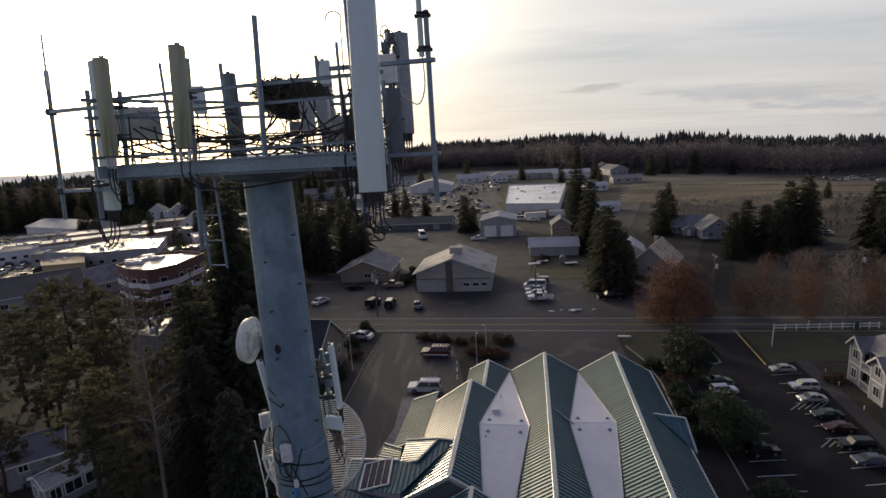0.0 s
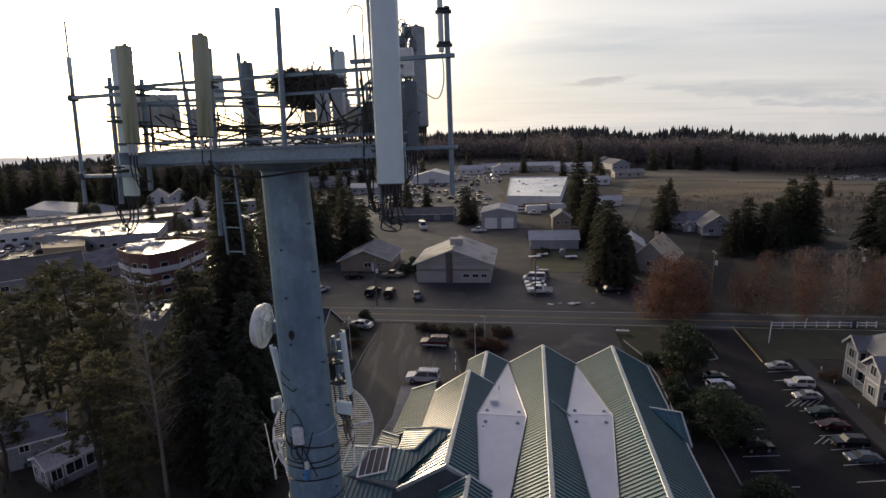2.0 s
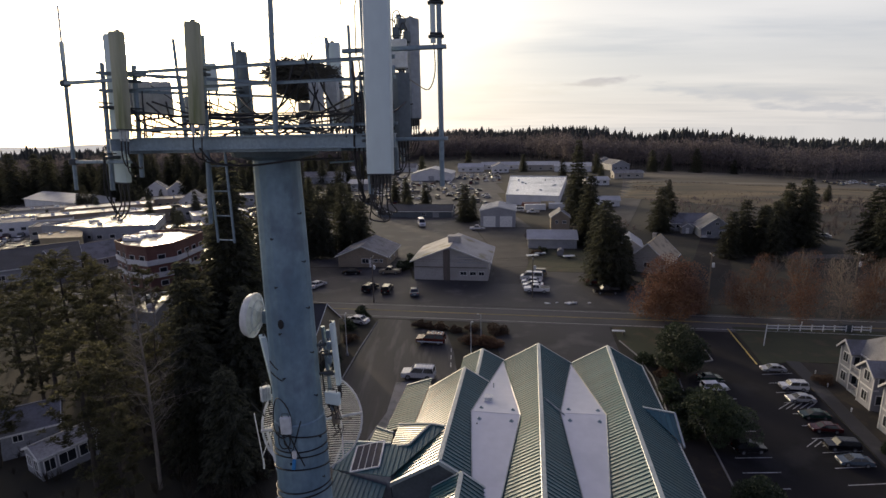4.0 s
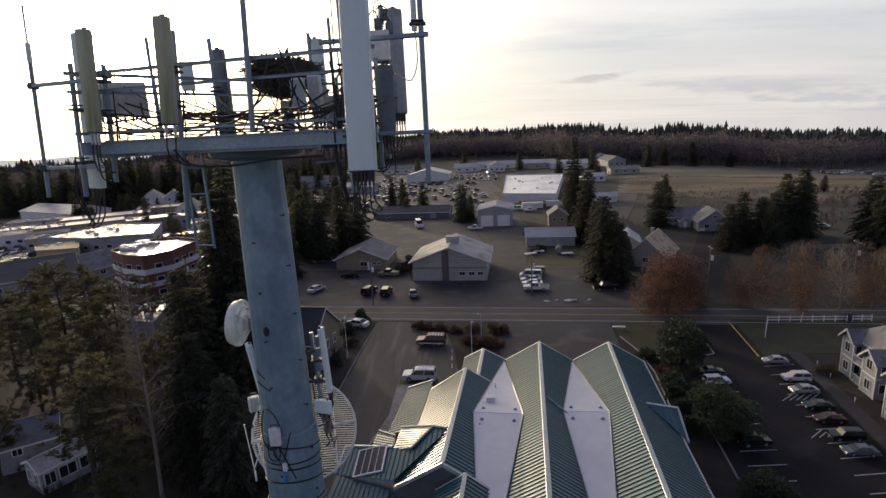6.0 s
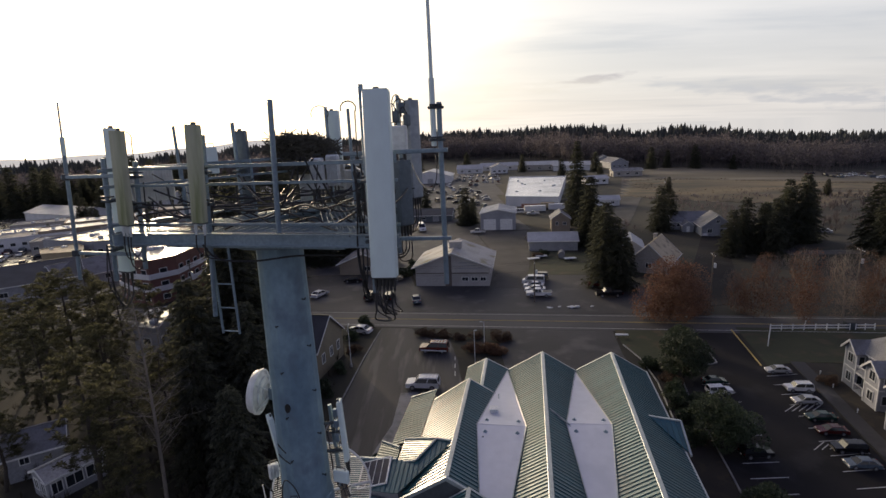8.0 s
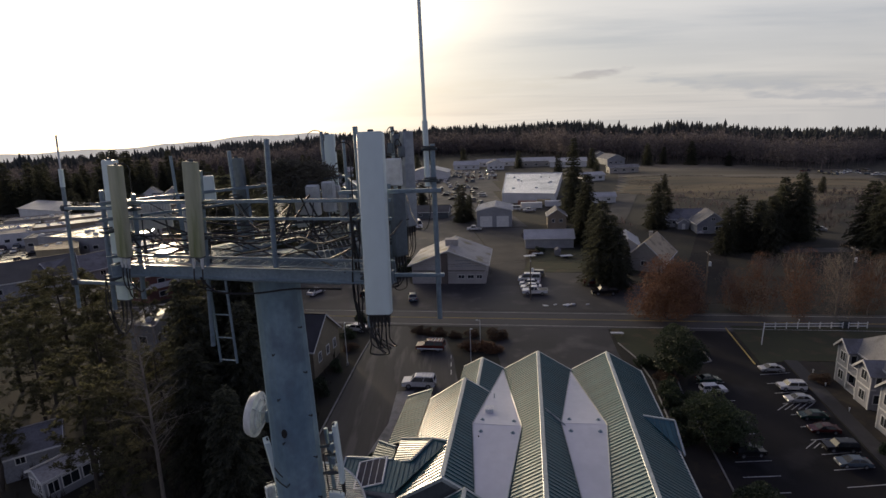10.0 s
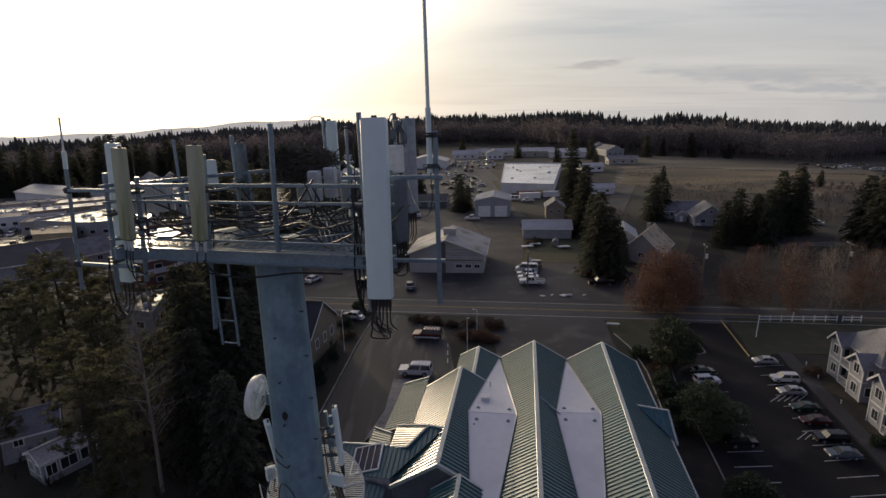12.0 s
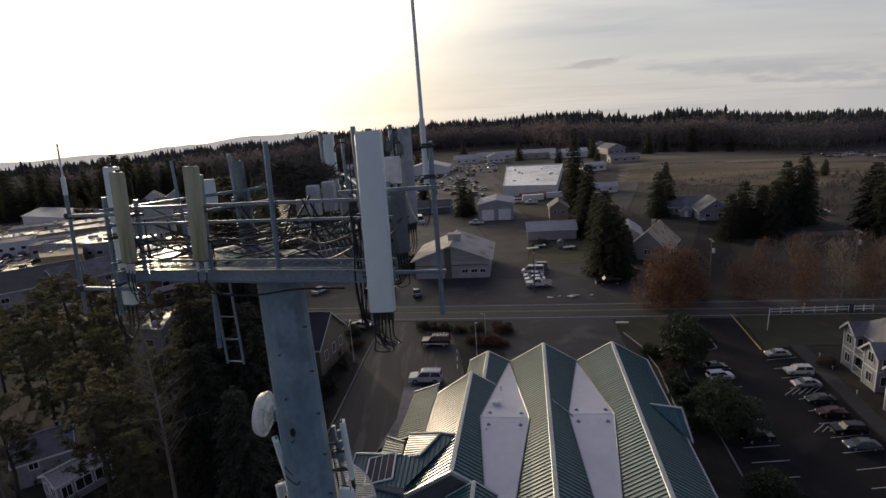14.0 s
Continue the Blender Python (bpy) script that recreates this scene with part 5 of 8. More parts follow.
solid("mast_pipe", Shape().rod((0, 0, 33.6), (0, 0, 35.22), 0.024, n=10), GALV, "thin upright steel pipe on the rails", "pipe", pose(-4.15, 8.05, 0))
solid("mast_pipe", Shape().rod((0, 0, 33.6), (0, 0, 35.35), 0.024, n=10), GALV, "thin upright steel pipe on the rails", "pipe", pose(-1.45, 8.0, 0))


def droop(p, q, sag, n=9):
    p, q = Vector(p), Vector(q)
    return [p.lerp(q, i / n) - Vector((0, 0, sag * 4 * (i / n) * (1 - i / n))) for i in range(n + 1)]


def panel_antenna(label, x, y, z0, z1, yaw, w, d, material, tilt=0.0, pipe=None, cables=4, loop=0.45, lean=0.0, seed=1):
    """A sector antenna: rounded radome with end caps, mount pipe, two brackets, connectors and hanging jumpers."""
    rnd = random.Random(seed)
    h = z1 - z0
    ob = thing("panel_antenna", label, "antenna", pose(x, y, z0) @ Matrix.Rotation(radians(lean), 4, "Y") @ Matrix.Rotation(radians(yaw), 4, "Z"), "sector antennas")
    body = Matrix.Rotation(radians(-tilt), 4, "X")
    poly = []
    for k in range(9):
        a = math.pi * k / 8
        poly.append((-w / 2 * math.cos(a) if k not in (0, 8) else (-w / 2 if k == 0 else w / 2), -d * 0.30 - d * 0.20 * math.sin(a) ** 0.6))
    poly += [(w / 2, d * 0.42), (w / 2 - 0.02, d / 2), (-w / 2 + 0.02, d / 2), (-w / 2, d * 0.42)]
    sh = Shape()
    n = len(poly)
    rings = [(0.97, 0.0), (1.0, 0.015), (1.0, h - 0.015), (0.97, h)]
    v = [(px * k, py * k, z) for k, z in rings for px, py in poly]
    f = [tuple(range(n))[::-1], tuple(range(3 * n, 4 * n))]
    for j in range(3):
        f += [(j * n + i, j * n + (i + 1) % n, (j + 1) * n + (i + 1) % n, (j + 1) * n + i) for i in range(n)]
    sh.add(v, f, body)
    rad = part("radome", sh, material, ob, smooth=True)
    part("end_cap", Shape().box((0, 0.01, -0.008), (w * 0.96, d * 0.86, 0.022), body, 0.006), DARK_STEEL, rad)
    part("end_cap", Shape().box((0, 0.0, h + 0.008), (w * 0.94, d * 0.86, 0.02), body, 0.006), material, rad)
    part("lifting_lug", Shape().box((0, 0.02, h + 0.03), (0.07, 0.03, 0.04), body, 0.008), DARK_STEEL, rad)
    if pipe:
        px, py, pz0, pz1 = pipe
        part("mount_pipe", Shape().rod((px, py, pz0 - z0), (px, py, pz1 - z0), 0.032, n=12), GALV, ob)
        for zz in (0.18 * h, 0.52 * h):
            yy = -math.sin(radians(tilt)) * -zz
            part("bracket", Shape().box((px / 2, (d / 2 + py) / 2 + yy / 2, zz), (0.10, max(0.06, abs(py - d / 2)), 0.05), None, 0.008).box((px, py, zz), (0.14, 0.12, 0.035), None, 0.008).box((px, py, zz + 0.06), (0.14, 0.12, 0.02), None, 0.006), DARK_STEEL, ob)
    for i in range(cables):
        cx = -w * 0.36 + w * 0.72 * i / max(1, cables - 1)
        part("connector", Shape().rod((cx, 0.0, -0.02), (cx, 0.0, -0.12), 0.022, n=8).rod((cx, 0, -0.10), (cx, 0, -0.17), 0.015, n=8), GREY_BOX if material is RADOME_OLD else RUBBER, ob)
        e = Vector((px if pipe else 0, (py if pipe else 0.2) + 0.1, rnd.uniform(0.25, 0.6)))
        l = loop * rnd.uniform(0.75, 1.1)
        pts = [Vector((cx, 0, -0.15)), Vector((cx + rnd.uniform(-.02, .02), 0.0, -0.15 - l * 0.55)), Vector((cx + rnd.uniform(-.06, .06), 0.07, -0.15 - l * 0.92)), Vector((cx * 0.4 + rnd.uniform(-.1, .1), 0.16, -0.15 - l)), Vector(((e.x + cx) / 2 - 0.05, 0.24, -0.15 - l * 0.72)), Vector((e.x + rnd.uniform(-.05, .05), e.y, -0.12)), e]
        part("jumper_cable", Shape().tube(smooth_path(pts), 0.0095, 6), RUBBER, ob, "black hanging jumper cable")
    return ob


def smooth_path(pts, k=4):
    """A Catmull-Rom curve through points."""
    out = []
    p = [pts[0]] + list(pts) + [pts[-1]]
    for i in range(1, len(p) - 2):
        for j in range(k):
            t = j / k
            a, b, c, d = p[i - 1], p[i], p[i + 1], p[i + 2]
            out.append(0.5 * ((2 * b) + (c - a) * t + (2 * a - 5 * b + 4 * c - d) * t * t + (3 * b - a - 3 * c + d) * t ** 3))
    out.append(p[-2])
    return out


panel_antenna("large pale white panel antenna with hanging black jumper cables", -0.80, 5.93, 33.27, 35.44, -6, 0.312, 0.15, RADOME, tilt=5.0, pipe=(-0.19, 0.24, 33.0, 35.52), cables=6, loop=0.42, seed=2)
q = face_at(2.60, -0.20, 0)
panel_antenna("mossy cream panel antenna on the front rails", q.x + 0.075, q.y, 33.92, 35.16, FACE_YAW + 4, 0.178, 0.12, RADOME_OLD, pipe=(0.0, 0.19, 32.55, 35.05), cables=2, loop=0.35, lean=4.0, seed=3)
q = face_at(3.87, -0.14, 0)
panel_antenna("mossy green-cream panel antenna at the platform's corner", q.x + 0.075, q.y, 33.88, 35.14, FACE_YAW - 6, 0.19, 0.12, RADOME_OLD, pipe=(0.05, 0.19, 33.2, 34.75), cables=3, loop=0.5, lean=4.0, seed=4)
panel_antenna("pale panel antenna facing away behind the mossy one", -4.93, 7.55, 33.10, 35.20, 170, 0.20, 0.13, RADOME, pipe=(0.0, 0.22, 33.0, 34.8), cables=3, loop=0.42, lean=4.0, seed=5)
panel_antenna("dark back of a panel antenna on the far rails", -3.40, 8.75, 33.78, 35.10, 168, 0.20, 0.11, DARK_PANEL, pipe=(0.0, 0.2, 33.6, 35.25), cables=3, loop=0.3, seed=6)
panel_antenna("pale panel antenna on the rear corner seen from behind", -2.12, 10.05, 33.95, 35.42, 175, 0.27, 0.13, RADOME, pipe=(0.05, 0.22, 33.7, 35.5), cables=4, loop=0.4, seed=7)
panel_antenna("weathered panel antenna on the side rails seen edge-on", -0.49, 8.05, 33.97, 35.42, 48, 0.22, 0.13, RADIO_GREY, pipe=(-0.06, 0.24, 33.3, 35.52), cables=4, loop=0.4, seed=8)
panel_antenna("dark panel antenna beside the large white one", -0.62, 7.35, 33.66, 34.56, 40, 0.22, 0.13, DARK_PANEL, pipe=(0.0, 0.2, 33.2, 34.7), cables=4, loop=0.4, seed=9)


def radio_unit(label, x, y, z, yaw, w, d, h, fins=7, material=None, cables=2, seed=1):
    """A remote radio: finned body, handle, brackets, connectors and jumpers."""
    rnd = random.Random(seed)
    mat = material or GREY_BOX
    ob = thing("radio_unit", label, "radio unit", pose(x, y, z, 0, 0, yaw), "radio units")
    part("body", Shape().box((0, 0, h / 2), (w, d * 0.6, h), None, 0.015), mat, ob)
    for i in range(fins):
        part("fin", Shape().box((-w / 2 + w * (i + 0.5) / fins, -d * 0.40, h / 2), (w / fins * 0.35, d * 0.22, h * 0.92), None, 0.003), mat, ob)
    part("handle", Shape().tube([(-w * 0.3, 0, h), (-w * 0.3, 0, h + 0.05), (w * 0.3, 0, h + 0.05), (w * 0.3, 0, h)], 0.008, 6), DARK_STEEL, ob)
    part("bracket", Shape().box((0, d * 0.38, h * 0.5), (w * 0.5, d * 0.3, 0.05), None, 0.008), DARK_STEEL, ob)
    for i in range(cables):
        cx = -w * 0.3 + w * 0.6 * i / max(1, cables - 1)
        part("connector", Shape().rod((cx, 0, 0.01), (cx, 0, -0.07), 0.016, n=8), RUBBER, ob)
        part("jumper_cable", Shape().tube(smooth_path([Vector((cx, 0, -0.05)), Vector((cx + rnd.uniform(-.05, .05), 0.0, -0.2)), Vector((cx + rnd.uniform(-.15, .15), 0.1, -0.33)), Vector((cx + rnd.uniform(-.25, .25), 0.2, -0.2 + rnd.uniform(-.2, .2)))]), 0.008, 5), RUBBER, ob)
    return ob


for i, (dx, dy) in enumerate(((-4.92, 7.78), (-4.68, 7.92), (-4.44, 8.06))):
    radio_unit("pale grey finned radio unit on the side rails", dx, dy, 34.10, 25 + 4 * i, 0.285, 0.20, 0.50, fins=7, material=WHITE_PAINT, seed=i)
radio_unit("rounded pale radio unit above the rails", -3.72, 8.25, 34.46, 20, 0.19, 0.17, 0.42, 0, material=RADOME, seed=5)
radio_unit("dark radio unit below the rails", -4.0, 8.1, 33.95, 30, 0.22, 0.18, 0.42, seed=6)
radio_unit("pale grey radio box beside the edge-on antenna", -0.68, 7.55, 34.66, -8, 0.27, 0.16, 0.40, 0, seed=7)
for k, (dx, dz) in enumerate(((-0.10, 0.0), (-0.02, 0.12), (0.06, -0.06))):
    amp = thing("tower_amplifier", "small dark amplifier with cable stubs on the antenna's pipe", "amplifier", pose(-0.62 + dx, 7.85, 35.20 + dz, 0, 0, 30 * k), "amplifiers")
    part("body", Shape().box((0, 0, 0), (0.10, 0.09, 0.16), None, 0.015), DARK_PANEL, amp)
    for z0, z1 in ((-0.075, -0.13), (0.075, 0.12)):
        part("connector", Shape().rod((0, 0, z0), (0, 0, z1), 0.014, n=8), RUBBER, amp)
    part("jumper_cable", Shape().tube(smooth_path([Vector((0, 0, 0.11)), Vector((-0.05, 0.02, 0.19)), Vector((-0.12, 0.03, 0.10)), Vector((-0.10, 0.02, -0.25)), Vector((0.02 * k, 0.03, -0.45))]), 0.008, 5), RUBBER, amp)
for i, (dx, dy, z) in enumerate(((-2.16, 8.70, 34.10), (-1.91, 8.78, 34.14), (-1.95, 9.45, 34.0), (-2.55, 9.3, 33.8), (-1.75, 9.3, 33.85))):
    radio_unit("pale finned radio unit at the rear corner", dx, dy, z, -15 + 9 * i, 0.21, 0.18, 0.52, material=GREY_BOX, cables=3, seed=10 + i)
for i, (dx, dy, z) in enumerate(((-1.15, 7.6, 33.85), (-1.5, 8.9, 33.85))):
    radio_unit("dark finned radio unit among the cables", dx, dy, z, 20 * i, 0.26, 0.18, 0.5, material=DARK_STEEL, cables=3, seed=20 + i)

# stick nest on the rear rails
rnd = random.Random(31)
s = Shape()
for i in range(1900):
    a, q = rnd.uniform(0, 2 * math.pi), rnd.random() ** 0.45
    lump = 1.0 + 0.16 * math.sin(3 * a + 0.7) + 0.10 * math.sin(7 * a)
    p = Vector((-2.54 + 0.54 * q * lump * math.cos(a), 9.2 + rnd.uniform(-0.32, 0.32), 34.72 + 0.31 * q * lump * math.sin(a)))
    d = Vector((rnd.uniform(-1, 1), rnd.uniform(-1, 1), rnd.uniform(-0.45, 0.35))).normalized() * rnd.uniform(0.08, 0.20)
    s.rod(p - d, p + d, rnd.uniform(0.006, 0.014), 0.004, n=4, caps=False)
solid("stick_nest", s, TWIG, "shaggy dark heap of sticks on the rear rails", "nest", kind="stuff")

# coaxial cables that run over the platform and down into the pole
rnd = random.Random(8)
cab = thing("coaxial_cables", "tangle of black coaxial cables across the platform", "cables")
ends = [face_at(0.4, 0.1, 33.9), face_at(0.9, 0.1, 34.4), face_at(2.6, 0.1, 33.9), face_at(3.8, 0.1, 34.0), Vector((-3.4, 8.6, 34.1)), Vector((-2.1, 9.6, 34.2)), Vector((-0.7, 7.6, 34.2)), Vector((-1.2, 8.6, 34.3)), Vector((-4.3, 7.9, 34.2)), Vector((-2.7, 9.0, 34.3))]
for i in range(42):
    a = Vector(rnd.choice(ends)) + Vector((rnd.uniform(-.25, .25), rnd.uniform(-.2, .2), rnd.uniform(-.15, .35)))
    b = Vector((CX + rnd.uniform(-.35, .75), CY + rnd.uniform(-.3, 0.9), 33.72 + rnd.uniform(0, .15)))
    if rnd.random() < 0.45:
        b = Vector(rnd.choice(ends)) + Vector((rnd.uniform(-.2, .2), rnd.uniform(-.2, .2), rnd.uniform(-.2, .2)))
    m1 = a.lerp(b, 0.3) + Vector((rnd.uniform(-.15, .15), rnd.uniform(-.15, .15), rnd.uniform(-.25, .10)))
    m2 = a.lerp(b, 0.7) + Vector((rnd.uniform(-.2, .2), rnd.uniform(-.2, .2), rnd.uniform(-.15, .32)))
    for p in (m1, m2):
        p.z = min(34.05, max(p.z, 33.79))
    part("cable", Shape().tube(smooth_path([a, m1, m2, b], 5), rnd.choice([0.008, 0.010, 0.014]), 5), RUBBER, cab)
for i in range(6):
    x, y = -1.08 + rnd.uniform(-.07, .05), 6.28 + rnd.uniform(-.05, .09)
    part("cable", Shape().tube(smooth_path([Vector((x, y, 34.5 + rnd.uniform(-.3, .15))), Vector((x + rnd.uniform(-.04, .04), y, 34.2)), Vector((x + rnd.uniform(-.05, .05), y, 33.5)), Vector((x + rnd.uniform(-.08, .06), y + 0.02, 32.95 + rnd.uniform(-.1, .1))), Vector((x + 0.12, y + 0.06, 32.85 + rnd.uniform(-.1, .15))), Vector((x + 0.2, y + 0.1, 33.2))]), 0.0095, 5), RUBBER, cab)
for p, r in ((Vector((-1.13, 6.2, 35.26)), 0.09), (Vector((-2.30, 9.8, 35.38)), 0.16), (Vector((-0.66, 7.9, 35.38)), 0.08), (Vector((-4.62, 7.5, 35.05)), 0.12)):
    part("cable", Shape().tube([p + Vector((r * math.cos(radians(200 - 11 * k)), 0.02, r * 0.9 * math.sin(radians(200 - 11 * k)))) for k in range(22)] + [p + Vector((r * 0.7, 0.03, -0.6))], 0.008, 5), RUBBER, cab)
part("cable", Shape().tube(smooth_path([Vector((-0.13, 6.16, 34.78)), Vector((-0.12, 6.14, 34.45)), Vector((-0.20, 6.15, 34.25)), Vector((-0.36, 6.6, 34.35)), Vector((-0.5, 7.6, 34.5))]), 0.007, 5), RUBBER, cab)
part("cable", Shape().tube(smooth_path([face_at(2.6, -0.1, 33.6), face_at(2.4, -0.08, 33.40), face_at(1.9, 0.0, 33.36), face_at(1.3, 0.1, 33.42), face_at(0.6, 0.1, 33.44)]), 0.014, 6), RUBBER, cab)

# short hanging cables and a cross bar below the rear corner
for dx, dz in ((-0.12, 0.55), (-0.04, 0.75), (0.05, 0.62), (0.12, 0.45)):
    part("cable", Shape().tube(smooth_path([Vector((-1.95 + dx, 9.75, 33.6)), Vector((-1.95 + dx * 1.2, 9.76, 33.6 - dz * 0.6)), Vector((-1.95 + dx * 1.9, 9.75, 33.6 - dz))]), 0.010, 5), RUBBER, cab)
part("cross_bar", Shape().rod((-2.25, 9.75, 33.22), (-1.75, 9.75, 33.24), 0.018, n=6), GALV, cab, "short steel bar on the cables")
# hanging ladder section
lad = thing("ladder", "short galvanised ladder hanging below the platform", "ladder", pose(-3.18, 6.9, 0, 0, 0, -14))
for dx in (-0.135, 0.135):
    part("rail", Shape().box((dx, 0, 32.93), (0.032, 0.03, 1.34), None, 0.006), GALV, lad)
for i in range(4):
    part("rung", Shape().rod((-0.14, 0, 32.30 + 0.35 * i), (0.14, 0, 32.30 + 0.35 * i), 0.011, n=8), GALV, lad)

# drum dish
dish = thing("microwave_dish", "white drum microwave dish seen from behind", "antenna", Matrix.Translation((-3.24, 8.05, 30.74)) @ Vector((-0.99, 0.05, 0.08)).to_track_quat("Z", "Y").to_matrix().to_4x4())
part("reflector", Shape().spin([(0.001, 0.02), (0.12, 0.025), (0.24, 0.05), (0.345, 0.11), (0.36, 0.11), (0.36, 0.20), (0.345, 0.22), (0.001, 0.24)], 40), WHITE_PAINT, dish, smooth=True)
part("rim", Shape().spin([(0.34, 0.09), (0.385, 0.09), (0.385, 0.135), (0.34, 0.135)], 40), WHITE_PAINT, dish)
for k in range(4):
    a = radians(45 + 90 * k)
    part("rib", Shape().tube([(0.08 * math.cos(a), 0.08 * math.sin(a), -0.06), (0.24 * math.cos(a), 0.24 * math.sin(a), 0.03), (0.36 * math.cos(a), 0.36 * math.sin(a), 0.10)], 0.012, 6), GREY_BOX, dish)
for rr, zz in ((0.13, 0.026), (0.25, 0.052)):
    part("back_ring", Shape().spin([(rr, zz + 0.01), (rr, zz - 0.02), (rr + 0.02, zz - 0.02), (rr + 0.02, zz + 0.01)], 32), GREY_BOX, dish)
part("feed_box", Shape().box((0, 0, -0.11), (0.18, 0.22, 0.12), None, 0.02), GALV, dish)
part("bracket", Shape().box((0.0, 0.05, -0.26), (0.14, 0.34, 0.07), None, 0.01).rod((0, -0.2, -0.28), (0, 0.3, -0.28), 0.03), GALV, dish)

panel_antenna("narrow pale panel antenna low on the pole", -2.90, 7.50, 29.62, 30.58, -62, 0.26, 0.10, RADOME, pipe=(0.0, 0.16, 29.3, 30.7), cables=3, loop=0.3, lean=-8.0, seed=41)
panel_antenna("narrow pale panel antenna on the pole's other side", -1.87, 7.62, 29.68, 30.74, 92, 0.18, 0.075, RADOME, pipe=(0.0, 0.16, 29.2, 30.7), cables=3, loop=0.3, lean=-2.5, seed=42)
for z in (29.9, 30.4):
    for x0, x1 in ((-2.93, -2.7), (-1.95, -2.25)):
        solid("standoff_bracket", Shape().rod((x0, 7.58, z), (x1, 7.52, z), 0.025, n=8).box((x1, 7.52, z), (0.06, 0.16, 0.12), None, 0.01), DARK_STEEL, "dark steel standoff bracket on the pole", "bracket", group="standoff brackets")
radio_unit("pale radio unit on the pole with black plugs", -3.14, 7.66, 29.36, 30, 0.17, 0.14, 0.26, 4, seed=51)
radio_unit("grey radio unit low on the pole", -1.93, 7.36, 29.44, -20, 0.27, 0.14, 0.22, 0, material=RADOME, cables=3, seed=52)
radio_unit("pale radio unit strapped to the pole's front", -2.62, 7.02, 29.12, 0, 0.17, 0.12, 0.30, 0, cables=2, seed=53)
radio_unit("small tan radio unit behind the pole", -2.0, 7.75, 28.85, -20, 0.14, 0.12, 0.36, 0, material=TAN_WALL, seed=54)
for z in (30.15, 30.4, 30.6):
    solid("amplifier", Shape().box((-1.97, 7.52, z), (0.07, 0.08, 0.13), None, 0.012).rod((-1.97, 7.52, z - 0.12), (-1.97, 7.52, z - 0.06), 0.012), GALV, "small grey amplifier on the mounting pipe", "amplifier", group="amplifiers")

# grid dish behind the pole
gd = thing("grid_dish", "large white grid parabolic dish behind the pole", "antenna", Matrix.Translation((-2.52, 8.15, 28.66)) @ Matrix.Rotation(radians(12), 4, "Z") @ Matrix.Rotation(radians(-16), 4, "X"))
R = 0.88
for i in range(46):
    zz = -R + 2 * R * (i + 0.5) / 46
    hw = math.sqrt(R * R - zz * zz)
    pts = [Vector((hw * t, 0.28 * ((hw * t) ** 2 + zz * zz) / (R * R) * -1 + 0.28, zz)) for t in (-1, -0.66, -0.33, 0, 0.33, 0.66, 1)]
    part("grid_bar", Shape().tube(pts, 0.0075, 4), WHITE_PAINT, gd)
part("rim", Shape().tube([Vector((R * math.cos(2 * math.pi * k / 40), 0.0, R * math.sin(2 * math.pi * k / 40))) for k in range(41)], 0.02, 6), WHITE_PAINT, gd)
for xx in (-0.5, 0.0, 0.5):
    hh = math.sqrt(R * R - xx * xx)
    part("rib", Shape().tube([Vector((xx, 0.30 - 0.28 * (xx * xx + (hh * t) ** 2) / (R * R), hh * t)) for t in (-1, -0.5, 0, 0.5, 1)], 0.016, 6), WHITE_PAINT, gd)
part("cross_strut", Shape().rod((-R - 0.02, -0.03, -0.05), (R + 0.02, -0.03, 0.06), 0.028, n=8), WHITE_PAINT, gd)
part("feed_arm", Shape().rod((0, 0.25, 0), (0, -0.25, 0), 0.02, n=8), GALV, gd)
strut = thing("support_strut", "white steel struts holding the grid dish", "strut")
for p, q in (((-3.36, 8.1, 28.55), (-2.78, 7.3, 27.35)), ((-3.36, 8.1, 28.55), (-2.85, 7.75, 28.75)), ((-2.95, 7.55, 27.75), (-3.7, 7.6, 26.2))):
    part("strut", Shape().rod(p, q, 0.026, n=8), WHITE_PAINT, strut)
    part("strut_clamp", Shape().box(p, (0.11, 0.11, 0.08), None, 0.015), GALV, strut)
solid("whip_antenna", Shape().rod((-3.56, 8.3, 27.75), (-3.64, 8.3, 28.75), 0.011, n=8).rod((-3.56, 8.3, 27.6), (-3.56, 8.3, 27.8), 0.018, n=8).rod((-3.57, 8.3, 27.85), (-3.3, 8.15, 28.45), 0.012, n=6), GREY_BOX, "thin grey whip antenna beside the grid dish", "antenna")

# cables round the lower pole
low = thing("pole_cables", "black cables looped round the lower pole", "cables")
for z, k in ((28.72, 0.02), (28.58, 0.045), (27.95, 0.03), (27.82, 0.05), (28.95, 0.06), (28.30, 0.07)):
    r = pole_radius(z) + 0.048
    part("cable", Shape().tube([Vector((CX + r * math.cos(a), CY + r * math.sin(a), z + k * 4 * math.sin(a * 1.0 + z) * 0.5)) for a in [radians(-200 + 10 * i) for i in range(24)]], 0.011, 5), RUBBER, low)
for ang, z, rr in ((-112, 29.35, 0.26), (-108, 29.02, 0.15)):
    pts = []
    for i in range(21):
        t = 2 * math.pi * i / 20
        a = radians(ang) + rr * 0.62 * math.cos(t) / pole_radius(z)
        r = pole_radius(z) + 0.052 + 0.02 * math.sin(2 * t)
        pts.append(Vector((CX + r * math.cos(a), CY + r * math.sin(a), z + rr * 1.35 * math.sin(t))))
    part("cable", Shape().tube(pts, 0.010, 5), RUBBER, low)
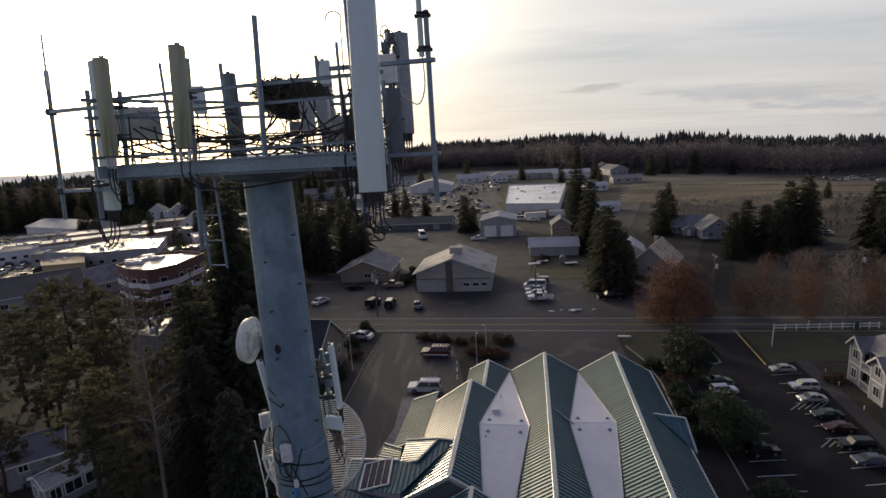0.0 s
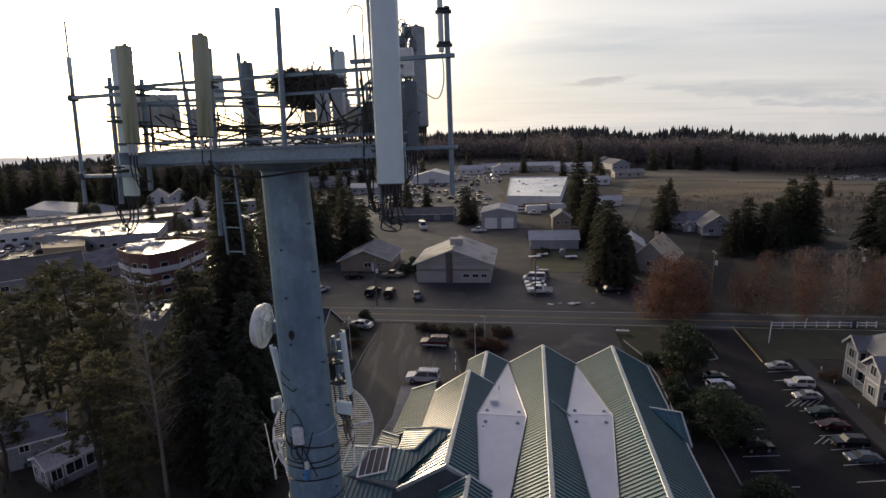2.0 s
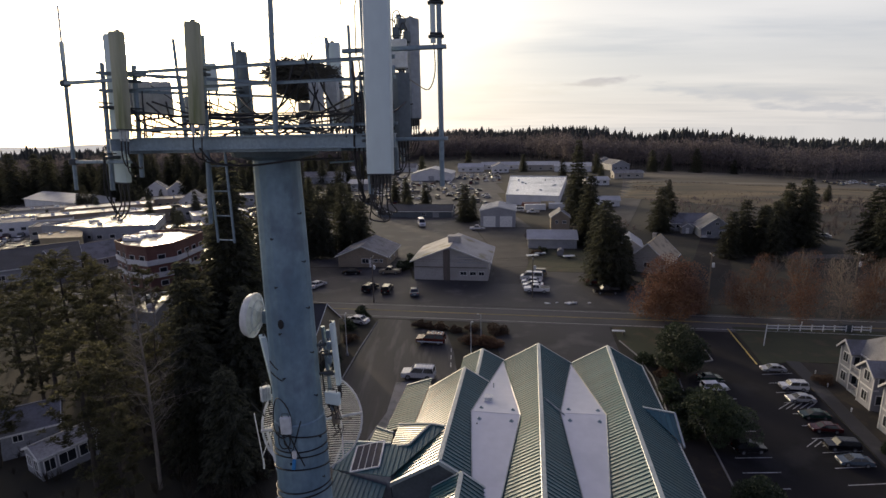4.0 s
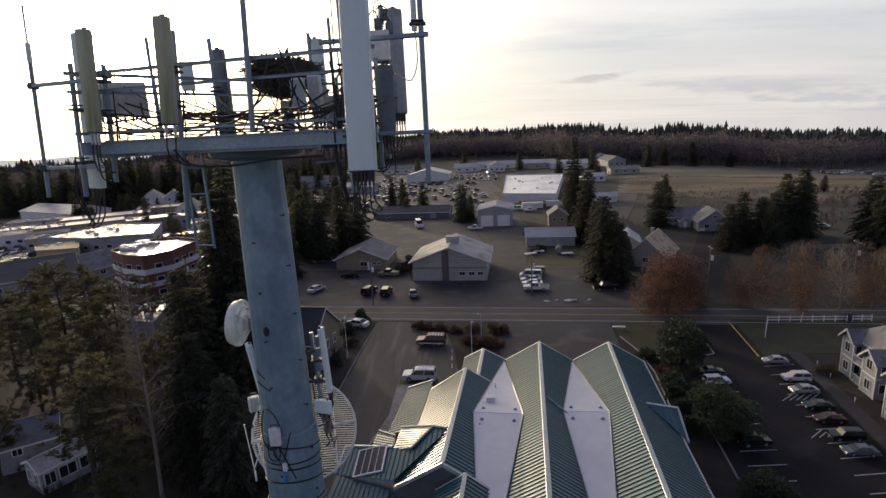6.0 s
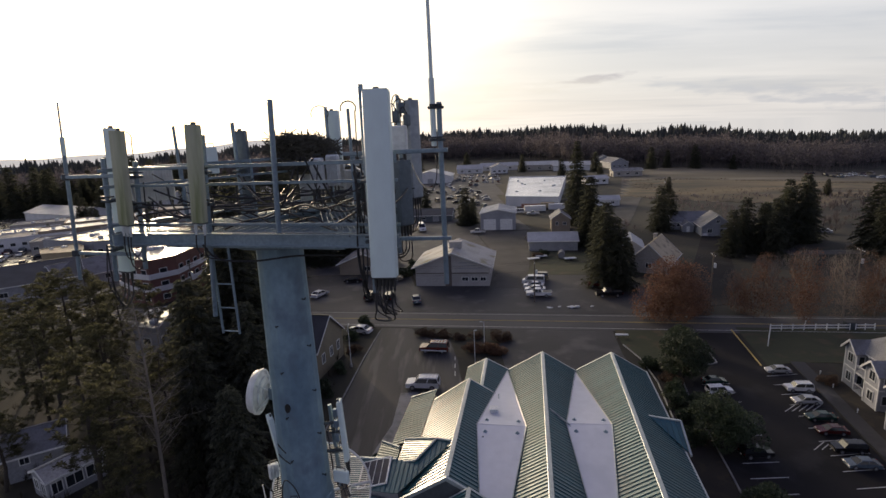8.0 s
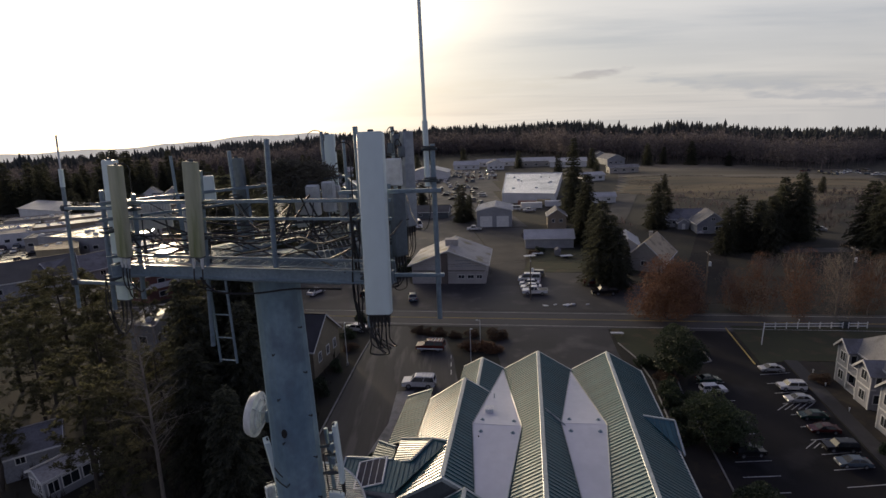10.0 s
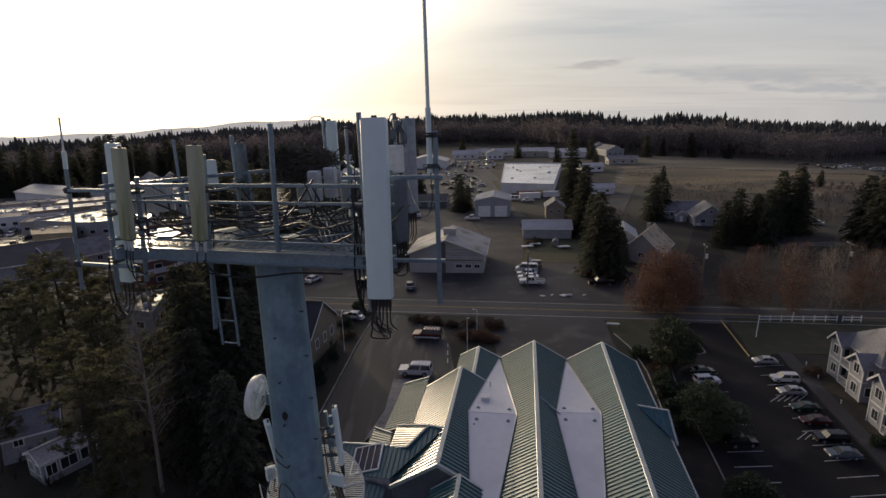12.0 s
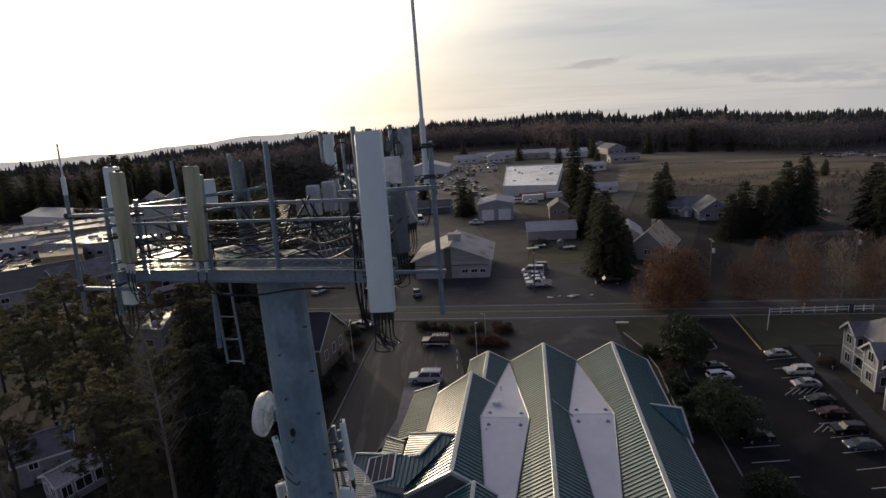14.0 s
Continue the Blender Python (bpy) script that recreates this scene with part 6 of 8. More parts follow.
for a0, a1, z0, z1 in ((-95, -120, 28.75, 29.2), (-70, -92, 28.5, 29.0), (-95, -70, 28.7, 29.3), (-130, -108, 30.3, 30.18), (-130, -100, 30.12, 30.0)):
    pts = []
    for i in range(9):
        t = i / 8
        a, z = radians(a0 + (a1 - a0) * t), z0 + (z1 - z0) * t
        r = pole_radius(z) + 0.05
        pts.append(Vector((CX + r * math.cos(a), CY + r * math.sin(a), z)))
    part("cable", Shape().tube(pts, 0.010, 5), RUBBER, low)
r = pole_radius(28.4) + 0.055
a = radians(-88)
tag = thing("cable_tag", "white clip with a bright blue tag on the pole", "tag", pose(CX + r * math.cos(a), CY + r * math.sin(a), 28.62))
part("clip", Shape().box((0, 0, 0.11), (0.075, 0.05, 0.15), None, 0.02), WHITE_PAINT, tag, "white plastic clip")
part("tag", Shape().box((-0.01, -0.01, -0.06), (0.06, 0.03, 0.20), Matrix.Rotation(radians(8), 4, "Y"), 0.012), BLUE_TAG, tag, "bright blue plastic tag")


# ---- vehicles ----
PAINT = {}
for cname, col in (("white", (0.72, 0.72, 0.72)), ("silver", (0.42, 0.43, 0.44)), ("black", (0.012, 0.012, 0.014)), ("dark_red", (0.075, 0.012, 0.012)), ("red", (0.14, 0.03, 0.022)), ("dark_green", (0.015, 0.045, 0.035)), ("grey_blue", (0.10, 0.13, 0.16)), ("tan", (0.28, 0.24, 0.18)), ("blue", (0.03, 0.05, 0.12)), ("gold", (0.26, 0.22, 0.15))):
    PAINT[cname] = surf("car_paint_" + cname, col, tuple(c * 0.92 for c in col), 0.22, 0.0, 0.8, 6, 0.0)
CAR_GLASS = surf("car_glass", (0.015, 0.018, 0.02), (0.02, 0.024, 0.028), 0.06, 0, 1, 4, 0.0)
RIM = surf("alloy_rim", (0.40, 0.41, 0.42), (0.30, 0.31, 0.32), 0.35, 0.6, 3, 12, 0.0)
LAMP_RED = surf("red_lamp_lens", (0.25, 0.01, 0.01), (0.2, 0.01, 0.01), 0.2, 0, 3, 12, 0.0)
LAMP_CLEAR = surf("clear_lamp_lens", (0.7, 0.7, 0.68), (0.6, 0.6, 0.58), 0.12, 0, 3, 12, 0.0)
# length, width, body outline (x, z), glasshouse: foot x0 x1, roof x0 x1, belt, top
KINDS = {
    "sedan": (4.6, 1.78, [(-2.28, 0.30), (2.24, 0.28), (2.30, 0.52), (2.20, 0.72), (1.15, 0.92), (-1.55, 0.98), (-2.22, 0.92), (-2.30, 0.60)], (-1.72, 1.20, -1.05, 0.42, 0.93, 1.42)),
    "suv": (4.8, 1.88, [(-2.36, 0.38), (2.34, 0.36), (2.40, 0.62), (2.34, 0.98), (1.10, 1.10), (-2.34, 1.12), (-2.40, 0.70)], (-2.30, 1.16, -2.12, 0.55, 1.08, 1.74)),
    "van": (5.2, 1.95, [(-2.58, 0.36), (2.52, 0.34), (2.60, 0.65), (2.40, 1.02), (1.70, 1.22), (-2.56, 1.24), (-2.60, 0.70)], (-2.52, 1.85, -2.42, 1.05, 1.18, 2.02)),
    "pickup": (5.4, 1.95, [(-2.66, 0.50), (2.62, 0.45), (2.70, 0.70), (2.64, 1.05), (1.25, 1.16), (-2.66, 1.14), (-2.70, 0.70)], (-0.62, 1.28, -0.40, 0.72, 1.12, 1.80)),
}


def vehicle(kind, colour, label, rack=False, detail=True, name=None):
    """A parked vehicle with body, glass, roof, pillars, wheels and lamps; x is its front."""
    L, W, outline, (f0, f1, r0, r1, belt, top) = KINDS[kind]
    nm = name or {"sedan": "car", "suv": "car", "van": "van", "pickup": "pickup_truck"}[kind]
    ob = thing(nm, label, {"sedan": "car", "suv": "car", "van": "van", "pickup": "truck"}[kind])
    paint = PAINT[colour]
    n = len(outline)
    s = Shape()
    v = []
    for yy, k in ((-W / 2 + 0.10, 0.97), (-W / 2, 1.0), (W / 2, 1.0), (W / 2 - 0.10, 0.97)):
        v += [(x * k, yy, 0.62 + (z - 0.62) * (1.0 if k == 1.0 else 1.03)) for x, z in outline]
    f = [tuple(range(n)), tuple(range(3 * n, 4 * n))[::-1]]
    for j in range(3):
        f += [(j * n + i, (j + 1) * n + i, (j + 1) * n + (i + 1) % n, j * n + (i + 1) % n) for i in range(n)]
    s.add(v, f)
    part("body", s, paint, ob, smooth=True)
    wb, wt = W / 2 - 0.05, W / 2 - 0.22
    g = Shape()
    g.add([(f0, -wb, belt), (f1, -wb, belt), (f1, wb, belt), (f0, wb, belt), (r0, -wt, top), (r1, -wt, top), (r1, wt, top), (r0, wt, top)], [(0, 1, 2, 3), (4, 7, 6, 5), (0, 4, 5, 1), (1, 5, 6, 2), (2, 6, 7, 3), (3, 7, 4, 0)])
    part("window", g, CAR_GLASS, ob, "dark tinted glass")
    r = Shape()
    r.add([(r0 - 0.06, -wt - 0.03, top - 0.02), (r1 + 0.08, -wt - 0.03, top - 0.04), (r1 + 0.08, wt + 0.03, top - 0.04), (r0 - 0.06, wt + 0.03, top - 0.02), (r0 + 0.1, -wt + 0.12, top + 0.05), (r1 - 0.12, -wt + 0.12, top + 0.05), (r1 - 0.12, wt - 0.12, top + 0.05), (r0 + 0.1, wt - 0.12, top + 0.05)], [(0, 1, 2, 3), (4, 7, 6, 5), (0, 4, 5, 1), (1, 5, 6, 2), (2, 6, 7, 3), (3, 7, 4, 0)])
    part("roof", r, paint, ob)
    wx, wr = L * 0.29, 0.33 if kind == "sedan" else 0.37
    tyre = Shape().rod((0, -0.11, 0), (0, 0.11, 0), wr, n=16).mesh("wheel", RUBBER)
    rim = Shape().rod((0, -0.115, 0), (0, 0.115, 0), wr * 0.62, n=14).rod((0, -0.125, 0), (0, 0.125, 0), wr * 0.2, n=10).mesh("rim", RIM)
    for sx in (-1, 1):
        for sy in (-1, 1):
            wheel = part("wheel", tyre, None, ob, m=Matrix.Translation((sx * wx, sy * (W / 2 - 0.10), wr)))
            if detail:
                part("rim", rim, None, wheel, "alloy wheel rim")
    if not detail:
        return ob
    for sy in (-1, 1):
        for bx0, bx1 in ((f0, r0), (f1, r1)) + (((f0 + f1) / 2 - 0.1, (r0 + r1) / 2 - 0.1),):
            part("pillar", Shape().rod((bx0, sy * (wb + 0.005), belt), (bx1, sy * (wt + 0.005), top), 0.05, n=5), paint, ob)
        part("headlight", Shape().box((L / 2 - 0.14, sy * (W / 2 - 0.28), outline[2][1] + 0.13), (0.22, 0.36, 0.14), None, 0.03), LAMP_CLEAR, ob)
        part("tail_light", Shape().box((-L / 2 + 0.07, sy * (W / 2 - 0.2), outline[-1][1] + 0.22), (0.12, 0.24, 0.24), None, 0.03), LAMP_RED, ob)
        part("mirror", Shape().box((f1 - 0.25, sy * (W / 2 + 0.08), belt + 0.06), (0.10, 0.16, 0.13), None, 0.03), paint, ob)
        part("sill", Shape().box((0, sy * (W / 2 - 0.01), 0.36), (L * 0.40, 0.05, 0.10), None, 0.02), RUBBER, ob)
    for sx in (-1, 1):
        part("bumper", Shape().box((sx * (L / 2 - 0.05), 0, 0.48), (0.16, W * 0.94, 0.20), None, 0.05), RUBBER if kind in ("suv", "pickup") else paint, ob)
    part("grille", Shape().box((L / 2 - 0.01, 0, outline[2][1] + 0.12), (0.06, W * 0.42, 0.14), None, 0.02), RUBBER, ob)
    part("number_plate", Shape().box((-L / 2 - 0.02, 0, 0.62), (0.03, 0.34, 0.14)), WHITE_PAINT, ob, "blank pale plate")
    if kind == "pickup":
        part("load_bed", Shape().box((-1.66, 0, 1.12), (1.86, W - 0.34, 0.07), None, 0.02), RUBBER, ob, "dark open load bed")
    if rack:
        for sy in (-1, 1):
            part("roof_rail", Shape().rod((r0 + 0.15, sy * (wt - 0.08), top + 0.10), (r1 - 0.2, sy * (wt - 0.08), top + 0.10), 0.02, n=6), GREY_BOX, ob)
        for i in range(4):
            part("roof_bar", Shape().box((r0 + 0.3 + 0.5 * i, 0, top + 0.12), (0.06, 2 * wt - 0.1, 0.04), None, 0.01), WHITE_PAINT, ob)
    return ob


def park(kind, colour, label, x, y, yaw, rack=False, group="", name=None):
    ob = vehicle(kind, colour, label, rack, True, name)
    size = 0.68 if group == "cars in the bays" else 1.0
    if group:
        tagged(ob, group=group)
    ob.matrix_basis = pose(x, y, ground_z(x, y) + (0.03 if y < 150 else 0.0), 0, 0, yaw) @ Matrix.Scale(size, 4)
    return ob


red_suv = park("suv", "red", "red sport utility vehicle with a white roof rack on the driveway", -3.1, 79.7, 170, rack=True)
for sy in (-1, 1):
    part("side_trim", Shape().box((0, sy * 0.95, 0.55), (4.3, 0.05, 0.22), None, 0.02), GREY_BOX, red_suv, "pale lower side trim")
park("suv", "white", "white sport utility vehicle with a roof rack on the driveway", -4.5, 67.3, 172, rack=True)
G = "cars in the bays"
park("sedan", "silver", "pale silver sedan in a parking bay", 45.5, 67.6, 172, group=G)
park("suv", "white", "white sport utility vehicle with roof rails in a bay", 44.9, 62.3, 172, True, G)
park("sedan", "silver", "grey-silver sedan in a parking bay", 43.8, 59.2, 173, group=G)
park("sedan", "dark_green", "dark green sedan in a parking bay", 42.9, 55.4, 172, group=G)
park("sedan", "dark_red", "dark red sedan in a parking bay", 42.2, 52.6, 172, group=G)
park("suv", "black", "black sport utility vehicle in a parking bay", 41.5, 49.2, 172, group=G)
park("sedan", "grey_blue", "blue-grey sedan in a parking bay", 40.9, 46.6, 172, group=G)
park("suv", "white", "white sport utility vehicle below the hedge", 34.6, 62.4, 0, group=G)
park("sedan", "dark_green", "dark green car with a pale windscreen below the hedge", 35.4, 65.2, 0, group=G)
park("suv", "black", "black car half under the evergreen tree", 31.6, 49.0, 2, group=G)
G = "vehicles in a row"
park("pickup", "white", "white pickup truck at the end of a row", 18.8, 106.4, 172, group=G)
park("sedan", "white", "white sedan in a tight row", 18.6, 109.9, 168, group=G)
park("sedan", "white", "white sedan in a tight row", 18.8, 112.9, 168, group=G)
park("van", "white", "white van in a tight row", 19.2, 115.9, 168, group=G)
park("suv", "gold", "pale gold sport utility vehicle at the row's back", 21.0, 119.4, 170, group=G)
park("suv", "dark_red", "dark red van beside tall firs", 33.0, 111.4, 172)
park("pickup", "black", "dark pickup truck beside tall firs", 33.2, 104.4, 176)
park("suv", "black", "black jeep with its nose to the hall", -17.4, 109.6, 70)
park("suv", "black", "black sport utility vehicle facing the road", -13.5, 108.4, 84)
park("sedan", "grey_blue", "grey-green hatchback before the hall", -7.5, 106.4, 96)
park("sedan", "white", "white car on the apron by the road", -29.9, 113.2, 62)
park("pickup", "tan", "pickup truck loaded with white sacks beside the hall", -14.4, 123.6, 172)
park("sedan", "black", "dark car beside the tan bungalow", -24.0, 123.8, 172)
park("sedan", "white", "white car beside the driveway's lamp", -17.0, 89.5, 160)
park("pickup", "white", "white service truck before the garage", 10.5, 180.5, 175)
park("sedan", "silver", "pale car between tall firs", 115.0, 156.5, 140)
park("sedan", "white", "white car beside the grey house", 80.5, 161.0, 75)
rv = park("van", "white", "boxy white camper van with dark windows", -9.8, 190.5, -80, name="camper_van")
rv.matrix_basis = rv.matrix_basis @ Matrix.Diagonal((1.35, 1.2, 1.45, 1))
park("van", "white", "white delivery van beside the workshop", 30.5, 222.0, 170)
park("pickup", "white", "white truck with a trailer beside the workshop", 36.0, 216.5, 175)
def container(label, x, y, yaw, length, material):
    """A ribbed steel box with corner posts and end doors."""
    ob = thing("shipping_container", label, "container", pose(x, y, ground_z(x, y) + 0.05, 0, 0, yaw), "containers")
    part("body", Shape().box((0, 0, 1.3), (length, 2.4, 2.4), None, 0.03), material, ob)
    for i in range(int(length / 0.6)):
        for sd in (-1, 1):
            part("rib", Shape().box((-length / 2 + 0.3 + 0.6 * i, sd * 1.22, 1.3), (0.26, 0.06, 2.2)), material, ob)
    for sx in (-1, 1):
        for sy in (-1, 1):
            part("corner_post", Shape().box((sx * (length / 2 - 0.06), sy * 1.16, 1.3), (0.16, 0.16, 2.6)), material, ob)
    part("door", Shape().box((-length / 2 - 0.03, -0.58, 1.3), (0.06, 1.1, 2.2)).box((-length / 2 - 0.03, 0.58, 1.3), (0.06, 1.1, 2.2)), material, ob)
    return ob


container("rust-red steel container before the workshop", 37.5, 231.5, -12, 8.0, RED_WALL)
container("orange-tan steel container before the workshop", 45.5, 234.0, -12, 6.0, YELLOW_WALL)
container("white box body beside the workshop", 48.5, 228.5, -10, 7.0, WHITE_WALL)
container("long white trailer body beside the workshop", 38.5, 226.0, -4, 9.0, WHITE_PAINT)
# yard full of cars, seen from afar
rnd = random.Random(17)
FAR_CARS = [vehicle(k, c, l, detail=False) for k, c, l in (("sedan", "silver", "silver sedan in a crowded yard"), ("suv", "white", "white car in a crowded yard"), ("sedan", "black", "black sedan in a crowded yard"), ("suv", "grey_blue", "blue-grey car in a crowded yard"), ("pickup", "dark_red", "dark red pickup in a crowded yard"), ("sedan", "white", "white sedan in a crowded yard"), ("van", "tan", "tan van in a crowded yard"))]
spots = []
for row in range(22):
    yb = 246 + row * 8.6
    for k in range(19):
        x = -60 + k * 4.9 + rnd.uniform(-1, 1) + row * 0.6
        if (x < 22 or yb > 362) and rnd.random() < 0.52 and not (-28 < x < 8 and 374 < yb < 410) and not (-64 < x < -40 and 320 < yb < 340):
            spots.append((x, yb + rnd.uniform(-1.2, 1.2), rnd.choice([80, 100, 260, 172]) + rnd.uniform(-8, 8)))
for k in range(46):
    spots.append((rnd.uniform(-150, -70), rnd.uniform(150, 250), rnd.choice([35, 125, 215]) + rnd.uniform(-9, 9)))
for k in range(34):
    spots.append((-150 - 4.6 * (k % 12) + rnd.uniform(-1, 1), 168 + 9 * (k // 12) - 1.6 * (k % 12), 118 + rnd.uniform(-6, 6)))
for x, y, yaw in [(-76 - 3.2 * i, 146 + 1.2 * i, 110) for i in range(6)] + [(120 + 6 * i, 372 + 3 * i, 20) for i in range(4)] + [(270 + rnd.uniform(-22, 26), 345 + rnd.uniform(-14, 22), rnd.uniform(0, 360)) for i in range(22)]:
    spots.append((x, y, yaw))
used = set()
for i, (x, y, yaw) in enumerate(spots):
    src = FAR_CARS[rnd.randrange(7)]
    m = pose(x, y, ground_z(x, y) + 0.06, 0, 0, yaw)
    if src not in used:
        used.add(src)
        src.matrix_basis = m
        tagged(src, group="cars in the yard")
    else:
        copy_thing(src, m)


# ---- trees ----
def tri_mesh(name, V, material):
    """A mesh of loose triangles from an array of corner triples."""
    V = np.asarray(V, dtype=float).reshape(-1, 3)
    n = len(V) // 3
    me = bpy.data.meshes.new(name)
    me.vertices.add(len(V))
    me.vertices.foreach_set("co", V.ravel())
    me.loops.add(len(V))
    me.loops.foreach_set("vertex_index", np.arange(len(V)))
    me.polygons.add(n)
    me.polygons.foreach_set("loop_start", np.arange(0, len(V), 3))
    me.polygons.foreach_set("loop_total", np.full(n, 3))
    me.materials.append(material)
    me.update()
    me.validate()
    return me


def sprays(rng, P, D, length, width, droop=0.25):
    """Kite-shaped sprays at points P along directions D: two triangles each, bent at the spine."""
    n = len(P)
    D = D / (np.linalg.norm(D, axis=1, keepdims=True) + 1e-9)
    S = np.cross(D, rng.normal(size=(n, 3)) * [0.5, 0.5, 0.2] + [0, 0, 1.0])
    S /= np.linalg.norm(S, axis=1, keepdims=True) + 1e-9
    L = length * rng.uniform(0.6, 1.3, (n, 1))
    Wd = width * rng.uniform(0.6, 1.3, (n, 1))
    a = P
    tip = P + D * L - np.array([0, 0, 1.0]) * droop * L
    m = P + D * L * 0.45
    l, r = m + S * Wd, m - S * Wd
    return np.stack([a, l, tip, a, tip, r], axis=1).reshape(-1, 3)


def conifer_meshes(seed, h, radius, base=0.10, whorls=34, per=8, leaf=FIR, spray=0.62, shape=0.85, ragged=0.35):
    """Trunk with limbs, and a crown of drooping sprays in whorls, wide below and ragged at the rim."""
    rng = np.random.default_rng(seed)
    wood = Shape()
    bend = rng.uniform(-0.25, 0.25, 2)
    trunk = [Vector((bend[0] * math.sin(3 * t) * t, bend[1] * math.sin(2.3 * t) * t, h * t)) for t in np.linspace(0, 1, 9)]
    wood.tube(trunk, [0.022 * h * (1 - 0.93 * t) * 0.75 for t in np.linspace(0, 1, 9)], 8)
    P, D = [], []
    lean = rng.uniform(0, 6.28)
    for i in range(whorls):
        t = base + (1 - base) * (i + rng.uniform(-0.4, 0.4)) / whorls
        t = min(0.985, max(base, t))
        z = h * t
        full = radius * (1 - t) ** shape + 0.12
        k = max(3, int(per * (0.5 + 0.5 * (1 - t)) + rng.uniform(-1, 1)))
        for j in range(k):
            a = 6.283 * (j + rng.uniform(-0.35, 0.35)) / k + i * 1.9
            ln = full * (1 - ragged * rng.random()) * (1 + 0.12 * math.cos(a - lean))
            up = 0.35 - 0.55 * (1 - t) + rng.uniform(-0.15, 0.15)
            d = np.array([math.cos(a), math.sin(a), 0.0])
            c = np.array([bend[0] * math.sin(3 * t) * t, bend[1] * math.sin(2.3 * t) * t, z])
            tips = []
            nn = max(4, int(ln / 0.28))
            for q in range(nn):
                f = (q + 0.5 + rng.uniform(-0.4, 0.4)) / nn
                if f < 0.12:
                    continue
                pt = c + d * ln * f + np.array([0, 0, up * ln * f - 0.30 * ln * f * f])
                for sgn in (-1, 0, 1):
                    sd = np.array([-d[1], d[0], 0.0]) * sgn * rng.uniform(0.5, 1.1)
                    P.append(pt + rng.normal(size=3) * 0.08)
                    D.append(d * 0.7 + sd + np.array([0, 0, -0.10 + rng.uniform(-0.15, 0.2)]))
            if i % 2 == 0 and j % 2 == 0:
                e = c + d * ln * 0.85 + np.array([0, 0, up * ln * 0.85 - 0.30 * ln * 0.72])
                wood.rod(tuple(c), tuple(e), 0.02 + 0.014 * ln, 0.008, n=4, caps=False)
    crown = tri_mesh("crown", sprays(rng, np.array(P), np.array(D), spray, spray * 0.30), leaf)
    return wood.mesh("trunk", BARK), crown


def pine_meshes(seed, h, spread=3.6, bare=0.38, leaf=PINE):
    """An open pine: bare lower trunk, uneven limbs, needles in tufts with gaps between."""
    rng = np.random.default_rng(seed)
    wood = Shape()
    ts = np.linspace(0, 1, 10)
    off = np.cumsum(rng.normal(size=(10, 2)) * 0.10, axis=0)
    axis = [Vector((off[i][0], off[i][1], h * t)) for i, t in enumerate(ts)]
    wood.tube(axis, [0.016 * h * (1 - 0.9 * t) + 0.02 for t in ts], 8)
    P, D = [], []
    for i in range(46):
        t = bare + (0.99 - bare) * (i + rng.random()) / 46
        k = min(8, int(t * 9))
        c = np.array(axis[k].lerp(axis[k + 1], t * 9 - k))
        a = rng.uniform(0, 6.283)
        ln = spread * (0.35 + 0.75 * math.sin(math.pi * min(1, (t - bare) / (1 - bare) * 0.80 + 0.18))) * rng.uniform(0.5, 1.1)
        d = np.array([math.cos(a), math.sin(a), rng.uniform(0.0, 0.4)])
        e = c + d * ln
        wood.tube([tuple(c), tuple(c + d * ln * 0.5 + np.array([0, 0, -0.1])), tuple(e)], [0.05, 0.03, 0.012], 4)
        for q in range(rng.integers(5, 9)):
            f = rng.uniform(0.35, 1.05)
            cc = c + d * ln * f + rng.normal(size=3) * 0.30
            m = 26
            u = rng.normal(size=(m, 3))
            u /= np.linalg.norm(u, axis=1, keepdims=True)
            u[:, 2] = np.abs(u[:, 2]) * 0.7 - 0.1
            P.append(cc + u * 0.12)
            D.append(u)
    crown = tri_mesh("crown", sprays(rng, np.concatenate(P), np.concatenate(D), 0.42, 0.075, 0.05), leaf)
    return wood.mesh("trunk", BARK), crown


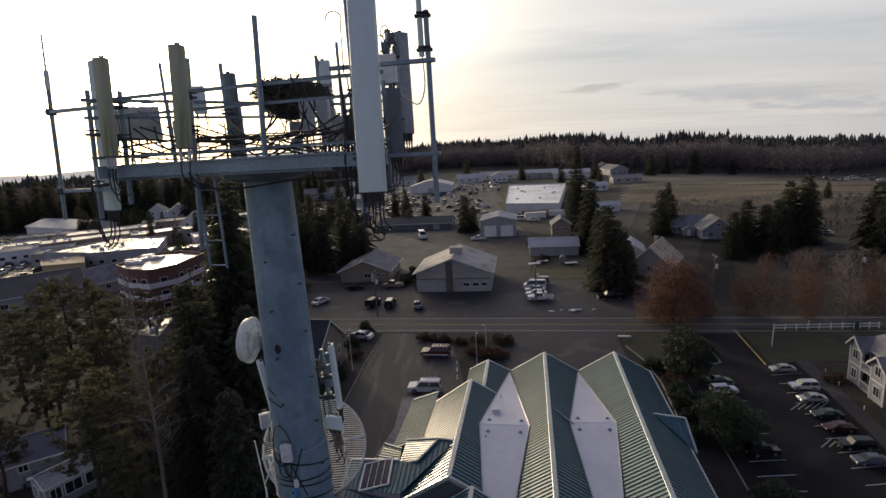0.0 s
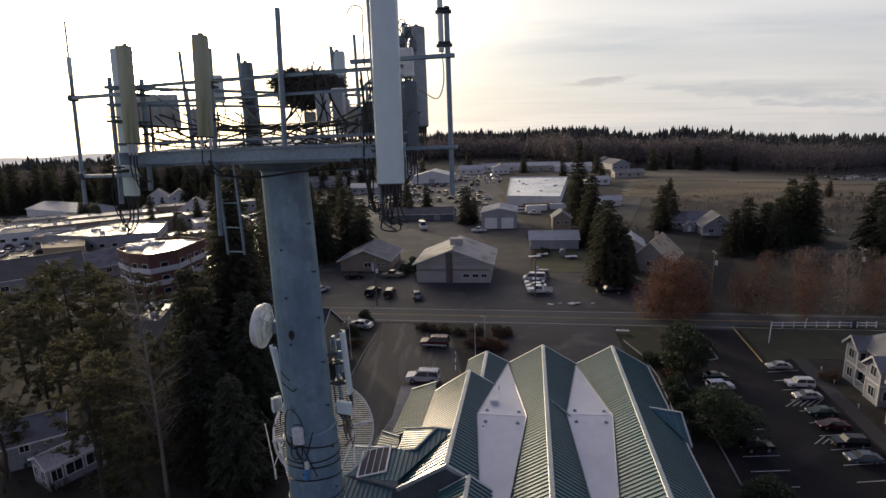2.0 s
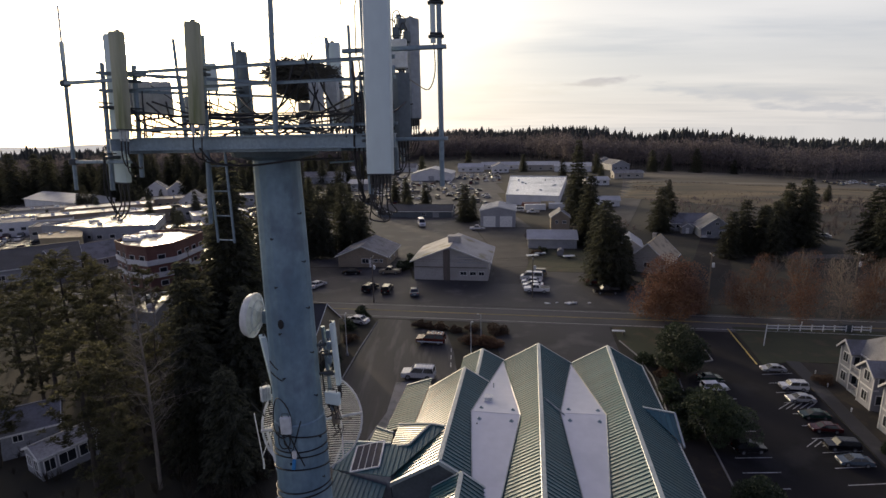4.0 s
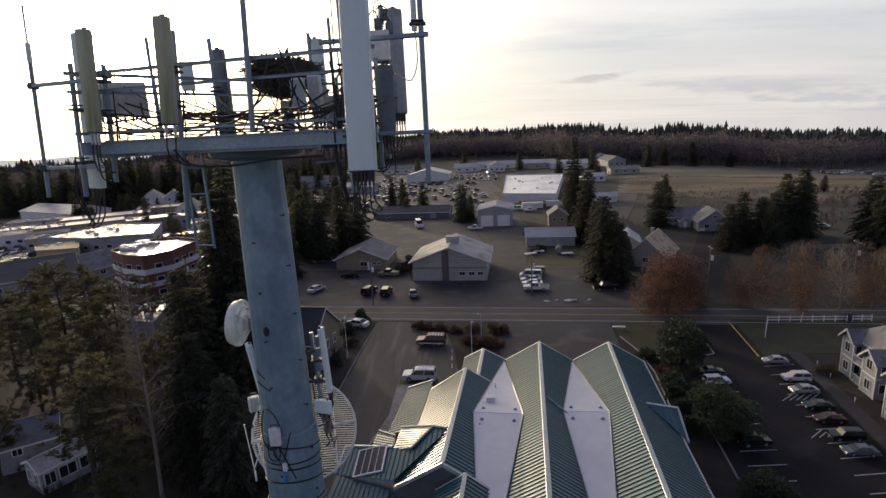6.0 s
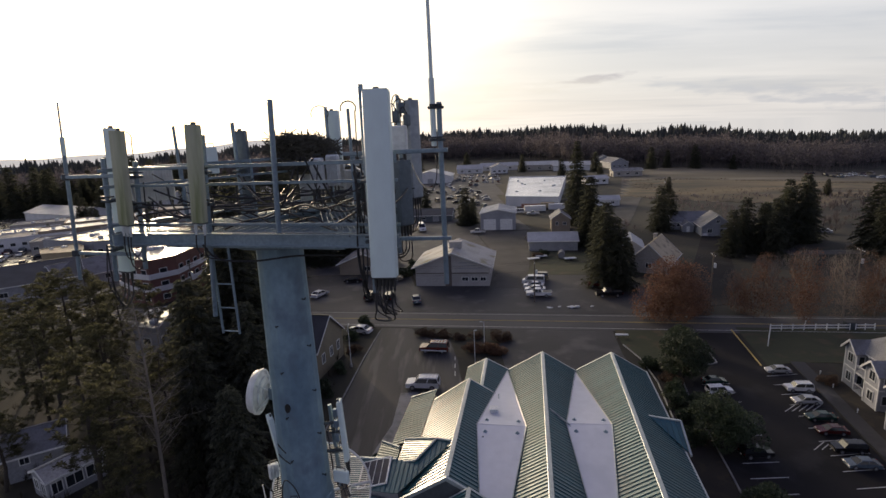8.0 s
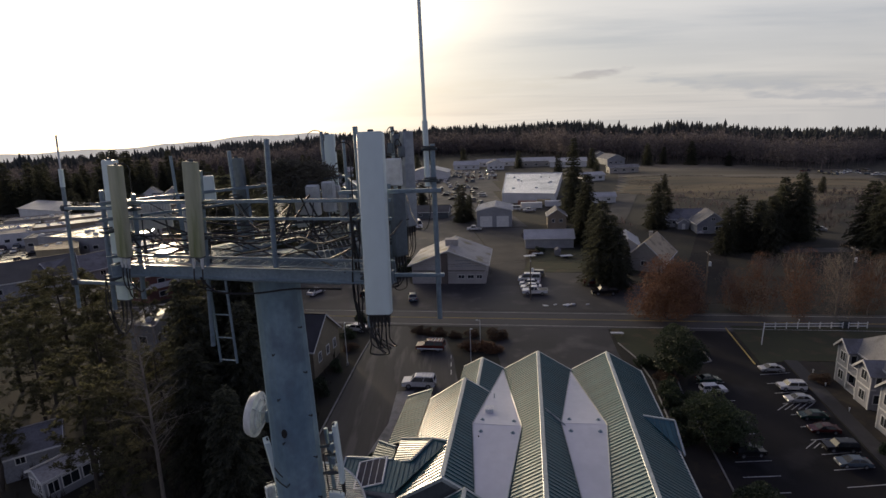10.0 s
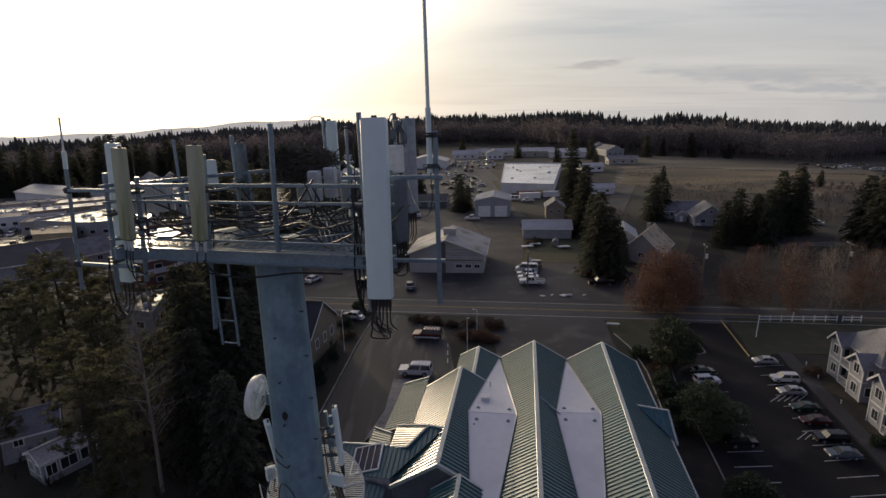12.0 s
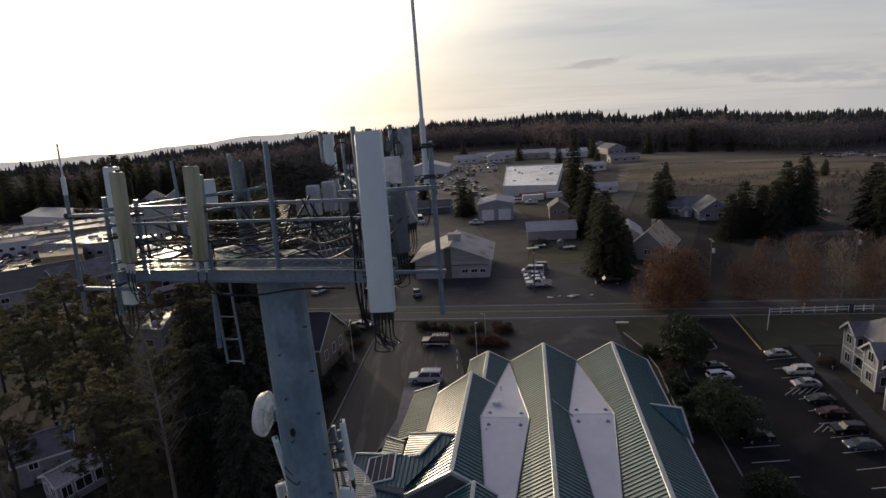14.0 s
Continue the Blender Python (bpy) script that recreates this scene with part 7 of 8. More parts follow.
def bare_tree_meshes(seed, h, spread=0.5, bark=PALE_BARK, levels=5, leaf=None, leaves=0, leaf_size=0.16, trunk_frac=0.3, base_r=None, reach=None, thin=1.0):
    """A leafless (or thinly leaved) broadleaf tree that forks again and again."""
    rnd = random.Random(seed)
    rng = np.random.default_rng(seed)
    wood = Shape()
    tips = []

    def grow(p, d, length, r, level):
        n = 3
        pts = [p]
        dd = d.copy()
        for i in range(n):
            dd = (dd + Vector((rnd.uniform(-1, 1), rnd.uniform(-1, 1), rnd.uniform(-0.35, 0.8))) * 0.13).normalized()
            pts.append(pts[-1] + dd * (length / n))
        wood.tube(pts, [r * (1 - 0.35 * i / n) for i in range(n + 1)], 6 if level < 2 else (4 if level < 3 else 3))
        if level >= levels:
            tips.append((pts[-1], dd))
            tips.append((pts[1], dd))
            return
        kids = 3 if level < 2 else rnd.choice([2, 3, 3])
        for k in range(kids):
            a = 6.283 * (k + rnd.uniform(-0.3, 0.3)) / kids + level
            side = dd.orthogonal().normalized()
            side.rotate(Matrix.Rotation(a, 3, dd))
            open_ = spread * rnd.uniform(0.7, 1.3)
            q = pts[-1]
            if level >= 1 and rnd.random() < 0.4:
                q = pts[2]
            grow(q, (dd + side * open_ + Vector((0, 0, 0.12))).normalized(), length * rnd.uniform(0.62, 0.82), r * 0.60, level + 1)

    grow(Vector((0, 0, -0.2)), Vector((rnd.uniform(-.05, .05), rnd.uniform(-.05, .05), 1)), h * trunk_frac, base_r or h * 0.011, 0)
    # bring the tree to its height and reach
    V = np.array(wood.v)
    kz = h / V[:, 2].max()
    kr = kz if reach is None else reach / np.percentile(np.hypot(V[:, 0], V[:, 1]), 99)
    wood.v = [tuple(p) for p in V * [kr, kr, kz]]
    me = wood.mesh("trunk", bark)
    crown = None
    if leaf is not None:
        T = np.array([tuple(t[0]) for t in tips]) * [kr, kr, kz]
        idx = rng.integers(0, len(T), leaves)
        P = T[idx] + rng.normal(size=(leaves, 3)) * 0.35
        D = rng.normal(size=(leaves, 3))
        crown = tri_mesh("crown", sprays(rng, P, D, leaf_size * 1.6, leaf_size * 0.7, 0.2), leaf)
    return me, crown


def leader_tree_meshes(seed, h, reach, bark=PALE_BARK):
    """A slender bare tree: one straight tapering leader with many fine rising side branches and twigs."""
    rnd = random.Random(seed)
    wood = Shape()
    axis = [Vector((0.35 * math.sin(2.2 * t + 0.4), 0.25 * math.sin(3.1 * t), h * t)) for t in [i / 12 for i in range(13)]]
    wood.tube(axis, [0.19 * (1 - i / 12.6) + 0.012 for i in range(13)], 8)
    for i in range(84):
        t = 0.24 + 0.74 * (i + rnd.random()) / 84
        k = min(11, int(t * 12))
        c = axis[k].lerp(axis[k + 1], t * 12 - k)
        a = rnd.uniform(0, 6.283)
        ln = reach * (1.15 - t) * rnd.uniform(0.5, 1.1)
        d = Vector((math.cos(a), math.sin(a), rnd.uniform(0.25, 0.9)))
        pts = [c]
        for q in range(4):
            d = (d + Vector((rnd.uniform(-.2, .2), rnd.uniform(-.2, .2), rnd.uniform(-.2, .25)))).normalized()
            pts.append(pts[-1] + d * (ln / 4))
        wood.tube(pts, [0.035, 0.026, 0.018, 0.012, 0.006], 4)
        for q in range(13):
            j = rnd.randrange(1, 5)
            e = Vector((rnd.uniform(-1, 1), rnd.uniform(-1, 1), rnd.uniform(-0.1, 0.9))).normalized() * ln * rnd.uniform(0.12, 0.38)
            wood.tube([pts[j], pts[j] + e * 0.5 + Vector((0, 0, 0.04)), pts[j] + e], [0.010, 0.007, 0.004], 3)
    return wood.mesh("trunk", bark), None


def round_tree_meshes(seed, h, rx, ry, leaf=LAUREL, n=9000, size=0.2, lobes=16):
    """A dense evergreen of many lobes, uneven outside, dark inside."""
    rng = np.random.default_rng(seed)
    wood = Shape()
    P, D = [], []
    per = n // lobes
    for i in range(lobes):
        a = rng.uniform(0, 6.283)
        zz = rng.uniform(0.12, 0.86)
        rr = math.sqrt(max(0.05, 1 - (2 * zz - 0.9) ** 2)) * rng.uniform(0.25, 0.75)
        c = np.array([rx * rr * math.cos(a), ry * rr * math.sin(a), h * zz])
        s = np.array([rx, ry, h * 0.55]) * rng.uniform(0.28, 0.46)
        u = rng.normal(size=(per, 3))
        u /= np.linalg.norm(u, axis=1, keepdims=True)
        rad = rng.uniform(0.55, 1.06, (per, 1)) ** 0.6
        P.append(c + u * s * rad)
        D.append(u + rng.normal(size=(per, 3)) * 0.6)
        wood.rod((0, 0, h * 0.1), tuple(c), 0.07, 0.02, n=5, caps=False)
    P = np.concatenate(P)
    P[:, 2] = np.maximum(P[:, 2], 0.1)
    wood.rod((0, 0, -0.2), (0, 0, h * 0.35), 0.16, 0.12, n=8)
    return wood.mesh("trunk", BARK), tri_mesh("crown", sprays(rng, P, np.concatenate(D), size * 1.5, size * 0.55, 0.15), leaf)


def plant(meshes, label, x, y, scale=1.0, yaw=0.0, group="", name="tree", z=None):
    ob = thing(name, label, "shrub" if "shrub" in name else "tree", pose(x, y, (ground_z(x, y) if z is None else z) - 0.05, 0, 0, yaw) @ Matrix.Scale(scale, 4), group)
    part("trunk", meshes[0], None, ob)
    if meshes[1] is not None:
        part("crown", meshes[1], None, ob)
    return ob


rnd = random.Random(5)
FIRS = [conifer_meshes(11, 30, 6.4, 0.05, 54, 10, shape=0.72, spray=0.8), conifer_meshes(12, 26, 6.0, 0.05, 50, 10, shape=0.70, spray=0.8), conifer_meshes(13, 20, 5.8, 0.03, 44, 10, shape=0.56, spray=0.72, ragged=0.5), conifer_meshes(14, 15, 5.2, 0.02, 36, 10, shape=0.52, spray=0.65, ragged=0.5)]
PINES = [pine_meshes(21, 18, 3.8, 0.30), pine_meshes(22, 16, 3.4, 0.28), pine_meshes(23, 15, 3.9, 0.30)]
# tall firs beyond the road, by place and height
for x, y, h, k in ((47.7, 190, 30.6, 0), (42.6, 154, 21, 2), (34.6, 112.5, 19, 2), (37.0, 109.0, 13.5, 3), (37.4, 114, 15.5, 3), (43.2, 121, 7.5, 3), (44.6, 162, 15.0, 3), (42.6, 145, 13.5, 3), (71, 171.5, 15.2, 3), (76, 175, 13, 3), (74.5, 134, 12.5, 3), (92.5, 142, 12.0, 3), (101.3, 146, 19.6, 2), (97.0, 147, 16.0, 3), (81, 139, 14.8, 3), (87, 140, 13.2, 3), (84, 136.5, 13.5, 3), (90.5, 141.5, 14, 3), (78.5, 136, 11, 3), (104.5, 149, 17.5, 2), (99.0, 150, 18, 2), (94, 146, 13, 3), (109.5, 125, 24, 2), (117, 128, 22, 2), (112, 134, 18, 3), (6.6, 199.5, 14.6, 3), (10.0, 203, 10, 3), (44.5, 126.5, 8.0, 3), (42.5, 131, 10, 3), (83.5, 130.5, 12, 3)):
    src_h = (30, 26, 20, 15)[k]
    plant(FIRS[k], "dark tall fir with drooping ragged branches", x, y, h / src_h, rnd.uniform(0, 360), "firs beyond the road")
# firs and pines on the near slope
for x, y, h, k in ((-29.3, 70, 31, 0), (-33.8, 74, 27, 1), (-28.0, 65, 28.6, 1), (-38.5, 89, 24, 1), (-34.0, 83, 22, 1), (-42, 97, 20, 2), (-31, 58, 20, 2), (-24.5, 57.5, 17, 2), (-27, 50, 15, 3), (-34.4, 66, 17.6, 2), (-29.5, 63, 17, 2), (-39.5, 71, 9.5, 3), (-22.2, 46, 12, 3), (-37, 150, 20, 2), (-31.6, 155, 20, 2), (-25.5, 151, 15.6, 3), (-42, 147, 17, 2), (-43, 154, 19, 2), (-36, 143, 15, 3), (-46, 137, 18, 2), (-50, 143, 20, 2), (-28.5, 160, 14, 3), (-40, 128, 14, 3), (-46, 120, 15, 3), (-47, 106, 14, 3), (-47, 112, 16, 2)):
    src_h = (30, 26, 20, 15)[k]
    plant(FIRS[k], "dark dense fir beside the antenna tower", x, y, h / src_h, rnd.uniform(0, 360), "firs near the tower")
for x, y, h, k in ((-59.3, 75, 17.4, 0), (-67.3, 80, 14.5, 1), (-57.9, 79, 15.6, 2), (-63.8, 71, 14.4, 1), (-51.1, 75, 14.2, 0), (-44.3, 61, 13.6, 1), (-51.1, 59, 13.2, 2), (-38.0, 55, 10.5, 0), (-33.8, 43.2, 17.5, 0), (-56, 67, 15, 2), (-49, 68, 13.8, 1), (-42, 74, 8.5, 2), (-70, 73, 14, 2), (-62, 86, 13.5, 0), (-54, 87, 12, 2), (-39, 62, 8.5, 2), (-36.5, 49.5, 13, 1), (-72, 88, 14, 0), (-78, 82, 14, 1), (-48, 48, 12, 2), (-31.5, 51.5, 14, 1), (-29, 40, 11, 2)):
    src_h = (18, 16, 15)[k]
    plant(PINES[k], "open olive-green pine with uneven limbs", x, y, h / src_h, rnd.uniform(0, 360), "pines near the tower")
BARE = [leader_tree_meshes(31, 24.5, 5.5)]
for seed, leaf, n, size in ((32, BRUSH, 4200, 0.11), (33, RUST_LEAF, 6500, 0.15)):
    boughs = bare_tree_meshes(seed, 13, 0.55, PALE_BARK, 6, leaf, 4500, 0.09, trunk_frac=0.13, base_r=0.09, reach=4.6)[0]
    BARE.append((boughs, round_tree_meshes(seed + 40, 13.0, 4.1, 4.0, leaf, n, size, 22)[1]))
rust = round_tree_meshes(36, 11.2, 6.8, 5.6, RUST_LEAF, 15000, 0.21, 30)
BARE.append((bare_tree_meshes(35, 11.0, 0.75, BARK, 5, trunk_frac=0.14, reach=6.0)[0], rust[1]))
plant(BARE[0], "tall bare pale-barked tree among the pines", -28.9, 44.2, 1.0, 20)
plant(BARE[0], "bare pale-barked tree beside the cottage", -44.2, 43.0, 0.55, 130)
plant(BARE[0], "thin bare tree among the pines", -33.5, 55.5, 0.72, 230)
for x, y, k, s_, yw in ((56.5, 89.2, 2, 0.94, 10), (62.8, 88.0, 2, 1.0, 80), (69.0, 87.2, 1, 0.98, 200), (74.5, 87.0, 2, 0.92, 300), (81, 86.2, 2, 1.0, 30), (53.0, 92.0, 2, 0.66, 150), (91, 90, 1, 0.95, 160)):
    plant(BARE[k], "bare grey street tree with a few rust leaves" if k == 2 else "bare grey street tree with fine twigs", x, y, s_, yw, "street trees")
plant(BARE[3], "broad tree full of rust-orange autumn leaves", 39.6, 89.5, 1.0, 0)
plant(BARE[3], "smaller rust-leaved tree behind the broad one", 45.0, 93.0, 0.62, 140)
HOLLY = [round_tree_meshes(41, 7.0, 4.0, 3.6), round_tree_meshes(42, 5.2, 3.8, 3.0), round_tree_meshes(43, 1.7, 1.3, 1.2, LAUREL, 1500, 0.14, 8), round_tree_meshes(44, 1.2, 1.6, 1.3, SHRUB_LEAF, 2200, 0.11, 14), round_tree_meshes(45, 1.3, 1.6, 1.2, HEDGE_LEAF, 2200, 0.11, 14)]
for x, y, k, s_, yw in ((32.0, 67.0, 0, 0.98, 0), (36.0, 77.0, 1, 0.75, 70), (29.0, 52.0, 0, 0.80, 10), (30.0, 49.8, 0, 0.74, 110), (26.8, 38.8, 1, 0.80, 50)):
    plant(HOLLY[k], "dense dark evergreen tree beside the parking lot", x, y, s_, yw, "evergreens by the lot")
for x, y, k, s_ in ((-5.5, 87.4, 3, 1.0), (-3.6, 86.6, 3, 0.9), (-1.4, 86.0, 3, 1.0), (1.2, 84.6, 3, 0.9), (4.0, 84.9, 3, 1.0), (3.0, 79.4, 4, 1.1), (4.8, 78.8, 4, 1.2), (6.4, 78.2, 4, 1.1), (7.6, 77.9, 4, 0.9), (8.3, 83.6, 3, 1.4), (-16.4, 92.2, 2, 1.5), (-18.0, 86.5, 2, 1.2), (-16.6, 81.0, 3, 1.0), (-17.6, 73.5, 2, 1.1), (-18.4, 66.5, 2, 1.4), (-19.5, 60, 2, 1.6), (31.2, 69.6, 2, 1.2), (30.4, 67.4, 2, 1.0), (29.0, 63.4, 2, 1.2), (27.6, 59.4, 2, 1.1), (27.0, 55.4, 2, 1.3), (26.2, 51.8, 2, 1.2), (50.0, 64.0, 3, 1.0), (46.2, 48.2, 2, 0.9), (28.9, 70.0, 2, 1.3), (29.6, 65.8, 3, 1.2), (30.0, 57.4, 2, 1.4), (28.6, 61.6, 2, 1.3), (31.0, 59.4, 2, 1.2), (-8.6, 50, 2, 0.8), (-9.4, 46, 2, 0.8), (-10.2, 42, 2, 0.9), (26.5, 143, 2, 1.2), (24.5, 141, 3, 1.2), (85.5, 153, 2, 1.6), (88, 152, 2, 1.5), (46.5, 136, 2, 2.2), (-9.5, 131, 2, 2.0), (-11, 127, 2, 1.8)):
    plant(HOLLY[k], "low rust-brown winter shrub in a bed" if k >= 3 else "low dark green evergreen shrub", x, y, s_, rnd.uniform(0, 360), "shrubs", "shrub")


# far woods, one body of many trees
FOOT = [(-50, 560), (-40, 545), (-32, 575), (-27, 470), (-20, 470), (-12, 600), (-2, 700), (7, 690), (13, 545), (20, 510), (24, 492), (29, 496), (33, 458), (36, 452), (40, 575), (50, 560)]


def foot(th):
    return float(np.interp(th, [a for a, _ in FOOT], [b for _, b in FOOT]))


def woods(name, seed, count, depth0, depth1, hmin, hmax, kind, leaf, label):
    rng = np.random.default_rng(seed)
    out = []
    for i in range(count):
        th = rng.uniform(-47, 47)
        r = foot(th) + depth0 + (depth1 - depth0) * rng.random() ** 1.3
        x, y = r * math.sin(radians(th)), r * math.cos(radians(th))
        z = ground_z(x, y)
        h = rng.uniform(hmin, hmax) * (1.0 + 0.04 * math.sin(th * 0.5 + 1.3)) * float(np.interp(th, [-8, 0, 14, 20, 28, 36, 47], [1.0, 1.12, 1.12, 1.0, 1.0, 0.84, 0.78]))
        if kind == "fir":
            h *= 0.90 + 0.10 * noise.noise(Vector((th * 0.22, r * 0.006, 3.0))) + 0.12 * noise.noise(Vector((th * 1.1, r * 0.012, 7.0))) + rng.uniform(-0.14, 0.06)
            rad = h * rng.uniform(0.10, 0.20)
            lay = 6
            for q in range(lay):
                z0, z1 = h * (0.10 + 0.15 * q), h * (0.10 + 0.15 * q + 0.30) if q < lay - 1 else h
                rr = rad * (1 - q / (lay + 0.4)) ** 0.8
                k = 7
                a = rng.uniform(0, 6.28) + np.arange(k) * 6.283 / k
                ra = rr * rng.uniform(0.6, 1.25, k)
                ring = np.stack([x + ra * np.cos(a), y + ra * np.sin(a), z + z0 - rng.uniform(0, 0.06, k) * h], axis=1)
                tip = np.array([x + rng.normal() * 0.3, y + rng.normal() * 0.3, z + z1])
                for j in range(k):
                    out.append((ring[j], ring[(j + 1) % k] * 0.85 + ring[j] * 0.15, tip))
        else:
            k = 76
            u = rng.normal(size=(k, 3))
            u /= np.linalg.norm(u, axis=1, keepdims=True)
            c = np.array([x, y, z + h * 0.58]) + u * np.array([h * 0.22, h * 0.22, h * 0.42]) * rng.uniform(0.3, 1.0, (k, 1))
            e = rng.normal(size=(k, 2, 3)) * h * 0.030 + np.array([0, 0, h * 0.03])
            out += [(c[j], c[j] + e[j, 0], c[j] + e[j, 1]) for j in range(k)]
            b = np.array([x, y, z])
            out.append((b + [0.12, 0, 0], b - [0.12, 0, 0], b + [0, 0, h * 0.8]))
    me = tri_mesh(name, np.array(out), leaf)
    solid(name, me, None, label, "woods", kind="stuff")


# the woods carry their haze in the leaf colour
woods("far_bare_woods", 51, 4200, -6, 200, 18, 29, "bare", HAZED_BRUSH, "band of bare brown-grey woods behind the field")
woods("far_fir_woods", 52, 7000, 90, 420, 31, 39, "fir", HAZED_FIR, "dark fir woods along the skyline")


# far ridge backdrop, pale and self-lit in place of haze
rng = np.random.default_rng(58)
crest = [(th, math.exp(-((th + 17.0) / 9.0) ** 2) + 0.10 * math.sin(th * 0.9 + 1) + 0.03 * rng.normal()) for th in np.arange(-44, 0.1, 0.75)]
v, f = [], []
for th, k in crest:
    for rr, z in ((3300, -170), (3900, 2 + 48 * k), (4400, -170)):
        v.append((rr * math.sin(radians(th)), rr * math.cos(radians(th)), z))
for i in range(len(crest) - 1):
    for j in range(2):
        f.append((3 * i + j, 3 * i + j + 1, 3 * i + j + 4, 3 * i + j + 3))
solid("backdrop", raw_mesh("backdrop", v, f, HAZE_RIDGE), None, "far wooded ridge backdrop, its haze painted pale and faintly glowing", "ridge", kind="structure")


def thicket(name, seed, spots, n, hmin, hmax, kind, leaf, label):
    rng = np.random.default_rng(seed)
    out = []
    for cx, cy, rx, ry in spots:
        for i in range(n):
            x, y = cx + rng.uniform(-rx, rx), cy + rng.uniform(-ry, ry)
            z, h = ground_z(x, y), rng.uniform(hmin, hmax)
            for j in range(22):
                a, lean = rng.uniform(0, 6.28), rng.uniform(0.05, 0.55)
                b = np.array([x, y, z])
                t = np.array([x + h * lean * math.cos(a), y + h * lean * math.sin(a), z + h * rng.uniform(0.5, 1.0)])
                w = np.array([math.cos(a + 1.57), math.sin(a + 1.57), 0]) * h * rng.uniform(0.008, 0.028)
                m = b * 0.4 + t * 0.6
                out.append((b, m + w, t))
                out.append((b, t, m - w))
    solid(name, tri_mesh(name, np.array(out), leaf), None, label, "thicket", kind="stuff")


thicket("field_thicket", 61, [(196, 236, 26, 14), (170, 200, 24, 14), (140, 166, 22, 14), (160, 170, 26, 18)], 90, 1.0, 4.0, "bare", HAZED_BRUSH, "bare brown thicket before the field")
thicket("lane_thicket", 64, [(112, 182, 16, 16), (150, 205, 24, 18), (186, 228, 24, 18), (106, 214, 12, 14), (104, 240, 8, 12), (134, 240, 18, 12), (60, 186, 5, 18), (53, 166, 6, 8), (92, 190, 8, 12), (30, 160, 5, 8)], 90, 0.7, 2.4, "bare", HAZED_BRUSH, "bare grey-brown brush along the lanes")
thicket("field_hedge", 63, [(128, 334, 16, 2.5), (160, 329, 18, 2.5), (196, 318, 20, 3), (230, 300, 16, 3), (118, 300, 10, 14), (150, 268, 34, 12), (190, 262, 24, 10)], 170, 0.3, 0.9, "bare", SHRUB_LEAF, "low straggling brown hedge in the field")
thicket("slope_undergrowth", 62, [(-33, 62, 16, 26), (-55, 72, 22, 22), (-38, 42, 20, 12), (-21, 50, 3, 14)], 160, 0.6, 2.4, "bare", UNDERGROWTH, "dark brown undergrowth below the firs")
for i, (x, y, h) in enumerate([(-150, 300, 19), (-145, 250, 11), (-132, 280, 14), (-160, 262, 12), (-172, 250, 11), (-118, 285, 13), (-185, 262, 13), (-100, 275, 15), (-84, 290, 16), (-70, 262, 14), (-64, 240, 15), (-78, 225, 16), (-60, 205, 17), (-66, 185, 18), (-58, 170, 17), (-105, 330, 18), (-130, 330, 18), (-215, 300, 14), (-235, 310, 15), (-84, 160, 12), (20, 480, 18), (66, 450, 15), (120, 420, 16), (168, 430, 18), (205, 432, 20), (186, 440, 15), (230, 420, 12), (84, 380, 14), (102, 345, 12), (176, 240, 8), (112, 262, 9), (-20, 430, 16), (-62, 430, 16)]):
    plant(FIRS[3], "dark fir among the far houses", x, y, h / 15, rnd.uniform(0, 360), "firs in the town")

# firs that fill the land behind the town's sheds
rnd = random.Random(77)
for x0, x1, y0, y1, h0, h1, n in ((-300, -60, 300, 440, 13, 22, 46), (-330, -185, 300, 420, 20, 29, 40), (-215, -95, 190, 300, 6, 11, 18), (-60, -10, 215, 262, 9, 14, 8)):
    for i in range(n):
        x, y, h = rnd.uniform(x0, x1), rnd.uniform(y0, y1), rnd.uniform(h0, h1)
        plant(FIRS[rnd.choice((2, 3))], "dark fir behind the town's sheds", x, y, h / 17, rnd.uniform(0, 360), "firs behind the town")


# ---- fences, lamps, poles and wires ----
def fence_run(x0, y0, x1, y1):
    """A white post-and-rail fence with square posts."""
    d = Vector((x1 - x0, y1 - y0, 0))
    ob = thing("fence", "white post-and-rail fence beside the lawn", "fence", Matrix.Translation((x0, y0, 0)) @ Matrix.Rotation(math.atan2(d.y, d.x), 4, "Z"))
    n = max(1, round(d.length / 1.9))
    for i in range(n + 1):
        x = d.length * i / n
        part("post", Shape().box((x, 0, 0.55), (0.13, 0.13, 1.15), None, 0.02).box((x, 0, 1.14), (0.17, 0.17, 0.06), None, 0.015), WHITE_PAINT, ob)
    for z in (0.45, 0.92):
        for i in range(n):
            part("rail", Shape().box((d.length * (i + 0.5) / n, 0, z), (d.length / n - 0.1, 0.05, 0.15), None, 0.01), WHITE_PAINT, ob)
    return ob


fence_run(49.4, 76.3, 53.6, 82.6)
fence_run(53.6, 82.6, 66.0, 81.4)
fence_run(66.9, 81.3, 69.8, 81.0)


def lamp_post(x, y, h, label, arm=0.9, yaw=0.0):
    ob = thing("street_lamp", label, "lamp", pose(x, y, 0, 0, 0, yaw))
    part("base", Shape().spin([(0.001, 0.42), (0.2, 0.42), (0.22, 0.0)], 14), CONCRETE, ob)
    part("post", Shape().rod((0, 0, 0.3), (0, 0, h), 0.06, 0.04, n=10), GREY_BOX, ob)
    part("arm", Shape().rod((0, 0, h - 0.1), (arm, 0, h), 0.03, n=8), GREY_BOX, ob)
    part("head", Shape().box((arm + 0.1, 0, h), (0.36, 0.2, 0.12), None, 0.04), GREY_BOX, ob)
    return ob


lamp_post(-16.1, 75.3, 6.8, "slim grey lamp post beside the driveway", 0.5, 90)
lamp_post(3.2, 73.2, 6.0, "slim pale lamp post in the planting bed", 0.1, 0)
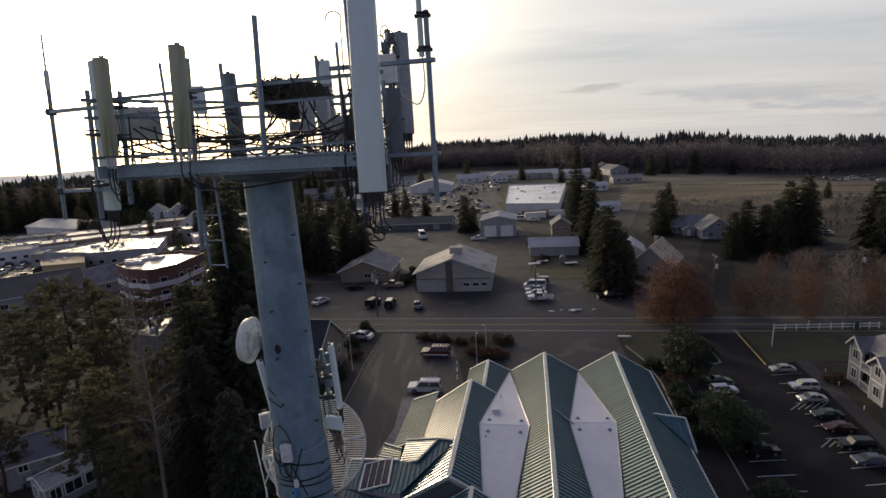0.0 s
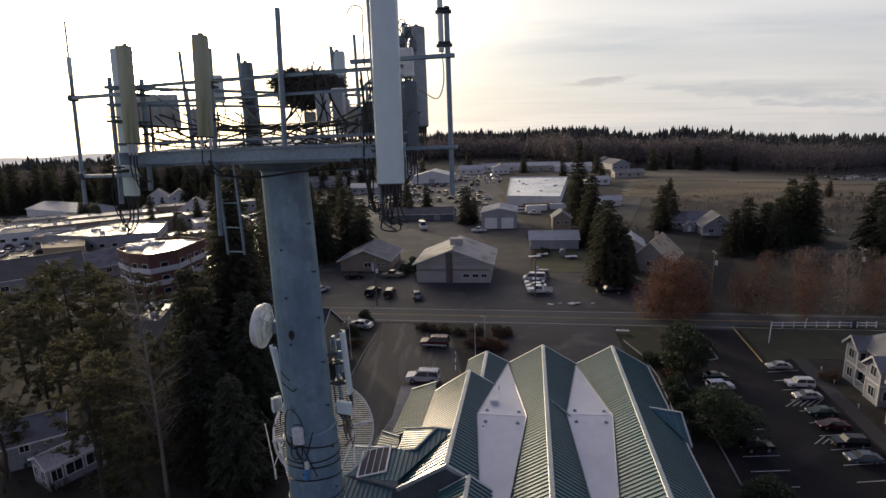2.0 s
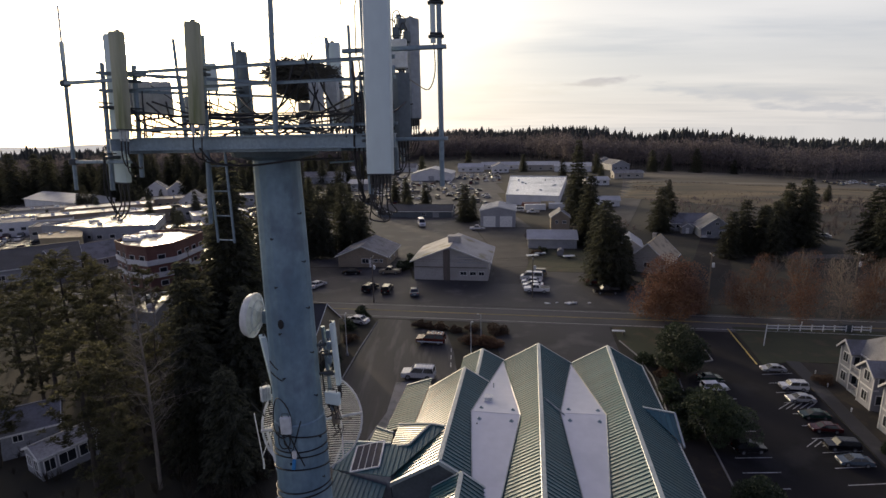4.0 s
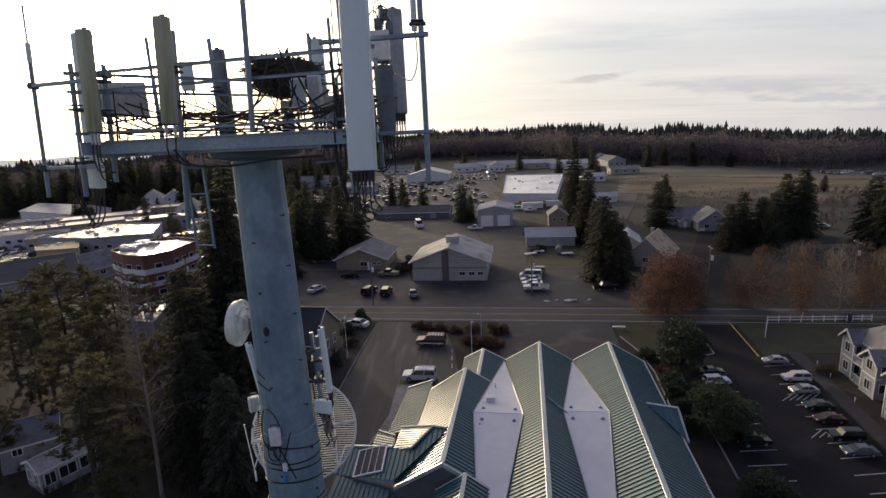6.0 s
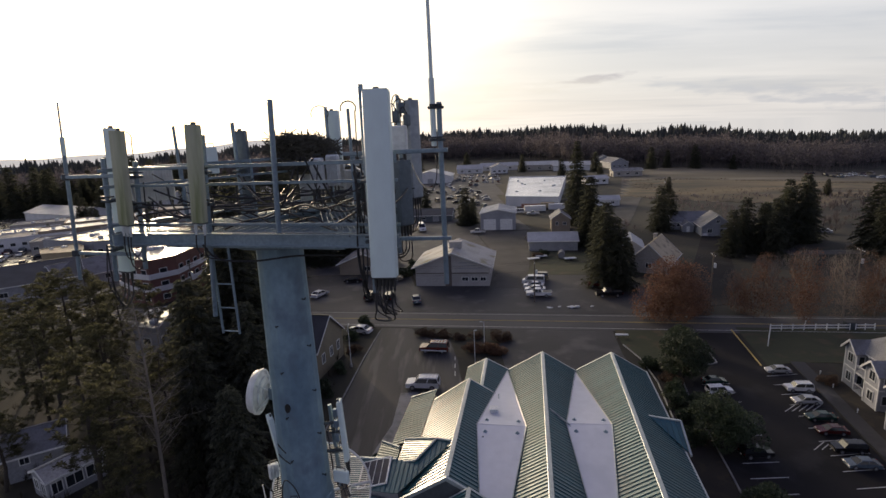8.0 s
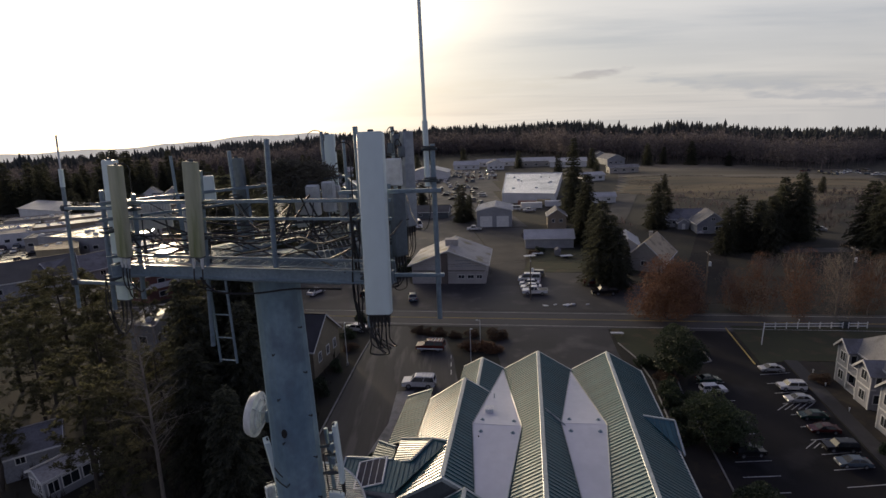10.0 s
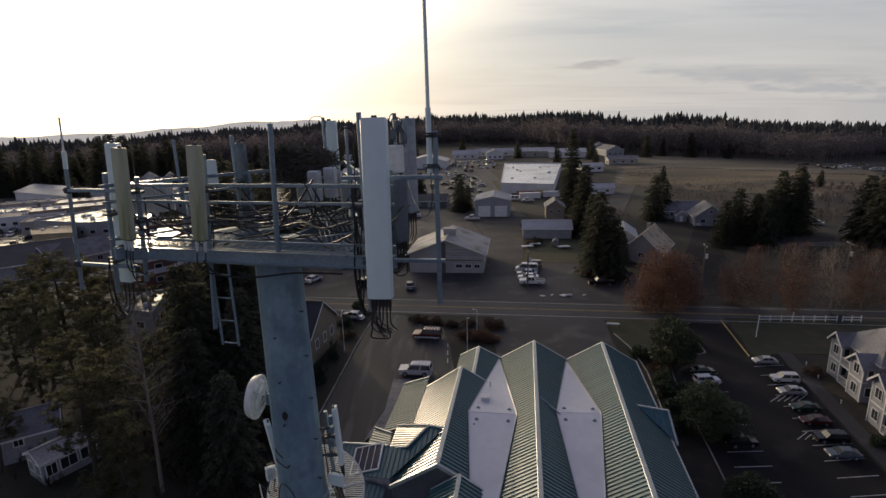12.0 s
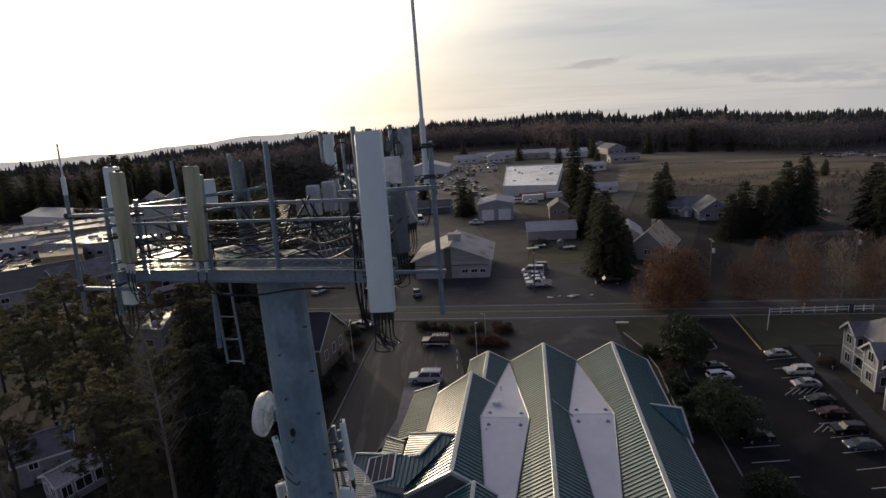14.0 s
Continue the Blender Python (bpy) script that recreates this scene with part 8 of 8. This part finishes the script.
lamp_post(5.1, 79.4, 5.0, "pale lamp post with a sign panel in the bed", 0.4, 180)


def utility_pole(x, y, h, arms, label, yaw=-9):
    ob = thing("utility_pole", label, "utility pole", pose(x, y, ground_z(x, y), 0, 0, yaw))
    part("pole", Shape().rod((0, 0, -0.2), (0, 0, h), 0.16, 0.11, n=10), WOOD_POLE, ob)
    for z in arms:
        part("crossarm", Shape().box((0, 0.12, z), (0.12, 2.4, 0.12), Matrix.Identity(4), 0.01), WOOD_POLE, ob)
        for k in (-1.05, -0.5, 0.5, 1.05):
            part("insulator", Shape().spin([(0.001, 0.2), (0.05, 0.18), (0.06, 0.1), (0.03, 0.06), (0.04, 0.0)], 8, Matrix.Translation((0, 0.12 + k, z + 0.06))), GREY_BOX, ob)
    part("transformer", Shape().spin([(0.001, 0.9), (0.22, 0.88), (0.25, 0.8), (0.25, 0.1), (0.2, 0.0), (0.001, 0.0)], 14, Matrix.Translation((0.4, 0, h - 3.0))), GREY_BOX, ob)
    return ob


POLES = [(-56, 108.0, 10.5), (-15.5, 101.6, 10.0), (17.3, 102.8, 9.0), (50.5, 96.6, 10.5), (76.0, 93.4, 11.0), (118, 87, 11)]
for x, y, h in POLES:
    utility_pole(x, y, h, (h - 0.6,), "weathered wooden utility pole with a crossarm")
for (x0, y0, h0), (x1, y1, h1) in zip(POLES, POLES[1:]):
    for k, dz in ((-0.9, -0.45), (0.0, -0.35), (0.9, -0.45), (0.1, -2.2)):
        solid("overhead_wire", Shape().tube(droop((x0, y0 + k, h0 + dz), (x1, y1 + k, h1 + dz), 0.7, 12), 0.012, 4), RUBBER, "thin black overhead wire between poles", "wire", group="overhead wires")
utility_pole(105, 250, 10, (9.4,), "weathered wooden utility pole beside the lane", 60)
utility_pole(83, 205, 10, (9.4,), "weathered wooden utility pole beside the lane", 60)

# small things
bench = thing("sign_board", "low white sign board on two posts on the lawn", "sign", pose(28.4, 82.0, 0.05, 0, 0, -9))
part("board", Shape().box((0, 0, 0.62), (2.1, 0.55, 0.18), None, 0.04), WHITE_PAINT, bench, "plain white board")
for dx in (-0.8, 0.8):
    part("post", Shape().box((dx, 0, 0.28), (0.12, 0.3, 0.56)), WOOD_POLE, bench)
rnd = random.Random(77)
for x, y, w, d, h in ((19.6, 98.6, 1.5, 0.9, 0.25), (23.4, 98.2, 2.0, 0.9, 0.45), (25.1, 98.5, 1.3, 0.7, 0.5), (21.6, 98.9, 1.0, 0.6, 0.2), (28.0, 98.4, 0.9, 0.6, 0.15)):
    pile = thing("rubble_pile", "small pile of pale broken slabs by the road", "rubble", pose(x, y, 0.03), "pale piles")
    for k in range(5):
        part("slab", Shape().box((rnd.uniform(-.3, .3) * w, rnd.uniform(-.3, .3) * d, h * rnd.uniform(0.2, 0.5)), (w * rnd.uniform(0.25, 0.5), d * rnd.uniform(0.3, 0.6), h * rnd.uniform(0.4, 0.8)), Matrix.Rotation(rnd.uniform(-.4, .4), 4, "Z"), 0.05), WHITE_PAINT, pile)
tank = thing("storage_tank", "dark rusty cylindrical tank lying on the grass", "tank", pose(31.0, 139.6, 0.05, 0, 0, 75))
part("shell", Shape().rod((-1.6, 0, 1.1), (1.6, 0, 1.1), 0.9, n=20), SHINGLE, tank, smooth=True)
for dx in (-1.0, 1.0):
    part("saddle", Shape().box((dx, 0, 0.25), (0.3, 1.5, 0.5), None, 0.03), CONCRETE, tank)
for x, y, yw in ((23.0, 138.0, 10), (25.5, 140.5, 0), (32.6, 136.4, 5)):
    tr = thing("flat_trailer", "low pale flat trailer on the grass", "trailer", pose(x, y, 0.04, 0, 0, yw))
    part("deck", Shape().box((0, 0, 0.6), (3.2, 1.5, 0.18), None, 0.03), GREY_BOX, tr)
    for sy in (-1, 1):
        part("wheel", Shape().rod((0, sy * 0.82 - 0.09, 0.3), (0, sy * 0.82 + 0.09, 0.3), 0.3, n=14), RUBBER, tr)
    part("drawbar", Shape().rod((1.6, 0, 0.55), (2.5, 0, 0.45), 0.04, n=6), DARK_STEEL, tr)
for x, y in ((50.6, 66.4), (49.6, 62.6), (48.0, 56.4), (61.0, 84.8)):
    b = thing("path_light", "short white bollard light beside the path", "bollard", pose(x, y, 0.0), "bollards")
    part("post", Shape().rod((0, 0, 0), (0, 0, 0.45), 0.05, n=10), GREY_BOX, b)
    part("cap", Shape().spin([(0.001, 0.66), (0.08, 0.62), (0.09, 0.45)], 12), WHITE_PAINT, b)
skip = thing("waste_bin", "dark metal waste bin beside the fence", "bin", pose(66.4, 81.9, 0.06, 0, 0, -6))
part("body", Shape().box((0, 0, 0.6), (1.7, 1.1, 1.1), None, 0.04), DARK_STEEL, skip)
part("lid", Shape().box((0, 0, 1.2), (1.75, 1.15, 0.10), None, 0.03), RUBBER, skip)
